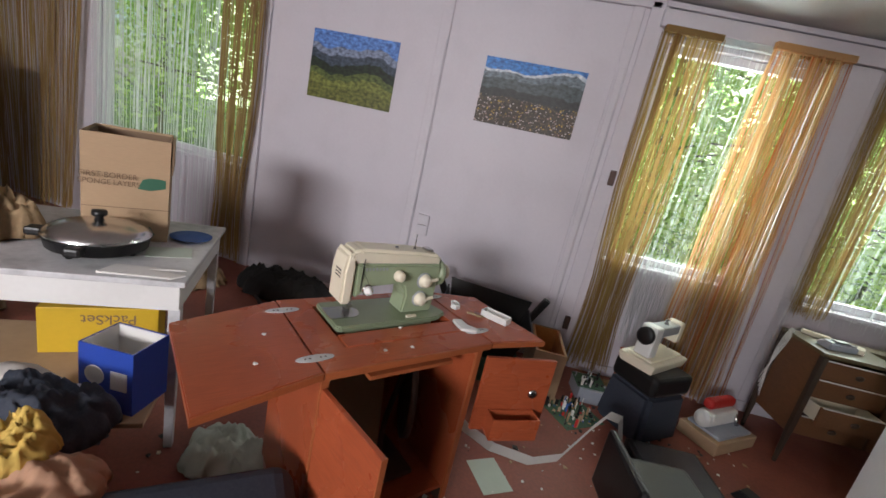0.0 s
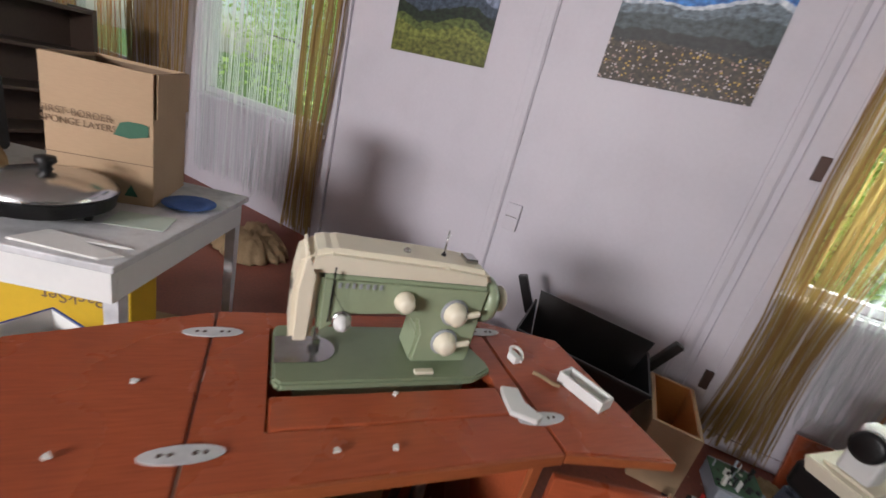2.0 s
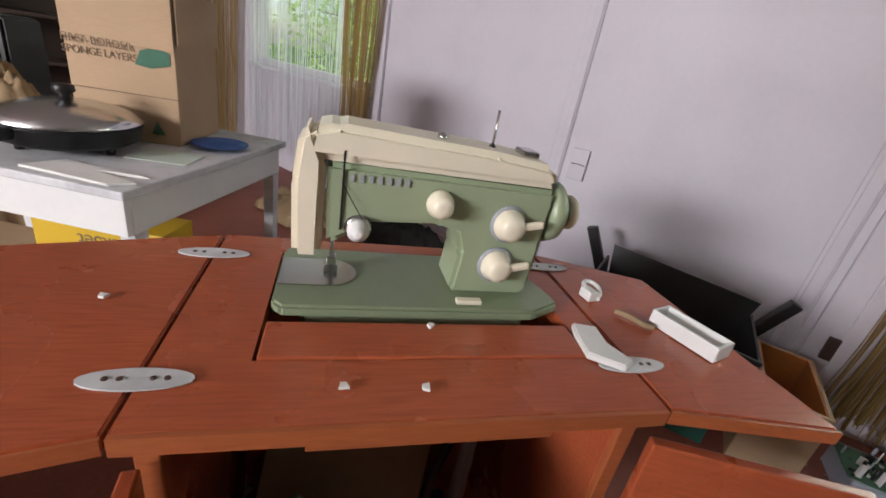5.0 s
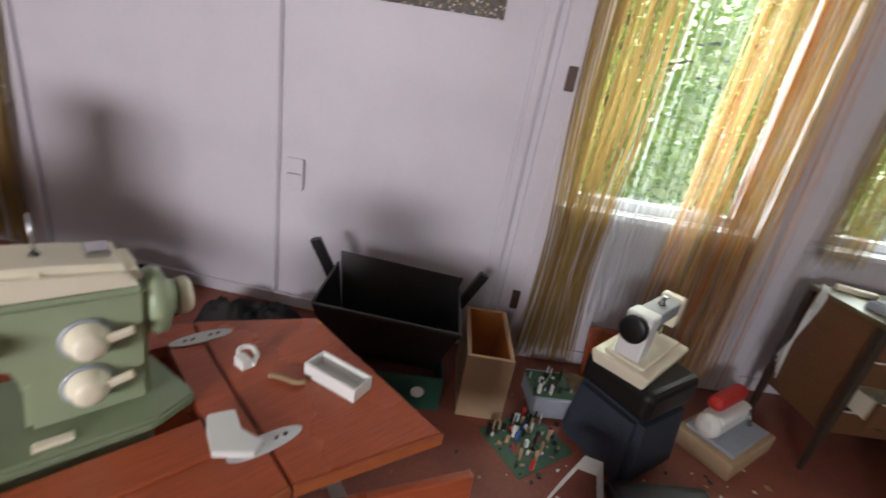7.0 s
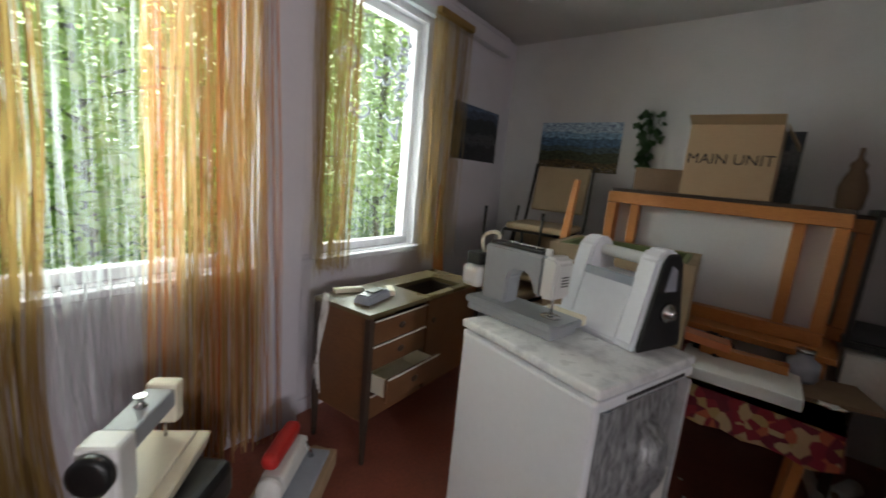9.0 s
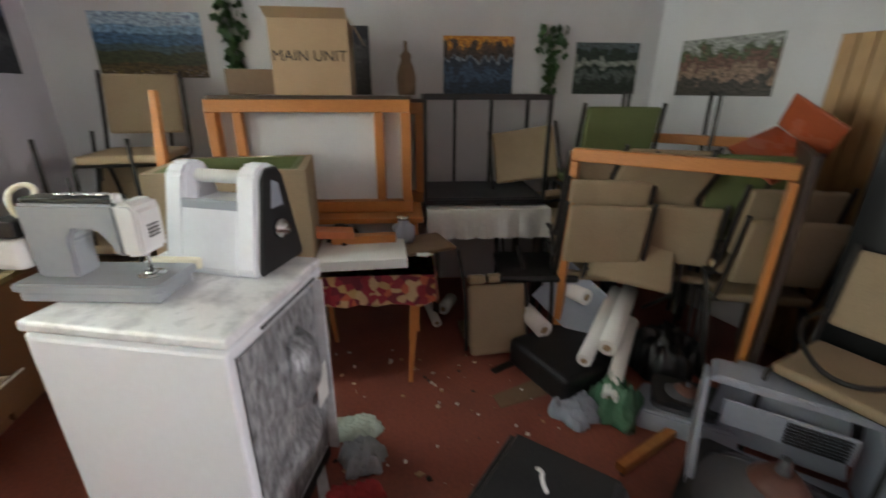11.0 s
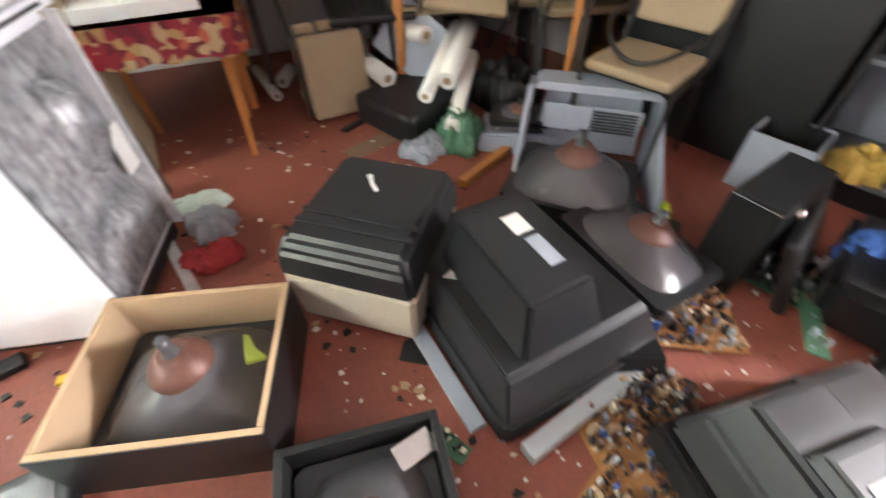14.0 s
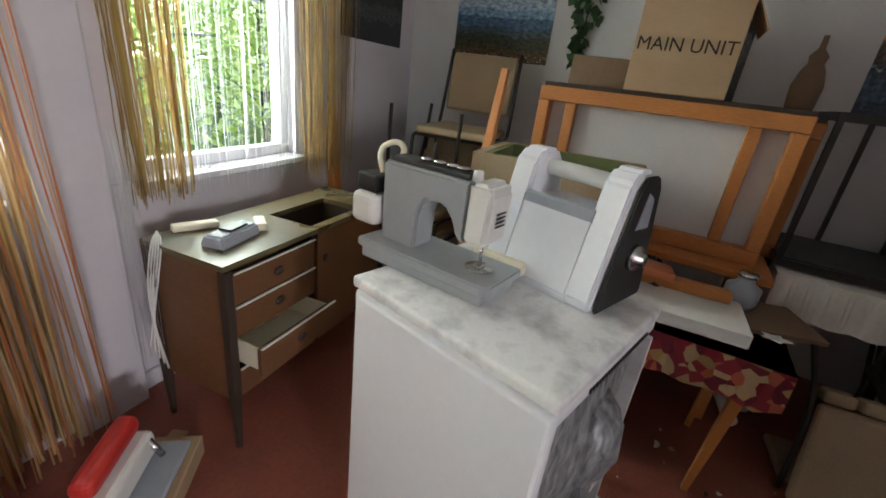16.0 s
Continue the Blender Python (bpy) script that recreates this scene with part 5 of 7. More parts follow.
def fridge():
    f = thing("fridge", FRI, "small white fridge seen with its open back of dirty foil", "fridge")
    # x runs along the back, y along the door
    part("carcass", box(0.012, 0.48, 0.03, 0.53, 0.05, 0.80, 0.01), FRIDGE, f)
    part("door", box(-0.028, 0.008, 0.0, 0.55, 0.04, 0.838, 0.01), FRIDGE, f, "plain white door")
    part("lower_lid", box(-0.02, 0.51, 0.0, 0.56, 0.805, 0.84, 0.008), FRIDGE, f)
    part("top_plate", box(-0.025, 0.5, -0.005, 0.565, 0.848, 0.878, 0.008), WORN, f, "worn dusty white top plate")
    for k in range(22):
        part("vent_slot", box(0.12 + 0.015 * k, 0.128 + 0.015 * k, -0.004, 0.0015, 0.818, 0.828), CHAR, f)
    foil = bmesh.new()
    n = 34
    g = {}
    for i in range(n + 1):
        for j in range(n + 1):
            u, v = i / n, j / n
            p = Vector((u * 4, v * 7, 3))
            b = 0.05 * math.exp(-(((u - 0.6) / 0.22) ** 2) - ((v - 0.68) / 0.16) ** 2) + 0.045 * math.exp(-(((u - 0.62) / 0.2) ** 2) - ((v - 0.25) / 0.1) ** 2)
            g[i, j] = foil.verts.new((0.03 + 0.44 * u, 0.026 - b - 0.012 * abs(noise.noise(p)) - 0.006 * abs(noise.noise(p * 3)), 0.08 + 0.7 * v))
    for i in range(n):
        for j in range(n):
            foil.faces.new((g[i, j], g[i + 1, j], g[i + 1, j + 1], g[i, j + 1]))
    part("foil_back", foil, FOIL, f, "crumpled grey foil insulation")
    bulge = lathe([(0.0, 0.07), (0.05, 0.06), (0.085, 0.03), (0.1, 0.0)], n=20, m=pose(0.3, 0.02, 0.56, 90) @ Matrix.Diagonal((1, 1.5, 1, 1)))
    for v in bulge.verts:
        v.co += 0.016 * noise.noise_vector(v.co * 22) + 0.008 * noise.noise_vector(v.co * 60)
    part("compressor_bulge", bulge, FOIL, f, "whitish lump of insulation", smooth=True)
    part("edge_rail", box(0.005, 0.02, 0.008, 0.028, 0.05, 0.8, 0.003), CHAR, f)
    part("edge_rail", box(0.475, 0.49, -0.01, 0.028, 0.05, 0.8, 0.003), DUSTY, f)
    part("plinth", box(0.0, 0.48, 0.03, 0.52, 0.0, 0.049), CHAR, f)
    part("rating_label", box(0.36, 0.44, -0.012, -0.010, 0.35, 0.5), PAPER, f)


fridge()


def grey_machine():
    s = thing("sewing_machine", pose(3.63, 4.62, 0.879, 0, 0, -96), "grey and white sewing machine standing on the fridge top", "sewing machine")
    # x from the wheel to the needle
    part("bed", slab([(-0.2, -0.085), (0.19, -0.085), (0.205, -0.07), (0.205, 0.085), (-0.2, 0.085)], 0.03, 0.055, 0.005), GREYM, s, "grey metal bed")
    part("bed_rim", box(-0.19, 0.19, -0.078, 0.078, 0.0, 0.03, 0.008), GREYM, s)
    part("body", slab([(-0.16, 0.055), (-0.045, 0.055), (-0.04, 0.16), (-0.02, 0.19), (0.03, 0.195), (0.06, 0.16), (0.075, 0.12), (0.1, 0.12), (0.1, 0.262), (-0.165, 0.262)], 0, 0.08, 0.008, m=pose(0, 0.04, 0, 90)), GREYM, s, "grey metal body and arm")
    part("head_cover", slab([(0.102, 0.12), (0.16, 0.125), (0.165, 0.25), (0.15, 0.268), (0.102, 0.266)], 0, 0.1, 0.01, m=pose(0, 0.05, 0, 90)), WPLAST, s, "white head cover with slots")
    for k in range(4):
        part("slot", box(0.165, 0.167, -0.02, 0.02, 0.2 - 0.01 * k, 0.204 - 0.01 * k), BLACK, s)
    part("motor", box(-0.26, -0.168, -0.06, 0.06, 0.08, 0.165, 0.02, seg=3), WPLAST, s, "ribbed white motor")
    part("switch_box", box(-0.25, -0.18, -0.045, 0.04, 0.167, 0.215, 0.006), BLACK, s, "black plug box")
    part("cable", bent([(-0.2, 0.0, 0.215), (-0.24, 0.02, 0.27), (-0.2, 0.04, 0.3), (-0.15, 0.03, 0.285), (-0.16, 0.0, 0.24)], 0.008), CREAM, s)
    part("top_gear", box(-0.15, 0.09, -0.03, 0.03, 0.263, 0.275, 0.002), BLACK, s, "open top with gears")
    for x in (-0.06, -0.02, 0.02, 0.05):
        part("gear", lathe([(0.016, 0), (0.016, 0.006), (0.006, 0.008)], n=14), CHROME, s, m=pose(x, 0.005, 0.276))
    part("spool_pin", rod((-0.05, 0.02, 0.276), (-0.05, 0.02, 0.32), 0.003), BLACK, s)
    part("button", lathe([(0.012, 0), (0.011, 0.022), (0.0, 0.023)], n=12), WPLAST, s, m=pose(0.11, -0.03, 0.267))
    part("needle_bar", rod((0.13, 0, 0.056), (0.13, 0, 0.125), 0.005), CHROME, s)
    part("needle_plate", lathe([(0.035, 0), (0.035, 0.002), (0.0, 0.002)], n=24), CHROME, s, m=pose(0.13, 0, 0.056))
    part("presser_foot", box(0.118, 0.142, -0.016, 0.012, 0.059, 0.066, 0.002), CHROME, s)
    part("side_arm", box(0.04, 0.2, 0.1, 0.13, 0.02, 0.06, 0.012), CREAM, s, "loose cream cover arm")


grey_machine()


def white_case():
    c = thing("carrying_case", pose(3.84, 4.35, 0.879, 0, 0, -108), "white and grey plastic machine case with a carrying handle", "case")
    W = 0.33
    side = [(-0.12, 0.0), (0.12, 0.0), (0.125, 0.02), (0.055, 0.30), (0.03, 0.33), (-0.03, 0.33), (-0.06, 0.3), (-0.125, 0.02)]
    sh = bmesh.new()
    for x0, x1 in ((-W / 2, -0.09), (0.09, W / 2)):
        slab(side, x0, x1, 0.012, sh, pose(0, 0, 0, 90, 0, 90))
    low = [(-0.12, 0.0), (0.12, 0.0), (0.125, 0.02), (0.078, 0.215), (-0.078, 0.215), (-0.125, 0.02)]
    slab(low, -0.1, 0.1, 0.004, sh, pose(0, 0, 0, 90, 0, 90))
    part("shell", sh, mat("bluish_white_plastic", (0.76, 0.78, 0.84), 0.4, grain=0.05, stain=0.1, bump=0.03), c)
    part("handle", rod((-0.095, 0, 0.285), (0.095, 0, 0.285), 0.021, n=20), WPLAST, c, "round white handle")
    part("handle_rim", box(-0.1, 0.1, -0.082, -0.07, 0.195, 0.23, 0.008), GREYP, c, "grey rim under the handle")
    part("end_panel", slab([(y * 0.9, z * 0.96 + 0.004) for y, z in side], W / 2 + 0.001, W / 2 + 0.012, 0.004, m=pose(0, 0, 0, 90, 0, 90)), CHAR, c, "dark end panel")
    part("dial", lathe([(0.032, 0), (0.03, 0.014), (0.018, 0.018), (0.016, 0.03), (0.0, 0.031)], n=20), CHROME, c, "silver dial", pose(W / 2 + 0.012, 0, 0.13, 0, 90))
    part("badge", slab([(-0.03, 0.2), (0.03, 0.2), (0.02, 0.27), (-0.012, 0.285)], W / 2 + 0.012, W / 2 + 0.015, 0.001, m=pose(0, 0, 0, 90, 0, 90)), GREYP, c)


white_case()


# ---- east side: tables, frames, boxes ----
def floral_material():
    m = mat("floral_oilcloth", (0.5, 0.35, 0.2), 0.4, bump=0.03)
    N, L = m.node_tree.nodes, m.node_tree.links.new
    v, r, co = N.new("ShaderNodeTexVoronoi"), N.new("ShaderNodeValToRGB"), N.new("ShaderNodeTexCoord")
    v.inputs["Scale"].default_value = 30
    L(co.outputs["Object"], v.inputs[0])
    sp = N.new("ShaderNodeSeparateColor")
    L(v.outputs["Color"], sp.inputs[0])
    L(sp.outputs[0], r.inputs[0])
    e = r.color_ramp.elements
    r.color_ramp.interpolation = "CONSTANT"
    e[0].color, e[1].position, e[1].color = (0.35, 0.03, 0.05, 1), 0.3, (0.2, 0.02, 0.04, 1)
    for p, c in ((0.5, (0.55, 0.36, 0.16, 1)), (0.7, (0.6, 0.15, 0.08, 1)), (0.85, (0.62, 0.45, 0.25, 1))):
        e.new(p).color = c
    L(r.outputs[0], N["Principled BSDF"].inputs["Base Color"])
    return m


FLORAL = floral_material()


def floral_table():
    t = thing("side_table", pose(4.5, 3.99, 0), "small table with orange tapered legs", "table")
    part("tabletop", box(-0.27, 0.27, -0.31, 0.34, 0.615, 0.635, 0.003), OAK, t)
    for x in (-0.2, 0.2):
        for y in (-0.2, 0.24):
            s = 0.06
            part("leg", loft([(x * 1.0 - 0.011, x + 0.011, y - 0.011, y + 0.011, 0), (x * 1.05 - 0.022, x * 1.05 + 0.022, y * 1.2 - 0.022, y * 1.2 + 0.022, 0.614)]), OAK, t, "orange tapered leg")


floral_table()
cl = bmesh.new()
gx, gy = [4.2] + [4.217 + 0.057 * i for i in range(11)], [3.65] + [3.667 + 0.0675 * i for i in range(11)]
net = {}
for i, x in enumerate(gx):
    for j, y in enumerate(gy):
        hang = i == 0 or j == 0
        z = (0.5 + 0.012 * math.sin(2.3 * (i + j))) if hang else 0.64
        net[i, j] = cl.verts.new((x + (0.012 * math.sin(1.7 * j) if i == 0 else 0), y + (0.012 * math.sin(1.9 * i) if j == 0 else 0), z))
for i in range(len(gx) - 1):
    for j in range(len(gy) - 1):
        cl.faces.new((net[i, j], net[i + 1, j], net[i + 1, j + 1], net[i, j + 1]))
bmesh.ops.solidify(cl, geom=cl.faces[:], thickness=0.003)
solo("oilcloth", cl, FLORAL, Matrix(), "red and cream floral oilcloth over the small table", "tablecloth")
solo("white_box_lid", box(-0.16, 0.16, -0.22, 0.2, 0, 0.05, 0.004), PAPER, pose(4.44, 4.02, 0.641, 0, 0, 4), "flat white box lying on the oilcloth", "box")
solo("wooden_bar", box(-0.03, 0.03, -0.16, 0.16, 0, 0.04, 0.004), OAK, pose(4.53, 4.01, 0.692, 0, 0, 4), "short orange wooden bar on the white box", "board")
solo("folder", box(-0.13, 0.13, -0.2, 0.2, 0, 0.018, 0.003), CARD_D, pose(4.58, 3.77, 0.641, 0, 0, 20), "brown folder on the oilcloth", "folder")
jar = thing("glass_jar", pose(4.63, 3.81, 0.66), "cloudy glass jar lying among papers", "jar")
part("glass", lathe([(0.05, 0), (0.06, 0.02), (0.06, 0.08), (0.03, 0.1), (0.03, 0.12)], n=20), GREYP, jar)
part("lid", lathe([(0.034, 0.12), (0.034, 0.135), (0.0, 0.136)], n=16), CHROME, jar)
solo("dark_bag", heap(0.42, 0.26, 0.12, 31), BLACK, pose(4.63, 4.14, 0.65), "dark carrier bag behind the boxes", "bag")
solo("colour_box", box(-0.05, 0.05, -0.09, 0.09, 0, 0.035, 0.003), mat("orange_print", (0.6, 0.2, 0.08), 0.4), pose(4.5, 4.15, 0.737, 6, 0, 12), "small orange and white printed box", "box")
solo("paper_star", slab([(0.05 * (1 if i % 2 else 0.55) * math.cos(0.628 * i), 0.05 * (1 if i % 2 else 0.55) * math.sin(0.628 * i)) for i in range(10)], 0, 0.004), PAPER, pose(4.41, 3.71, 0.661, 0, 8, 10), "white paper star on the folder", "paper")
gc = thing("green_crate", pose(4.5, 4.56, 0.0, 0, 0, 8) @ Matrix.Diagonal((1, 1.15, 1.1, 1)), "tall beige and olive upholstered open box", "box")
part("sides", open_box(0.46, 0.55, 1.0, 0.03), BEIGE, gc)
part("lining", open_box(0.39, 0.48, 1.0, 0.02), OLIVE, gc, "olive lining")


def side_lying_table(m, w, h, label, panel=PLASTER):
    t = thing("upended_table", m, label, "table")
    part("tabletop", box(-w / 2, w / 2, 0.05, 0.075, 0, h, 0.003), panel, t, "pale underside of the top")
    part("edge", box(-w / 2 - 0.006, w / 2 + 0.006, 0.045, 0.08, h, h + 0.02, 0.003), DARKWOOD, t)
    for lim in ((-w / 2, w / 2, 0, 0.065), (-w / 2, w / 2, h - 0.065, h)):
        part("rail", box(lim[0], lim[1], -0.02, 0.049, lim[2], lim[3], 0.004), OAK, t)
    for x in (-w / 2, w / 2 - 0.055):
        part("stile", box(x, x + 0.055, -0.02, 0.049, 0.066, h - 0.066, 0.004), OAK, t)
    for x in (-w / 2 + 0.13, w / 2 - 0.2):
        part("inner_bar", box(x, x + 0.05, 0.0, 0.045, 0.066, h - 0.066, 0.004), OAK, t)
    return t


lt = thing("low_table", pose(5.05, 4.3, 0), "plain table that carries the upended tables", "table")
part("tabletop", box(-0.3, 0.4, -0.6, 0.6, 0.72, 0.75, 0.004), OAK, lt)
for x in (-0.27, 0.36):
    for y in (-0.57, 0.54):
        part("leg", box(x, x + 0.04, y, y + 0.04, 0, 0.719), OAK, lt)
side_lying_table(pose(4.9, 4.3, 0.751, 0, 0, -90), 1.08, 0.62, "orange framed table lying on its side")
side_lying_table(pose(5.12, 4.22, 0.751, 0, 0, -90), 1.08, 0.6, "orange framed table lying on its side behind another")


def main_carton():
    c = thing("carton", pose(5.08, 4.28, 1.392, 0, 0, -88), "brown cardboard carton with black print on the upended tables", "carton")
    panels(c, 0.4, 0.3, 0.37, 0.006, CARD)
    part("flap", box(-0.2, 0.2, -0.004, 0.0, 0, 0.09), CARD, c, "folded flap", pose(0, -0.152, 0.37, 68))
    part("flap", box(-0.004, 0.0, -0.15, 0.15, 0, 0.12), CARD, c, "folded flap", pose(0.206, 0, 0.372, 0, 150))
    lettering("print_line", "MAIN UNIT", 0.075, BLACK, c, pose(-0.0, -0.152, 0.19, 90), "black printed words")


main_carton()
solo("small_carton", box(-0.14, 0.14, -0.1, 0.1, 0, 0.13, 0.003), CARD_D, pose(5.1, 4.62, 1.392, 0, 0, -80), "small brown carton beside the big one", "carton")
solo("wooden_figure", lathe([(0.05, 0), (0.055, 0.02), (0.06, 0.1), (0.045, 0.16), (0.03, 0.19), (0.035, 0.22), (0.012, 0.25), (0.01, 0.3)], n=16), CARD_D, pose(5.25, 3.78, 1.392), "turned brown wooden figure on the table edge", "figure")


def ivy(m, seed):
    rnd = random.Random(seed)
    t = thing("hanging_ivy", m, "dark green artificial ivy hanging on the wall", "plant", "ivy on the wall")
    part("stem", bent([(0, -0.01, 0.05), (0.02, -0.03, -0.1), (-0.02, -0.03, -0.25), (0.02, -0.02, -0.36)], 0.004, n=5), IVY, t)
    verts, faces = [], []
    for _ in range(90):
        z = rnd.uniform(-0.38, 0.05)
        wd = 0.1 if z > -0.15 else 0.045
        c = Vector((rnd.uniform(-wd, wd), rnd.uniform(-0.06, -0.012), z))
        s = rnd.uniform(0.02, 0.035)
        q = Euler((rnd.uniform(-0.8, 0.8), rnd.uniform(-0.8, 0.8), rnd.uniform(0, 6.28))).to_matrix()
        i = len(verts)
        verts += [tuple(c + q @ Vector(v)) for v in ((-s, 0, 0), (-s * 0.2, 0, -s), (s, 0, 0), (s * 0.2, 0.004, s))]
        faces.append((i, i + 1, i + 2, i + 3))
    me = bpy.data.meshes.new("leaves")
    me.from_pydata(verts, [], faces)
    me.materials.append(IVY)
    ob = new("foliage", me)
    ob.parent = t
    tagged(ob, kind="stuff")


ivy(EAST @ pose(-4.88, 0, 1.88), 1)
ivy(EAST @ pose(-2.8, 0, 1.78), 2)


def black_rack():
    r = thing("steel_stand", pose(5.15, 3.32, 0.77, 0, 0, -90), "black steel table standing upside down on a cloth covered table", "stand")
    for x in (-0.37, 0.35):
        for y in (-0.2, 0.3):
            part("post", box(x, x + 0.022, y, y + 0.022, 0.03, 0.6), BLACK, r)
    for x in (-0.15, 0.1):
        part("bar", box(x, x + 0.02, 0.3, 0.32, 0.03, 0.6), BLACK, r)
    for z in (0.0, 0.6):
        part("rail", box(-0.37, 0.372, -0.2, -0.178, z, z + 0.03), BLACK, r)
        part("rail", box(-0.37, 0.372, 0.3, 0.322, z, z + 0.03), BLACK, r)
        for x in (-0.37, 0.35):
            part("rail", box(x, x + 0.022, -0.177, 0.299, z, z + 0.03), BLACK, r)
    part("shelf", box(-0.36, 0.36, -0.19, 0.31, 0.031, 0.04), CHAR, r, "dark shelf board")


black_rack()
ct = thing("cloth_table", pose(5.15, 3.3, 0, 0, 0, -90), "table under a white cloth against the wall", "table")
part("tabletop", box(-0.36, 0.36, -0.25, 0.35, 0.73, 0.75), OAK, ct)
for x in (-0.34, 0.3):
    for y in (-0.23, 0.3):
        part("leg", box(x, x + 0.04, y, y + 0.04, 0, 0.729), DARKWOOD, ct)
tc = bmesh.new()
box(-0.375, 0.375, -0.265, 0.36, 0.751, 0.756, bm=tc)
n = 40
for i in range(n):
    x0, x1 = -0.375 + 0.75 * i / n, -0.375 + 0.75 * (i + 1) / n
    f0, f1 = 0.012 * math.sin(i * 0.9), 0.012 * math.sin((i + 1) * 0.9)
    vs = [tc.verts.new(p) for p in ((x0, -0.265, 0.755), (x1, -0.265, 0.755), (x1, -0.285 + f1, 0.58), (x0, -0.285 + f0, 0.58))]
    tc.faces.new(vs)
solo("white_tablecloth", tc, WCLOTH, pose(5.15, 3.3, 0, 0, 0, -90), "white cloth hanging over the table edge", "tablecloth")


# ---- chairs ----
def chair(pad, label, m):
    c = thing("stacking_chair", m, label, "chair", "piled stacking chairs")
    part("seat", box(-0.21, 0.21, -0.2, 0.22, 0.43, 0.475, 0.018, seg=3), pad, c)
    back = bmesh.new()
    box(-0.2, 0.2, -0.018, 0.018, 0.0, 0.34, 0.017, back, seg=3)
    part("backrest", back, pad, c, m=pose(0, 0.235, 0.55, -12))
    for x in (-0.225, 0.225):
        part("side_frame", bent([(x, -0.19, 0.0), (x, -0.2, 0.4), (x, -0.16, 0.425), (x, 0.16, 0.42), (x, 0.22, 0.45), (x * 0.95, 0.31, 0.9)], 0.011), STEEL, c)
        part("rear_leg", bent([(x, 0.1, 0.415), (x, 0.2, 0.36), (x, 0.27, 0.0)], 0.011), STEEL, c)
    part("cross_bar", rod((-0.225, -0.15, 0.418), (0.225, -0.15, 0.418), 0.01), STEEL, c)
    part("cross_bar", rod((-0.225, 0.16, 0.415), (0.225, 0.16, 0.415), 0.01), STEEL, c)
    return c


def wire_front(c):
    part("arm_loop", bent([(-0.22, 0.2, 0.62), (-0.23, -0.05, 0.6), (-0.08, -0.16, 0.5), (0.08, -0.16, 0.5), (0.23, -0.05, 0.6), (0.22, 0.2, 0.62)], 0.011), STEEL, c)


first = chair(BEIGE, "beige upholstered stacking chair with a dark steel frame", pose(4.75, 2.72, 0, 0, 0, 80))
wired = chair(BEIGE, "beige upholstered chair with curved steel arms beside the wardrobe", pose(3.64, 2.17, 0, 0, 0, 204) @ Matrix.Diagonal((0.86, 0.86, 0.95, 1)))
wire_front(wired)
olive = chair(OLIVE, "olive green upholstered chair standing on the pile", pose(5.05, 2.62, 0.46, 0, 0, 88))
copy_thing(olive, pose(4.62, 2.02, 0.26, 0, 0, 70))
for m in (pose(4.8, 2.72, 0.12, 0, 0, 82), pose(4.85, 2.72, 0.24, 0, 0, 84), pose(4.72, 2.3, 0, 0, 0, 66), pose(4.78, 2.32, 0.13, 0, 0, 68), pose(4.84, 2.34, 0.26, 0, 0, 70),
          pose(4.9, 2.3, 1.42, 180, 0, 60), pose(5.25, 2.5, 0.0, 0, 0, 265), pose(4.42, 1.98, 0.0, 0, 0, 75), pose(4.48, 1.99, 0.13, 0, 0, 78), pose(5.0, 2.95, 0.3, 35, 10, 75), pose(4.88, 2.5, 0.34, 52, 8, 252)):
    copy_thing(first, m)


def tipped_chair():
    c = thing("tipped_chair", pose(4.48, 3.29, 0.0, 0, 0, -84), "beige chair tipped over with its seat upright", "chair")
    p = part("seat", box(-0.165, 0.165, -0.025, 0.025, 0.02, 0.42, 0.022, seg=3), BEIGE, c, m=pose(0, 0, 0, -16))
    for k in range(3):
        part("seat_edge", box(-0.16 + 0.11 * k, -0.06 + 0.11 * k, -0.02, 0.06, 0.425, 0.475, 0.018, seg=3), BEIGE, p)
    part("side_frame", bent([(-0.18, 0.05, 0.03), (-0.18, 0.1, 0.4), (-0.18, 0.3, 0.55)], 0.011), STEEL, c)
    part("side_frame", bent([(0.18, 0.05, 0.03), (0.18, 0.1, 0.4), (0.18, 0.3, 0.55)], 0.011), STEEL, c)
    part("backrest", box(-0.165, 0.165, 0.1, 0.36, 0.012, 0.05, 0.016, seg=3), BEIGE, c)


tipped_chair()
# corner by the window
for m in (pose(4.95, 5.5, 0, 0, 0, 270), pose(4.98, 5.5, 0.13, 0, 0, 268), pose(5.0, 5.45, 1.18, 180, 0, 92), pose(5.0, 5.3, 0.62, 0, 0, 280)):
    copy_thing(first, m)
for x, y, a in ((4.62, 5.85, -6), (4.62, 5.05, 5)):
    solo("wooden_chair_leg", loft([(-0.022, 0.022, -0.022, 0.022, 0), (-0.028, 0.028, -0.028, 0.028, 0.7), (-0.014, 0.014, -0.014, 0.014, 1.42)]), OAK, pose(x, y, 0, a, 0, 0), "orange leg of an upturned wooden table", "table leg")


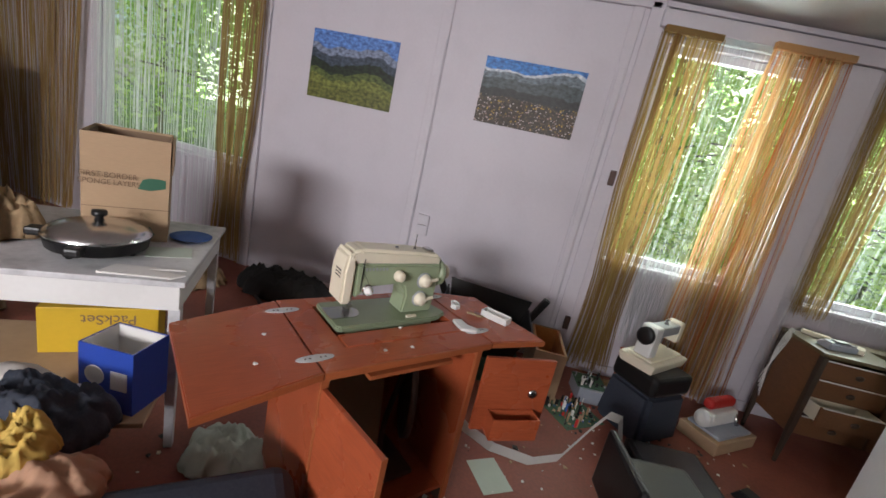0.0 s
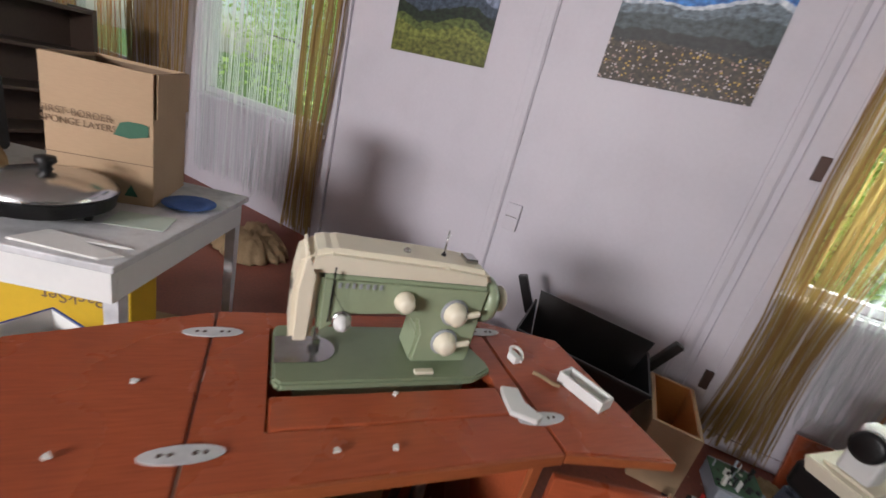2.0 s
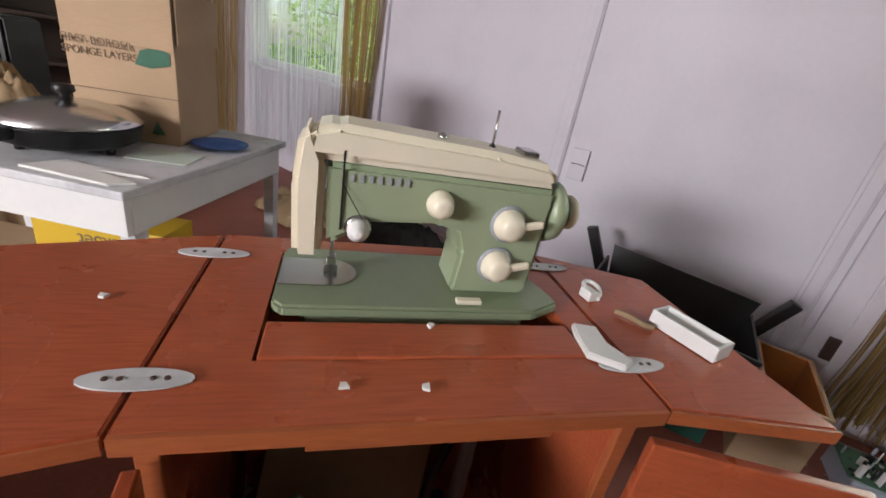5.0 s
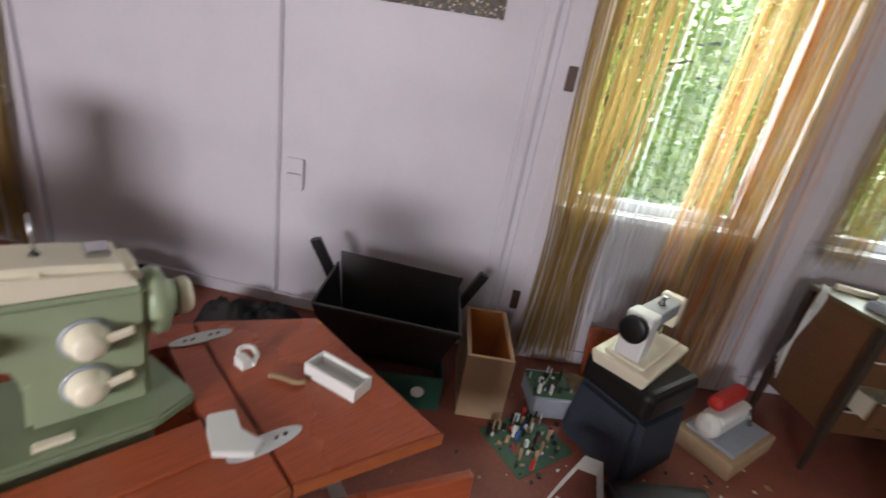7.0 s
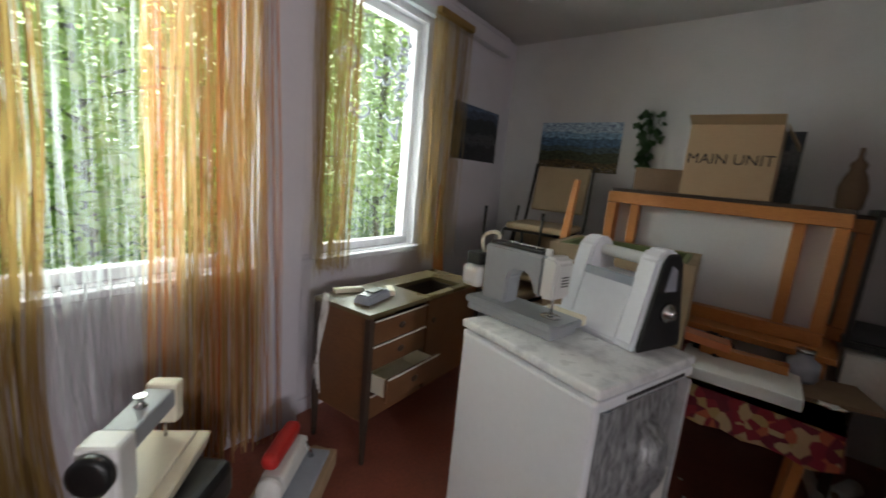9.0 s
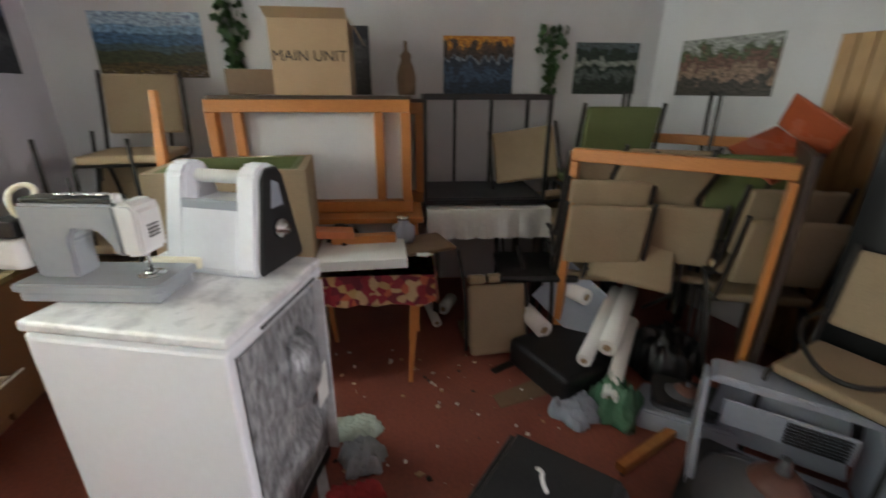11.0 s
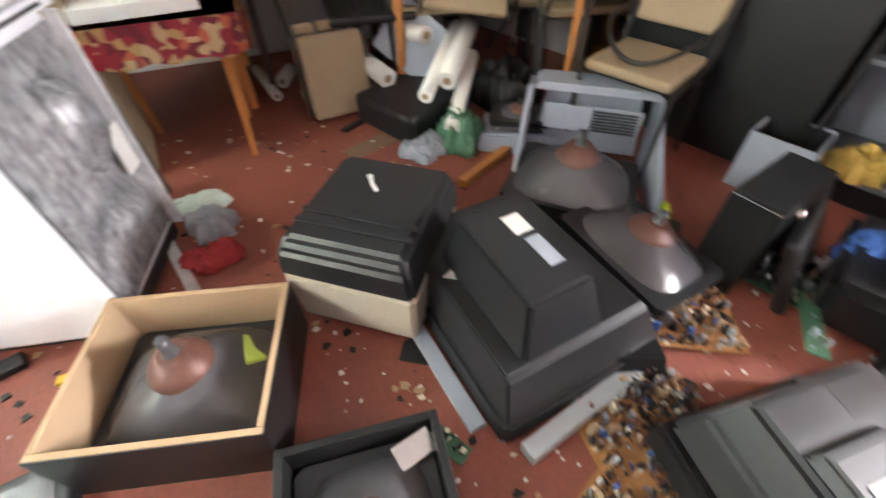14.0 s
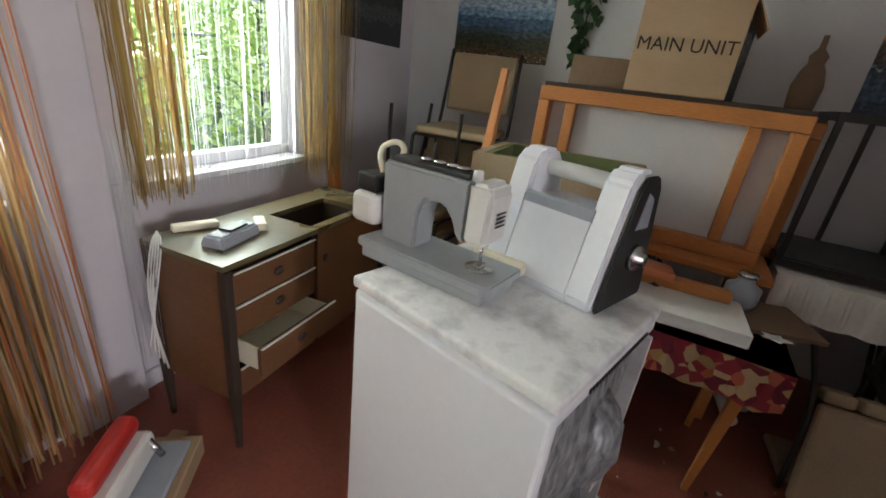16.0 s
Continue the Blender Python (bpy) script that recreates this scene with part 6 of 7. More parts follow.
def big_frame():
    t = thing("upended_table", pose(4.02, 2.24, 0, 0, 0, 52) @ Matrix.Diagonal((1, 1, 1.09, 1)), "large orange framed table standing on its side", "table")
    # x runs away from the leg along the rail
    part("leg", box(0.0, 0.03, -0.02, 0.08, 0.0, 1.0, 0.006), OAK, t, "broad orange leg")
    part("rail", box(0.0, 0.9, -0.02, 0.03, 1.001, 1.06, 0.006), OAK, t)
    part("far_rail", box(-0.02, 0.8, -0.72, -0.68, 1.04, 1.09, 0.006), OAK, t)
    part("tabletop", box(-0.04, -0.012, -0.75, 0.09, 0.0, 1.1, 0.004), DARKWOOD, t, "dark tabletop on edge")
    part("far_leg", box(0.86, 0.9, -0.02, 0.03, 0.0, 1.0, 0.006), OAK, t)


big_frame()
rd = thing("red_chair", pose(4.5, 1.98, 1.02, 25, 30, 200) @ Matrix.Diagonal((0.7, 0.7, 0.7, 1)), "reddish brown wooden chair thrown on the pile", "chair")
part("seat", box(-0.2, 0.2, -0.2, 0.2, 0.2, 0.225, 0.01), MAHOG, rd)
part("backrest", box(-0.2, 0.2, 0.19, 0.21, 0.23, 0.5, 0.01), MAHOG, rd)
for x in (-0.18, 0.16):
    for y in (-0.18, 0.16):
        part("leg", rod((x + 0.01, y + 0.01, -0.15), (x + 0.01, y + 0.01, 0.2), 0.013), DARKWOOD, rd)
ch = thing("black_chair", pose(4.75, 3.05, 0, 0, 0, 265), "black steel chair with a dark seat", "chair")
part("seat", box(-0.22, 0.22, -0.2, 0.2, 0.42, 0.46, 0.015), BLACK, ch)
for x in (-0.2, 0.2):
    part("side_frame", bent([(x, -0.19, 0), (x, -0.18, 0.42), (x, 0.18, 0.43), (x, 0.22, 0.78)], 0.011), BLACK, ch)
    part("rear_leg", rod((x, 0.15, 0.42), (x, 0.22, 0), 0.011), BLACK, ch)


# ---- wardrobe, glass cabinet, boards ----
def wardrobe():
    w = thing("wardrobe", SOUTH, "tall black two-door wardrobe against the wall", "wardrobe")
    ward = mat("black_lacquer", (0.004, 0.004, 0.0045), 0.45, grain=0.2, stain=0.3, dark=(0.009, 0.009, 0.009), bump=0.05)
    part("carcass", box(1.5, 2.36, -0.49, -0.03, 0.0, 2.05, 0.004), ward, w)
    for a, b, h in ((1.505, 1.925, 1.88), (1.935, 2.355, 1.98)):
        d = part("door", box(a, b, -0.51, -0.492, 0.06, 2.04, 0.003), ward, w)
        if h > 1.9:
            continue
        k = part("lock", box(h - 0.01, h + 0.01, -0.516, -0.511, 1.06, 1.1, 0.002), CHROME, d, "small silver lock")
        part("key", box(h - 0.004, h + 0.03, -0.53, -0.517, 1.075, 1.083, 0.002), CHROME, d)


wardrobe()


def glass_cabinet():
    w = thing("open_cabinet", SOUTH, "open dark grey cabinet with clothes heaped on its shelves", "cabinet")
    for x in (2.385, 3.105):
        part("side", box(x, x + 0.02, -0.5, -0.03, 0.0, 2.0, 0.002), BLACK, w)
    part("back", box(2.406, 3.104, -0.05, -0.035, 0.0, 2.0), GREYP, w)
    part("top", box(2.385, 3.125, -0.5, -0.03, 2.001, 2.02), BLACK, w)
    for z in (0.09, 0.52, 0.76, 1.0, 1.5):
        part("shelf", box(2.406, 3.104, -0.48, -0.051, z, z + 0.018, 0.002), SHELF, w)
    part("plinth", box(2.406, 3.104, -0.48, -0.46, 0.0, 0.089), BLACK, w)
    p = part("glass_door", box(0, 0.36, -0.004, 0.0, 0.1, 1.98), GLASS, w, "open glass door", SOUTH.inverted() @ SOUTH @ pose(3.125, -0.5, 0, 0, 0, -75))
    part("lock", box(2.4, 2.41, -0.51, -0.501, 1.0, 1.05), CHROME, w)


glass_cabinet()


def garment(s, d, z, sx, sy, sz, seed, material, label):
    return solo("clothes", heap(sx, sy, sz, seed), material, SOUTH @ pose(s, d, z), label, "clothes")


garment(2.62, -0.3, 1.019, 0.3, 0.26, 0.14, 41, BLUEC, "blue clothes on the upper shelf")
garment(2.87, -0.3, 1.019, 0.4, 0.32, 0.24, 42, RCLOTH, "dark red clothes heaped on the upper shelf")
garment(2.56, -0.34, 0.539, 0.24, 0.24, 0.14, 43, WCLOTH, "white garment on the middle shelf")
garment(2.74, -0.36, 0.539, 0.26, 0.24, 0.17, 44, mat("coral_cloth", (0.55, 0.08, 0.07), 0.8, bump=0.3), "coral red shirt on the middle shelf")
garment(2.95, -0.34, 0.539, 0.26, 0.26, 0.17, 45, WCLOTH, "white garment hanging off the shelf")
garment(2.58, -0.42, 0.109, 0.3, 0.26, 0.14, 46, YCLOTH, "pale yellow garment on the bottom shelf")
garment(2.82, -0.46, 0.109, 0.34, 0.3, 0.2, 47, WCLOTH, "white garment spilling from the bottom shelf")
garment(3.0, -0.4, 0.109, 0.2, 0.24, 0.16, 48, BLUEC, "blue garment on the bottom shelf")
solo("hanging_cloth", box(2.87, 3.02, -0.497, -0.485, 0.3, 0.6, 0.005), WCLOTH, SOUTH, "white cloth hanging from the shelf", "clothes")
solo("wooden_door_leaf", box(3.17, 3.95, -0.06, -0.015, 0.0, 2.0, 0.006), OAK, SOUTH, "orange varnished door leaf leaning on the wall", "door")
bd = thing("pine_screen", SOUTH, "striped pine boarding on the wall", "panel")
for k in range(6):
    part("plank", box(1.06 + 0.07 * k, 1.125 + 0.07 * k, -0.03, -0.003, 0.0, 1.68, 0.003), PINE, bd)


# ---- broken television sets and litter on the floor ----
def funnel(w, h, depth, n=36):
    """The glass funnel of a picture tube, face down."""
    bm = bmesh.new()
    rings = []
    for f, k, p in ((0.0, 0.97, 6), (0.05, 1.0, 6), (0.14, 0.98, 5), (0.3, 0.84, 3.4), (0.48, 0.58, 2.6), (0.62, 0.33, 2.1), (0.72, 0.17, 2), (0.78, 0.1, 2), (0.9, 0.07, 2), (1.0, 0.065, 2)):
        ring_ = []
        mix = min(1, max(0, (f - 0.3) / 0.4))
        for i in range(n):
            a = 6.28319 * i / n
            c, s = math.cos(a), math.sin(a)
            r = (abs(c) ** p + abs(s) ** p) ** (-1 / p)
            hw, hh = w / 2, h / 2 + (w / 2 - h / 2) * mix
            ring_.append(bm.verts.new((hw * k * r * c, hh * k * r * s, depth * f)))
        rings.append(ring_)
    for a, b in zip(rings, rings[1:]):
        for i in range(n):
            bm.faces.new((a[i], a[(i + 1) % n], b[(i + 1) % n], b[i])).smooth = True
    bm.faces.new(rings[0][::-1])
    bm.faces.new(rings[-1])
    return bm


def picture_tube(m, w, h, depth, label, neck=True):
    t = thing("picture_tube", m, label, "picture tube")
    g = part("glass_funnel", funnel(w, h, depth), TUBEG, t, "dark coated glass funnel")
    part("deflection_coil", lathe([(0.105 * w * 2, 0.52 * depth), (0.08 * w * 2, 0.66 * depth), (0.045 * w * 2, 0.8 * depth), (0.04 * w * 2, 0.8 * depth)], n=24), COPPER, t, "brownish copper coil")
    part("rim_band", slab([(x * 1.012, y * 1.012) for x, y in ((-w / 2 + 0.02, -h / 2), (w / 2 - 0.02, -h / 2), (w / 2, -h / 2 + 0.02), (w / 2, h / 2 - 0.02), (w / 2 - 0.02, h / 2), (-w / 2 + 0.02, h / 2), (-w / 2, h / 2 - 0.02), (-w / 2, -h / 2 + 0.02))], 0.03, 0.055), CHAR, t)
    return t


def set_pyramid():
    t = thing("television", pose(3.0, 3.08, 0.0, 0, 0, 7), "charcoal television lying on its screen with a stepped back", "television")
    part("bezel", loft([(-0.34, 0.34, -0.27, 0.27, 0.0), (-0.34, 0.34, -0.27, 0.27, 0.1)], bevel=0.012), CHAR, t)
    part("back_cover", loft([(-0.33, 0.33, -0.26, 0.26, 0.102), (-0.29, 0.29, -0.2, 0.25, 0.24), (-0.28, 0.28, -0.19, 0.245, 0.25)], bevel=0.012), CHAR, t)
    top = part("rear_box", loft([(-0.28, 0.12, -0.05, 0.2, 0.252), (-0.24, 0.08, 0.0, 0.18, 0.43)], bevel=0.012), CHAR, t)
    part("rating_label", box(-0.17, -0.07, 0.03, 0.07, 0.431, 0.433), GREYP, top, "grey printed label")
    part("rating_label", box(-0.05, 0.02, 0.03, 0.08, 0.431, 0.433), PAPER, top, "pale printed label")
    part("warning_mark", slab([(0.03, 0.2), (0.07, 0.19), (0.055, 0.23)], 0.251, 0.2525), PAPER, t)
    for x in (-0.05, 0.02, 0.09):
        for k in range(7):
            part("vent_slot", box(-0.22 + 0.012 * k + (x + 0.05) * 1.6, -0.214 + 0.012 * k + (x + 0.05) * 1.6, 0.22, 0.242, 0.2505, 0.2515), BLACK, t)
    part("socket_panel", box(0.1, 0.16, 0.215, 0.24, 0.2505, 0.253, 0.001), BLACK, t)
    part("socket_panel", box(-0.27, -0.22, 0.16, 0.19, 0.2505, 0.253, 0.001), BLACK, t)
    for y in (-0.12, 0.0, 0.12):
        part("screw_hole", lathe([(0.008, 0.2505), (0.008, 0.2515), (0.0, 0.2515)], n=10), BLACK, t, m=pose(0.25, y, 0))
    part("screw_hole", lathe([(0.008, 0.2505), (0.008, 0.2515), (0.0, 0.2515)], n=10), BLACK, t, m=pose(0.2, 0.16, 0))


set_pyramid()


def set_labelled():
    t = thing("television", pose(2.27, 2.74, 0.0, 5, -5, -4) @ Matrix.Diagonal((0.92, 0.95, 0.95, 1)), "charcoal television back with vents and a white label", "television")
    part("bezel", loft([(-0.25, 0.25, -0.27, 0.27, 0.0), (-0.25, 0.25, -0.27, 0.27, 0.09)], bevel=0.015), BLACK, t)
    part("back_cover", loft([(-0.24, 0.24, -0.25, 0.25, 0.092), (-0.22, 0.22, -0.23, 0.22, 0.2), (-0.2, 0.2, -0.2, 0.18, 0.3)], bevel=0.014), CHAR, t)
    bx = part("rear_box", loft([(-0.17, 0.08, -0.06, 0.17, 0.301), (-0.15, 0.06, -0.03, 0.15, 0.335)], bevel=0.008), CHAR, t)
    part("white_label", slab([(-0.09, -0.01), (-0.02, -0.01), (-0.005, 0.005), (-0.005, 0.12), (-0.075, 0.135), (-0.09, 0.12)], 0.336, 0.338), PAPER, bx, "white paper label")
    for k in range(12):
        for j in range(2):
            part("vent_slot", box(0.1 + 0.007 * k, 0.103 + 0.007 * k, -0.17 + 0.19 * j, -0.02 + 0.19 * j, 0.3005, 0.302), BLACK, t)
    part("grip_hole", box(0.185, 0.21, -0.06, 0.02, 0.262, 0.285, 0.004), BLACK, t)


set_labelled()
fr = thing("plastic_surround", pose(2.12, 2.36, 0.0, 0, 0, 14), "black plastic television front frame on the floor", "television part")
for lim in ((-0.26, 0.26, -0.36, -0.3), (-0.26, 0.26, 0.3, 0.36), (-0.26, -0.2, -0.299, 0.299), (0.2, 0.26, -0.299, 0.299)):
    part("frame_bar", box(*lim, 0, 0.09, 0.012), BLACK, fr)


def set_beige():
    t = thing("monitor", pose(3.27, 3.44, 0.0, 0, 0, -38), "old beige set with a black ribbed top standing on the floor", "television")
    part("lower_case", loft([(-0.2, 0.22, -0.19, 0.19, 0.03), (-0.22, 0.23, -0.2, 0.2, 0.24)], bevel=0.012), BEIGEP, t, "beige lower case")
    part("upper_case", loft([(-0.225, 0.235, -0.205, 0.205, 0.242), (-0.22, 0.23, -0.19, 0.19, 0.34), (-0.19, 0.21, -0.17, 0.17, 0.375)], bevel=0.015), CHAR, t, "black top cover")
    for x in (-0.13, -0.085):
        part("trim_strip", box(x, x + 0.02, -0.172, 0.172, 0.3755, 0.381, 0.003), CHAR, t, "shiny raised strip")
    part("foot_rail", box(-0.18, 0.2, -0.18, 0.18, 0.0, 0.029, 0.004), BLACK, t)
    part("side_recess", box(-0.12, 0.15, 0.2, 0.215, 0.08, 0.2, 0.004), CREAM, t)
    part("front_recess", box(-0.1, 0.05, -0.212, -0.2, 0.06, 0.1, 0.003), CHAR, t)
    part("clip", bent([(0.05, 0.0, 0.377), (0.06, 0.02, 0.4), (0.09, 0.03, 0.4), (0.11, 0.05, 0.378)], 0.006), WPLAST, t)


set_beige()


def tube_in_box():
    m = pose(3.06, 4.01, 0.0, 0, 0, 75)
    b = thing("wooden_case", m, "open wooden television case with its tube inside", "television")
    panels(b, 0.49, 0.43, 0.22, 0.016, CARD, "pale chipboard side")
    part("side_veneer", box(-0.245, 0.245, 0.2155, 0.2185, 0.0, 0.219), BLACK, b)
    part("side_veneer", box(-0.2485, -0.2455, -0.215, 0.215, 0.0, 0.219), BLACK, b)
    t = picture_tube(m @ pose(0, 0, 0.02), 0.44, 0.38, 0.28, "grey picture tube lying face down in a wooden case")
    solo("green_clip", slab([(-0.012, -0.06), (0.0, -0.07), (0.02, 0.0), (0.03, 0.05), (-0.02, 0.05), (-0.008, 0.0)], 0, 0.012, 0.002), mat("lime_plastic", (0.35, 0.45, 0.08), 0.4), m @ pose(-0.16, -0.03, 0.165, 12, -22, 30), "lime green plastic clip lying on the tube", "clip")


tube_in_box()


def open_set():
    m = pose(2.545, 3.665, 0.0, 0, 0, -7)
    b = thing("open_television", m, "gutted black television with a broken brown tube", "television")
    panels(b, 0.42, 0.38, 0.15, 0.02, BLACK)
    t = picture_tube(m @ pose(0, 0, 0.022), 0.36, 0.32, 0.2, "picture tube with a hole in its brown coil")
    solo("metal_plate", box(-0.03, 0.03, -0.05, 0.05, 0, 0.01, 0.003), CHROME, m @ pose(0.15, -0.12, 0.1, 0, -20, 20), "bent steel bracket in the open set", "bracket")
    solo("white_label_strip", box(-0.06, 0.06, -0.012, 0.012, 0, 0.004), PAPER, m @ pose(-0.12, 0.1, 0.12, -10, 10, 60), "white paper strip on the tube", "label")


open_set()


def grey_shell():
    s = thing("monitor_shell", pose(3.52, 2.47, 0.0, 0, 0, -127), "light grey monitor housing lying open on its side", "monitor part")
    # open towards the near side, narrowing backwards and upwards
    part("back_wall", loft([(-0.24, 0.24, 0.2, 0.225, 0.04), (-0.2, 0.2, 0.26, 0.285, 0.32)], bevel=0.006), GREYP, s)
    for d in (-1, 1):
        part("side_wall", slab([(-0.3, 0.02), (0.22, 0.04), (0.28, 0.32), (0.16, 0.35), (-0.3, 0.14)], -0.01, 0.01, 0.004, m=pose(d * 0.27, 0, 0, 90, d * 8, 90)), GREYP, s)
    part("top_wall", loft([(-0.26, 0.26, 0.14, 0.3, 0.336), (-0.24, 0.24, 0.16, 0.3, 0.36)], bevel=0.006), GREYP, s)
    part("floor_wall", box(-0.25, 0.25, -0.1, 0.199, 0.0, 0.018, 0.004), GREYP, s)
    part("inner_rib", box(-0.2, 0.2, 0.1, 0.112, 0.19, 0.3, 0.003), GREYP, s)
    for k in range(7):
        part("vent_bar", box(0.0, 0.18, 0.09, 0.099, 0.2 + 0.014 * k, 0.206 + 0.014 * k), CHAR, s)
    part("rear_hood", loft([(-0.2, 0.2, 0.3, 0.52, 0.0), (-0.17, 0.17, 0.3, 0.46, 0.3)], bevel=0.02), GREYP, s, "grey rear hood")
    return s


grey_shell()
bz = thing("plastic_surround", pose(3.38, 2.63, 0.0, 0, 0, 45), "black plastic tray with a picture tube lying in it", "television part")
part("tray", loft([(-0.23, 0.23, -0.2, 0.2, 0.0), (-0.26, 0.26, -0.23, 0.23, 0.1)], bevel=0.015), BLACK, bz)
picture_tube(pose(3.38, 2.63, 0.102, 0, 0, 45), 0.46, 0.4, 0.26, "dark grey picture tube with a brown copper cone")
st = thing("tube_sticker", pose(3.24, 2.62, 0.165, 0, -14, -30), "white and blue sticker on the tube", "sticker")
part("paper", box(-0.05, 0.05, -0.03, 0.03, 0, 0.002), PAPER, st)
part("blue_field", box(0.0, 0.045, -0.024, 0.024, 0.002, 0.0035), BLUEC, st)
solo("red_rubber_disc", lathe([(0.035, 0), (0.036, 0.008), (0.0, 0.012)], n=18), RED, pose(3.31, 2.51, 0.185, 12, -14, 0), "round red rubber cap on the tube", "cap")
picture_tube(pose(3.0, 2.62, 0.09, 8, -6, 10), 0.44, 0.36, 0.2, "black picture tube with a reddish cone")
for x, y, a, k in ((2.95, 2.68, 10, 0.34), (2.8, 2.86, -20, 0.3), (3.08, 2.5, 40, 0.26)):
    solo("black_shell", loft([(-k / 2, k / 2, -0.14, 0.14, 0), (-k * 0.45, k * 0.4, -0.1, 0.12, 0.1)], bevel=0.01), BLACK, pose(x, y, 0.0, 4, 5, a), "broken piece of a black television housing", "television part", "pieces of television housing")


def tower():
    t = thing("loudspeaker", pose(2.9, 2.23, 0.0, 0, 0, 14) @ Matrix.Diagonal((0.95, 0.9, 0.86, 1)), "narrow black loudspeaker box standing on the floor", "loudspeaker")
    part("cabinet", box(-0.08, 0.08, -0.2, 0.2, 0, 0.42, 0.006), BLACK, t)
    part("top_panel", box(-0.075, 0.075, -0.19, 0.19, 0.4205, 0.424), CHAR, t)
    part("dial", lathe([(0.025, 0), (0.02, 0.02), (0, 0.022)], n=14), CHROME, t, m=pose(-0.08, 0.05, 0.36, 0, -90))


tower()


def tan_speaker():
    t = thing("loudspeaker", pose(1.78, 2.56, 0.0, 0, 0, 20), "black loudspeaker with a tan front cloth on the floor", "loudspeaker")
    part("cabinet", box(-0.1, 0.1, -0.13, 0.13, 0, 0.2, 0.006), MATTE_SACK, t)
    f = part("front_cloth", box(0.1005, 0.106, -0.115, 0.115, 0.015, 0.185, 0.002), TAN, t)
    part("frame_strip", box(0.1005, 0.11, -0.13, -0.116, 0, 0.2), CARD, t)
    part("frame_strip", box(0.1005, 0.11, 0.116, 0.13, 0, 0.2), CARD, t)
    part("badge", box(0.1065, 0.108, 0.06, 0.09, 0.13, 0.16), CREAM, f)


tan_speaker()
bs = thing("loudspeaker", pose(1.5, 2.72, 0.0, 0, 0, 8), "large black loudspeaker with ribbed sides", "loudspeaker")
part("cabinet", box(-0.18, 0.18, -0.2, 0.22, 0, 0.36, 0.01), MATTE_SACK, bs)
for k in range(9):
    part("rib", box(0.181, 0.186, -0.18 + 0.04 * k, -0.165 + 0.04 * k, 0.03, 0.33), CHAR, bs)

# boards and small parts
COMP = (PCB, BLACK, CREAM, CHAR, BLUEC, CHROME, CARD, COPPER, GREYM)
junk("circuit_board", pose(2.6, 2.84, 0.01, 3, 0, 40), 0.22, 0.16, 22, 15, COMP, "broken brown circuit board between two sets", 0.05)
junk("circuit_board", pose(2.36, 3.12, 0.006, 0, 0, 24), 0.24, 0.12, 20, 16, COMP, "narrow brown circuit board among loose parts", 0.04)
junk("circuit_board", pose(2.77, 2.6, 0.02, 0, 0, 62), 0.34, 0.24, 30, 5, COMP, "brown television circuit board covered with parts", 0.05)
junk("circuit_board", pose(2.5, 3.0, 0.004, 0, 0, -4), 0.4, 0.22, 34, 6, COMP, "brown circuit board broken off a television", 0.05)
junk("circuit_board", pose(2.78, 2.12, 0.01, 0, 0, 20), 0.24, 0.26, 46, 7, (PCBG, BLACK, CHROME, WPLAST, GREYP, COPPER), "heap of stripped electronic parts", 0.1)
junk("circuit_board", pose(2.62, 2.24, 0.06, 0, 8, -52), 0.42, 0.06, 14, 8, (PCBG, CHROME, GREYP), "long narrow tuner board full of metal parts", 0.05)
junk("circuit_board", pose(2.7, 3.44, 0.004, 0, 0, 30), 0.14, 0.05, 8, 9, (PCBG, BLACK, CREAM), "small green board on the floor", 0.03)


def cassette_radio():
    r = thing("open_radio", pose(2.106, 3.284, 0.0, 0, 0, 25), "opened black radio with white works inside", "radio")
    panels(r, 0.36, 0.24, 0.12, 0.012, BLACK)
    part("circuit_board", box(-0.16, 0.16, -0.1, 0.06, 0.03, 0.034), PCB, r, "brown circuit board")
    rnd = random.Random(77)
    for k in range(26):
        x, y, h = rnd.uniform(-0.15, 0.05), rnd.uniform(-0.09, 0.05), rnd.uniform(0.01, 0.035)
        part("component", box(-0.008, 0.008, -0.006, 0.006, 0, h, 0.001, seg=1), rnd.choice((BLACK, CHROME, COPPER, WPLAST, CHAR)), r, m=pose(x, y, 0.035, 0, 0, rnd.uniform(0, 90)))
    part("tape_deck", box(0.05, 0.155, -0.09, 0.05, 0.036, 0.07, 0.005), GREYM, r, "grey metal tape deck")
    part("speaker_ring", lathe([(0.03, 0), (0.034, 0.008), (0.02, 0.012), (0.006, 0.006)], n=18), BLACK, r, m=pose(-0.11, -0.05, 0.07))
    part("wheel", lathe([(0.04, 0), (0.045, 0.01), (0.02, 0.03), (0, 0.03)], n=18), WPLAST, r, m=pose(0.1, 0.0, 0.071))
    part("bar", box(-0.16, 0.16, 0.065, 0.085, 0.05, 0.09, 0.003), PAPER, r)


cassette_radio()
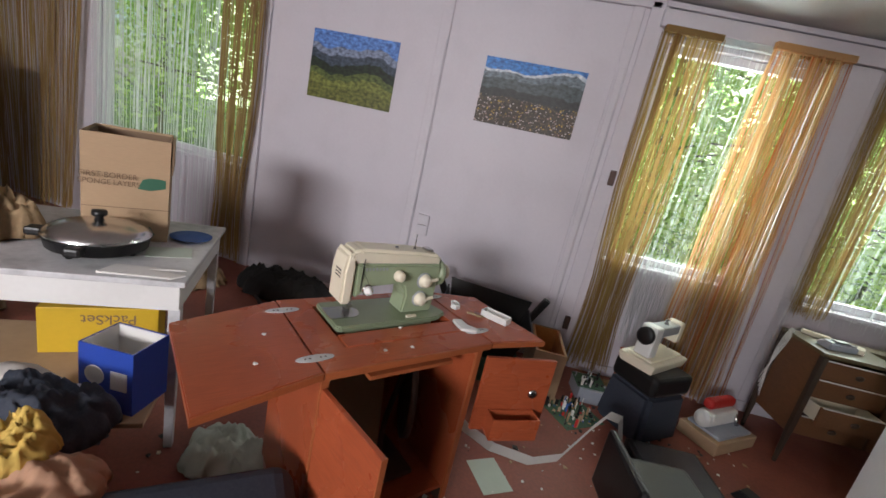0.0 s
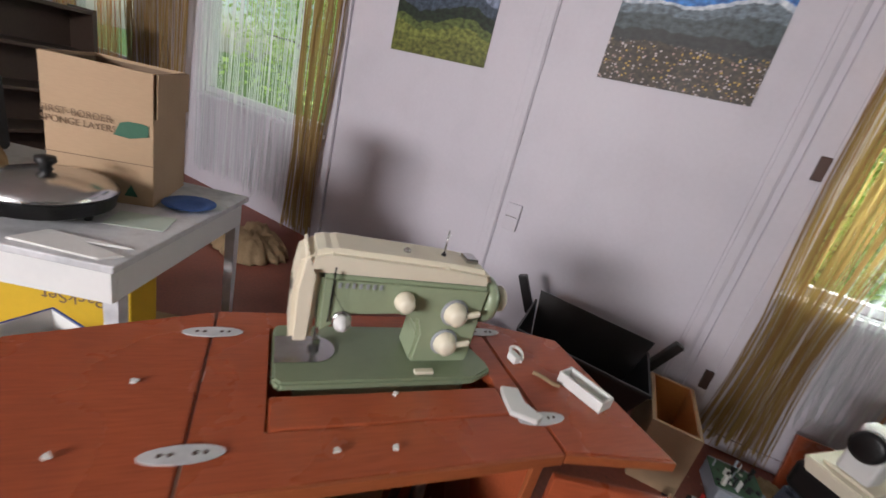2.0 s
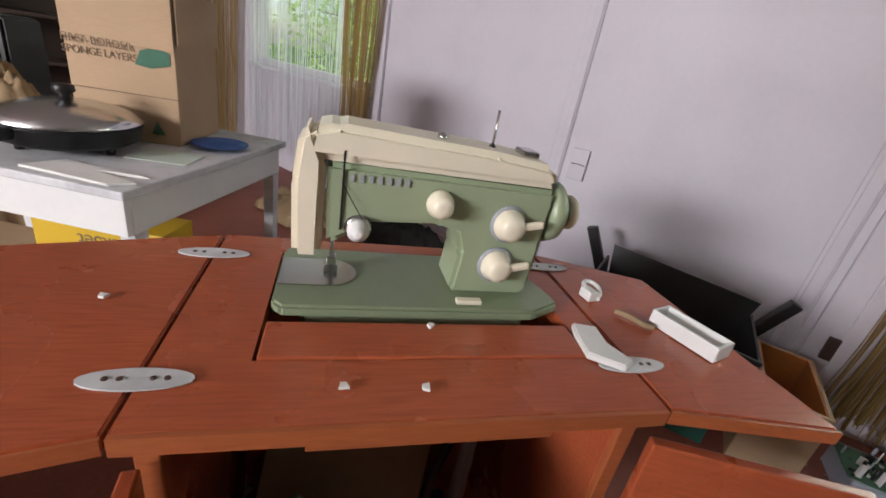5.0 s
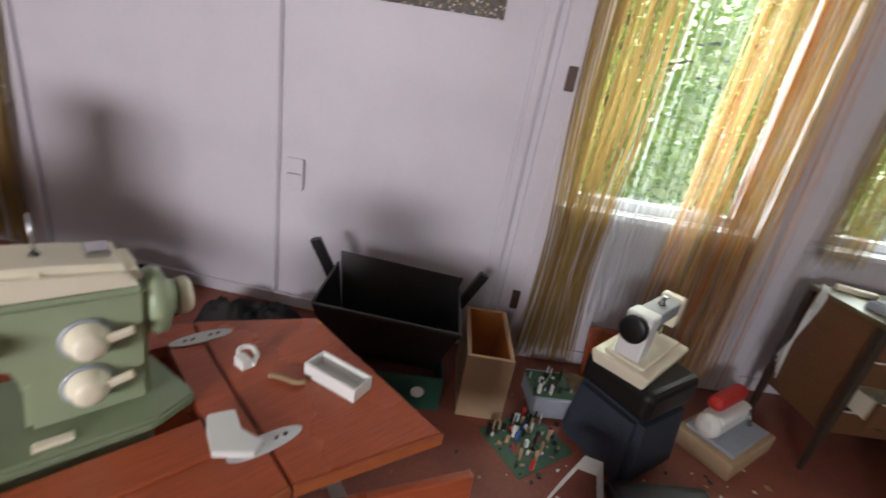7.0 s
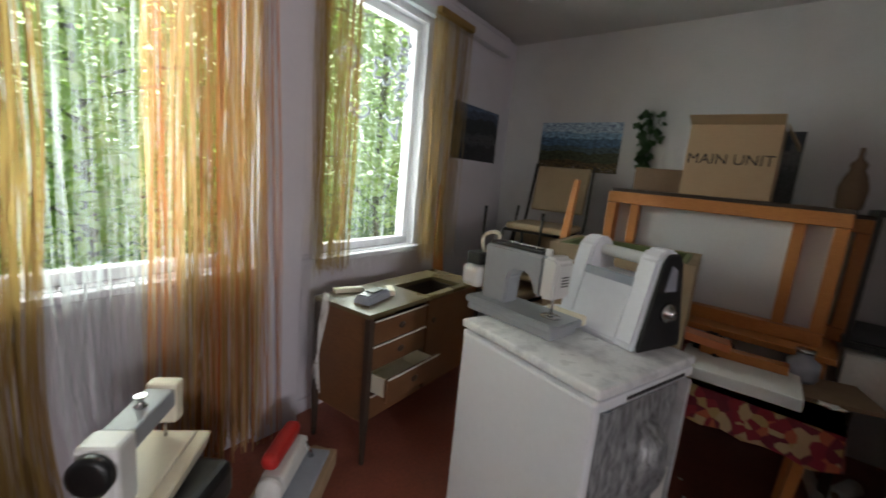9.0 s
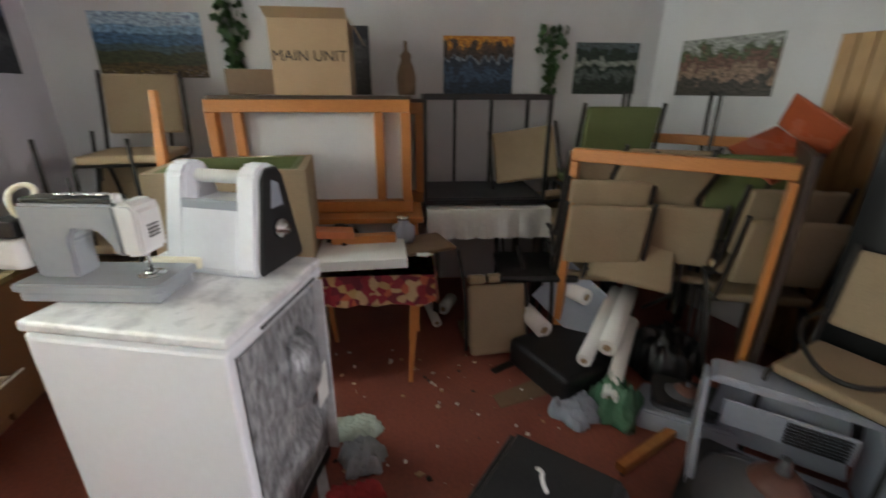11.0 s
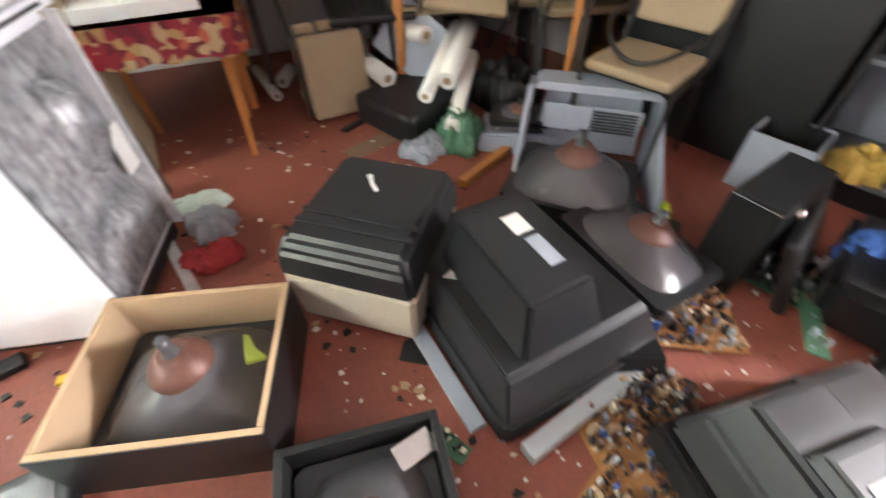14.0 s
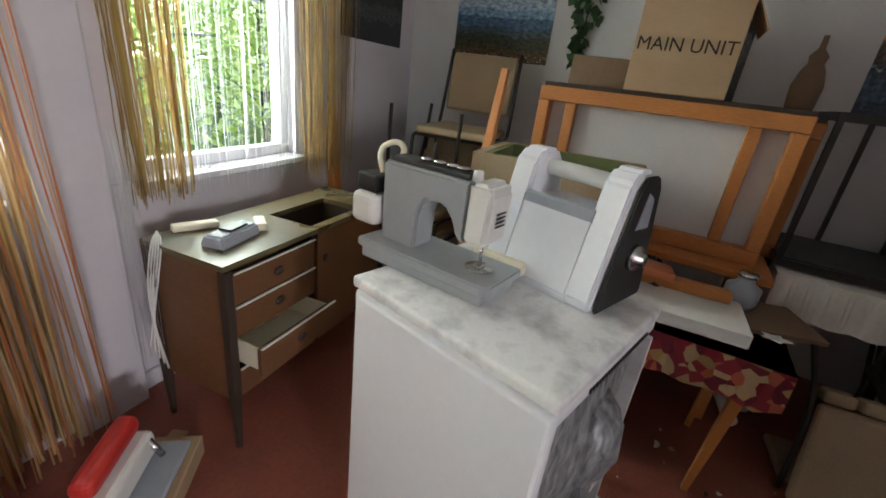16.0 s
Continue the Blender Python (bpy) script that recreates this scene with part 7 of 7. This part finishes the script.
# black case with a strap, cloth, film
bc = thing("black_case", pose(2.52, 1.96, 0.0, 0, 0, 25), "open black carrying case with a thick rim", "case")
part("tub", loft([(-0.2, 0.2, -0.2, 0.2, 0.0), (-0.23, 0.23, -0.23, 0.23, 0.2)], bevel=0.03), BLACK, bc)
part("lid", box(0.235, 0.28, -0.23, 0.23, 0.02, 0.36, 0.02), BLACK, bc, "lid folded up", pose(0, 0, 0, 0, 18))
part("works", box(-0.15, 0.12, -0.12, 0.14, 0.201, 0.23, 0.008), CHAR, bc)
solo("cable_rod", bent([(2.6, 2.08, 0.08), (2.5, 1.98, 0.24), (2.36, 1.8, 0.1), (2.28, 1.72, 0.02)], 0.008), GREYM, Matrix(), "grey rod with a cable lying on the litter", "rod")
solo("blue_cloth", heap(0.26, 0.3, 0.16, 51), BLUEC, pose(2.66, 1.98, 0.12), "bright blue cloth on the floor", "cloth")
solo("black_seat_pad", box(-0.22, 0.22, -0.22, 0.22, 0, 0.16, 0.03, seg=3), BLACK, pose(4.32, 2.96, 0.0, 0, 0, 25), "thick black foam seat on the floor", "cushion")
ck = thing("black_crate", pose(4.68, 2.86, 0.12, 35, 20, -30), "black and grey slotted plastic crate leaning on the pile", "crate")
part("body", loft([(-0.16, 0.16, -0.2, 0.2, 0), (-0.13, 0.13, -0.16, 0.16, 0.26)], bevel=0.012), BLACK, ck)
part("rim", box(-0.185, -0.165, -0.21, 0.21, 0.0, 0.3, 0.006), GREYP, ck, "grey rim")
for k in range(6):
    part("slot", box(-0.08, 0.08, -0.13 + 0.045 * k, -0.115 + 0.045 * k, 0.261, 0.264), CHAR, ck)
bb = solo("black_bag", heap(0.55, 0.5, 0.42, 53, 0.2), BLACK, pose(4.35, 2.42, 0.0), "large black bag slumped against the table leg", "bag")


def paper_roll(a, b, r, label="white paper roll with a hollow end"):
    t = thing("paper_roll", Matrix(), label, "paper roll", "paper rolls on the floor")
    part("roll", rod(a, b, r, n=18), PAPER, t)
    d = (Vector(a) - Vector(b)).normalized() * 0.002
    part("core", rod(Vector(a) + d, Vector(a) - d * 0.2, r * 0.45, n=12), TAN, t)


paper_roll((4.82, 3.62, 0.031), (5.26, 3.7, 0.031), 0.03)
paper_roll((4.98, 3.57, 0.041), (5.14, 3.5, 0.041), 0.04)
paper_roll((4.08, 2.98, 0.24), (4.55, 2.62, 0.36), 0.035)
paper_roll((4.13, 2.85, 0.27), (4.55, 2.54, 0.36), 0.045)
paper_roll((3.95, 2.9, 0.13), (4.35, 2.62, 0.28), 0.035)
paper_roll((4.48, 2.82, 0.36), (4.75, 2.95, 0.34), 0.045)
paper_roll((4.42, 3.06, 0.2), (4.62, 3.12, 0.22), 0.05)
solo("green_film", heap(0.32, 0.36, 0.2, 55, 0.6), GFILM, pose(4.0, 2.82, 0.0, 0, 0, 20), "crumpled dark green plastic film", "plastic film")
solo("grey_housing", loft([(-0.2, 0.2, -0.13, 0.13, 0.0), (-0.18, 0.18, -0.11, 0.11, 0.09)], bevel=0.01), GREYP, pose(3.92, 2.55, 0.0, 0, 0, 60), "grey plastic housing with a dark tube", "television part")
picture_tube(pose(3.94, 2.55, 0.091, 0, 0, 60), 0.28, 0.2, 0.12, "small dark picture tube in a grey housing")
solo("orange_rail", box(-0.3, 0.3, -0.02, 0.02, 0, 0.04, 0.004), OAK, pose(3.82, 2.7, 0.0, 0, 0, -62), "orange wooden rail lying on the floor", "board")
solo("card_strip", slab([(-0.17, -0.05), (0.15, -0.06), (0.19, 0.03), (0.1, 0.06), (-0.16, 0.04)], 0, 0.006), CARD_D, pose(4.17, 3.22, 0.0, 0, 0, -70), "strip of grey brown cardboard on the floor", "cardboard")
solo("black_strip", box(-0.08, 0.08, -0.02, 0.02, 0, 0.012, 0.003), BLACK, pose(4.38, 3.28, 0.0, 0, 0, -60), "flat black remote control on the floor", "remote control")
solo("clear_film", heap(0.34, 0.3, 0.1, 57, 0.6), GREYP, pose(4.02, 3.02, 0.0), "crumpled clear and grey plastic wrapping", "plastic film")
solo("paper_scrap", heap(0.24, 0.3, 0.05, 58, 0.6), PAPERG, pose(3.98, 4.03, 0.0), "torn pale paper on the floor", "paper")
solo("clear_bag", heap(0.22, 0.26, 0.1, 59, 0.6), GREYM, pose(3.8, 3.98, 0.0), "torn clear bag on the floor", "bag")
solo("red_film", heap(0.2, 0.3, 0.08, 60, 0.6), RCLOTH, pose(3.62, 3.98, 0.0), "shiny red crumpled wrapping on the floor", "plastic film")
solo("grey_plank", box(-0.02, 0.02, -0.3, 0.3, 0, 0.012, 0.002), DUSTY, pose(3.68, 4.12, 0.0, 0, 0, -72), "narrow grey metal strip beside the fridge", "strip")
for y in (3.98, 4.06):
    solo("wooden_lath", box(-0.015, 0.015, -0.02, 0.02, 0, 0.6, 0.003), DARKWOOD, pose(4.14, y + 0.2, 0.0, 0, -6, 0), "dark wooden lath leaning beside the table", "lath")
solo("metal_strip", box(-0.24, 0.24, -0.025, 0.025, 0, 0.02, 0.003), GREYP, pose(2.93, 3.38, 0.0, 0, 0, 8), "pale grey plastic strip under the television", "strip")
solo("speaker_strip", box(-0.025, 0.025, -0.22, 0.22, 0, 0.05, 0.004), GREYM, pose(2.63, 3.05, 0.0, 0, 0, 12), "grey speaker bar with two cones", "loudspeaker")
solo("black_shard", slab([(-0.06, -0.04), (0.06, -0.02), (0.05, 0.02), (0.0, 0.05)], 0, 0.01), BLACK, pose(2.97, 3.43, 0.0), "black plastic shard on the floor", "shard")
solo("black_wedge", loft([(-0.1, 0.1, -0.05, 0.05, 0.0), (-0.07, 0.09, -0.04, 0.04, 0.05)], bevel=0.004), BLACK, pose(3.13, 4.72, 0.0, 0, 0, -50), "black plastic wedge on the floor", "pedal")
rt = thing("red_tool", pose(3.36, 4.62, 0.0, 0, 0, -70), "red and black plastic handle on the floor", "tool")
part("grip", box(-0.1, 0.0, -0.03, 0.03, 0, 0.03, 0.008), RED, rt)
part("tip", box(0.001, 0.1, -0.03, 0.03, 0, 0.025, 0.006), BLACK, rt)
solo("yellow_plastic_bit", box(-0.015, 0.015, -0.02, 0.02, 0, 0.02, 0.004), YELLOW, pose(3.27, 4.4, 0.0), "small yellow plastic cap on the floor", "cap")
solo("blue_bit", slab([(-0.02, -0.015), (0.02, -0.01), (0.01, 0.02), (-0.015, 0.015)], 0, 0.012, 0.002), BLUEC, pose(3.42, 4.83, 0.0), "small blue plastic bit on the floor", "chip")
tvw = thing("television", pose(2.76, 4.6, 0.0, 0, 0, -80), "flat black television panel lying on the floor", "television")
part("frame", box(-0.32, 0.32, -0.2, 0.2, 0.0, 0.05, 0.01), BLACK, tvw)
part("screen", box(-0.29, 0.29, -0.17, 0.17, 0.051, 0.054), TUBEG, tvw, "dark glass screen")
# by the wardrobe
gbx = thing("grey_bin", pose(3.2, 1.72, 0.0, 0, 0, 20) @ Matrix.Diagonal((0.8, 0.8, 0.85, 1)), "light grey plastic bin with a dark inside", "bin")
part("sides", open_box(0.3, 0.3, 0.3, 0.01), GREYP, gbx)
part("lining", open_box(0.27, 0.27, 0.29, 0.004), CHAR, gbx)
solo("yellow_vest", heap(0.1, 0.14, 0.16, 61), mat("neon_yellow", (0.55, 0.7, 0.02), 0.6), pose(3.16, 2.36, 0.0), "neon yellow cloth between the broken sets", "cloth")
solo("white_bottle", lathe([(0.03, 0), (0.032, 0.01), (0.032, 0.14), (0.012, 0.17), (0.012, 0.18)], n=16), WPLAST, SOUTH @ pose(2.9, -0.62, 0.034, 0, 90, 20), "white plastic bottle lying on the floor", "bottle")
bx = thing("cardboard_boxes", pose(2.2, 1.62, 0.0, 0, 0, 16), "pair of flat beige cardboard boxes on the floor", "box")
part("lower_box", box(-0.2, 0.2, -0.14, 0.14, 0, 0.09, 0.004), CARD, bx)
part("upper_box", box(-0.2, 0.18, -0.05, 0.13, 0.0905, 0.16, 0.004), CARD, bx)
bcr = thing("black_crate", pose(2.22, 1.44, 0.161, 20, 0, 16), "black ribbed plastic crate on the cardboard boxes", "crate")
part("body", loft([(-0.2, 0.2, -0.12, 0.12, 0), (-0.22, 0.22, -0.14, 0.14, 0.2)], bevel=0.01), BLACK, bcr)
for k in range(5):
    part("rib", box(-0.2, 0.2, -0.152, -0.141, 0.03 + 0.035 * k, 0.045 + 0.035 * k), CHAR, bcr)
solo("clothes", heap(0.42, 0.36, 0.26, 62), TEAL, pose(1.7, 1.86, 0.0), "teal garment in a heap on the floor", "clothes")
solo("clothes", heap(0.36, 0.34, 0.16, 63), WCLOTH, pose(1.86, 2.06, 0.0), "cream white garment in a heap on the floor", "clothes")
solo("clothes", heap(0.4, 0.34, 0.2, 64), WCLOTH, pose(1.95, 1.5, 0.0), "creased off-white garment on the floor", "clothes")
solo("clothes", heap(0.3, 0.26, 0.14, 65), NAVY, pose(2.0, 1.76, 0.0), "dark navy garment on the floor", "clothes")
solo("tan_bag", heap(0.3, 0.26, 0.24, 66), TAN, SOUTH @ pose(3.75, -0.35, 0.0), "tan paper bag standing by the door leaf", "bag")


def litter():
    """Chips of plaster, plastic and paper trodden all over the floor."""
    rnd = random.Random(5)
    zones = ((2.3, 3.2, 2.6, 3.7, 260), (3.0, 4.6, 2.9, 4.9, 220), (2.1, 3.3, 4.4, 5.4, 90), (1.9, 3.0, 1.7, 2.6, 120), (1.4, 2.4, 4.0, 5.0, 60), (0.4, 1.2, 3.3, 4.4, 40))
    for material, share, big in ((PAPER, 0.5, 0.016), (CARD, 0.2, 0.02), (BLACK, 0.2, 0.022), (CREAM, 0.1, 0.018)):
        bm = bmesh.new()
        for x0, x1, y0, y1, n in zones:
            for _ in range(int(n * share)):
                s = rnd.uniform(0.25, 1) ** 2 * big
                poly = [(s * rnd.uniform(0.5, 1.2) * math.cos(a), s * rnd.uniform(0.4, 1.0) * math.sin(a)) for a in (0.3, 1.7, 3.2, 4.8)]
                slab(poly, 0.0005, rnd.uniform(0.002, 0.008), bm=bm, m=pose(rnd.uniform(x0, x1), rnd.uniform(y0, y1), 0, 0, 0, rnd.uniform(0, 360)))
        solo("floor_litter", bm, material, Matrix(), "small chips of plaster and plastic strewn over the floor", "litter", kind="stuff")


litter()
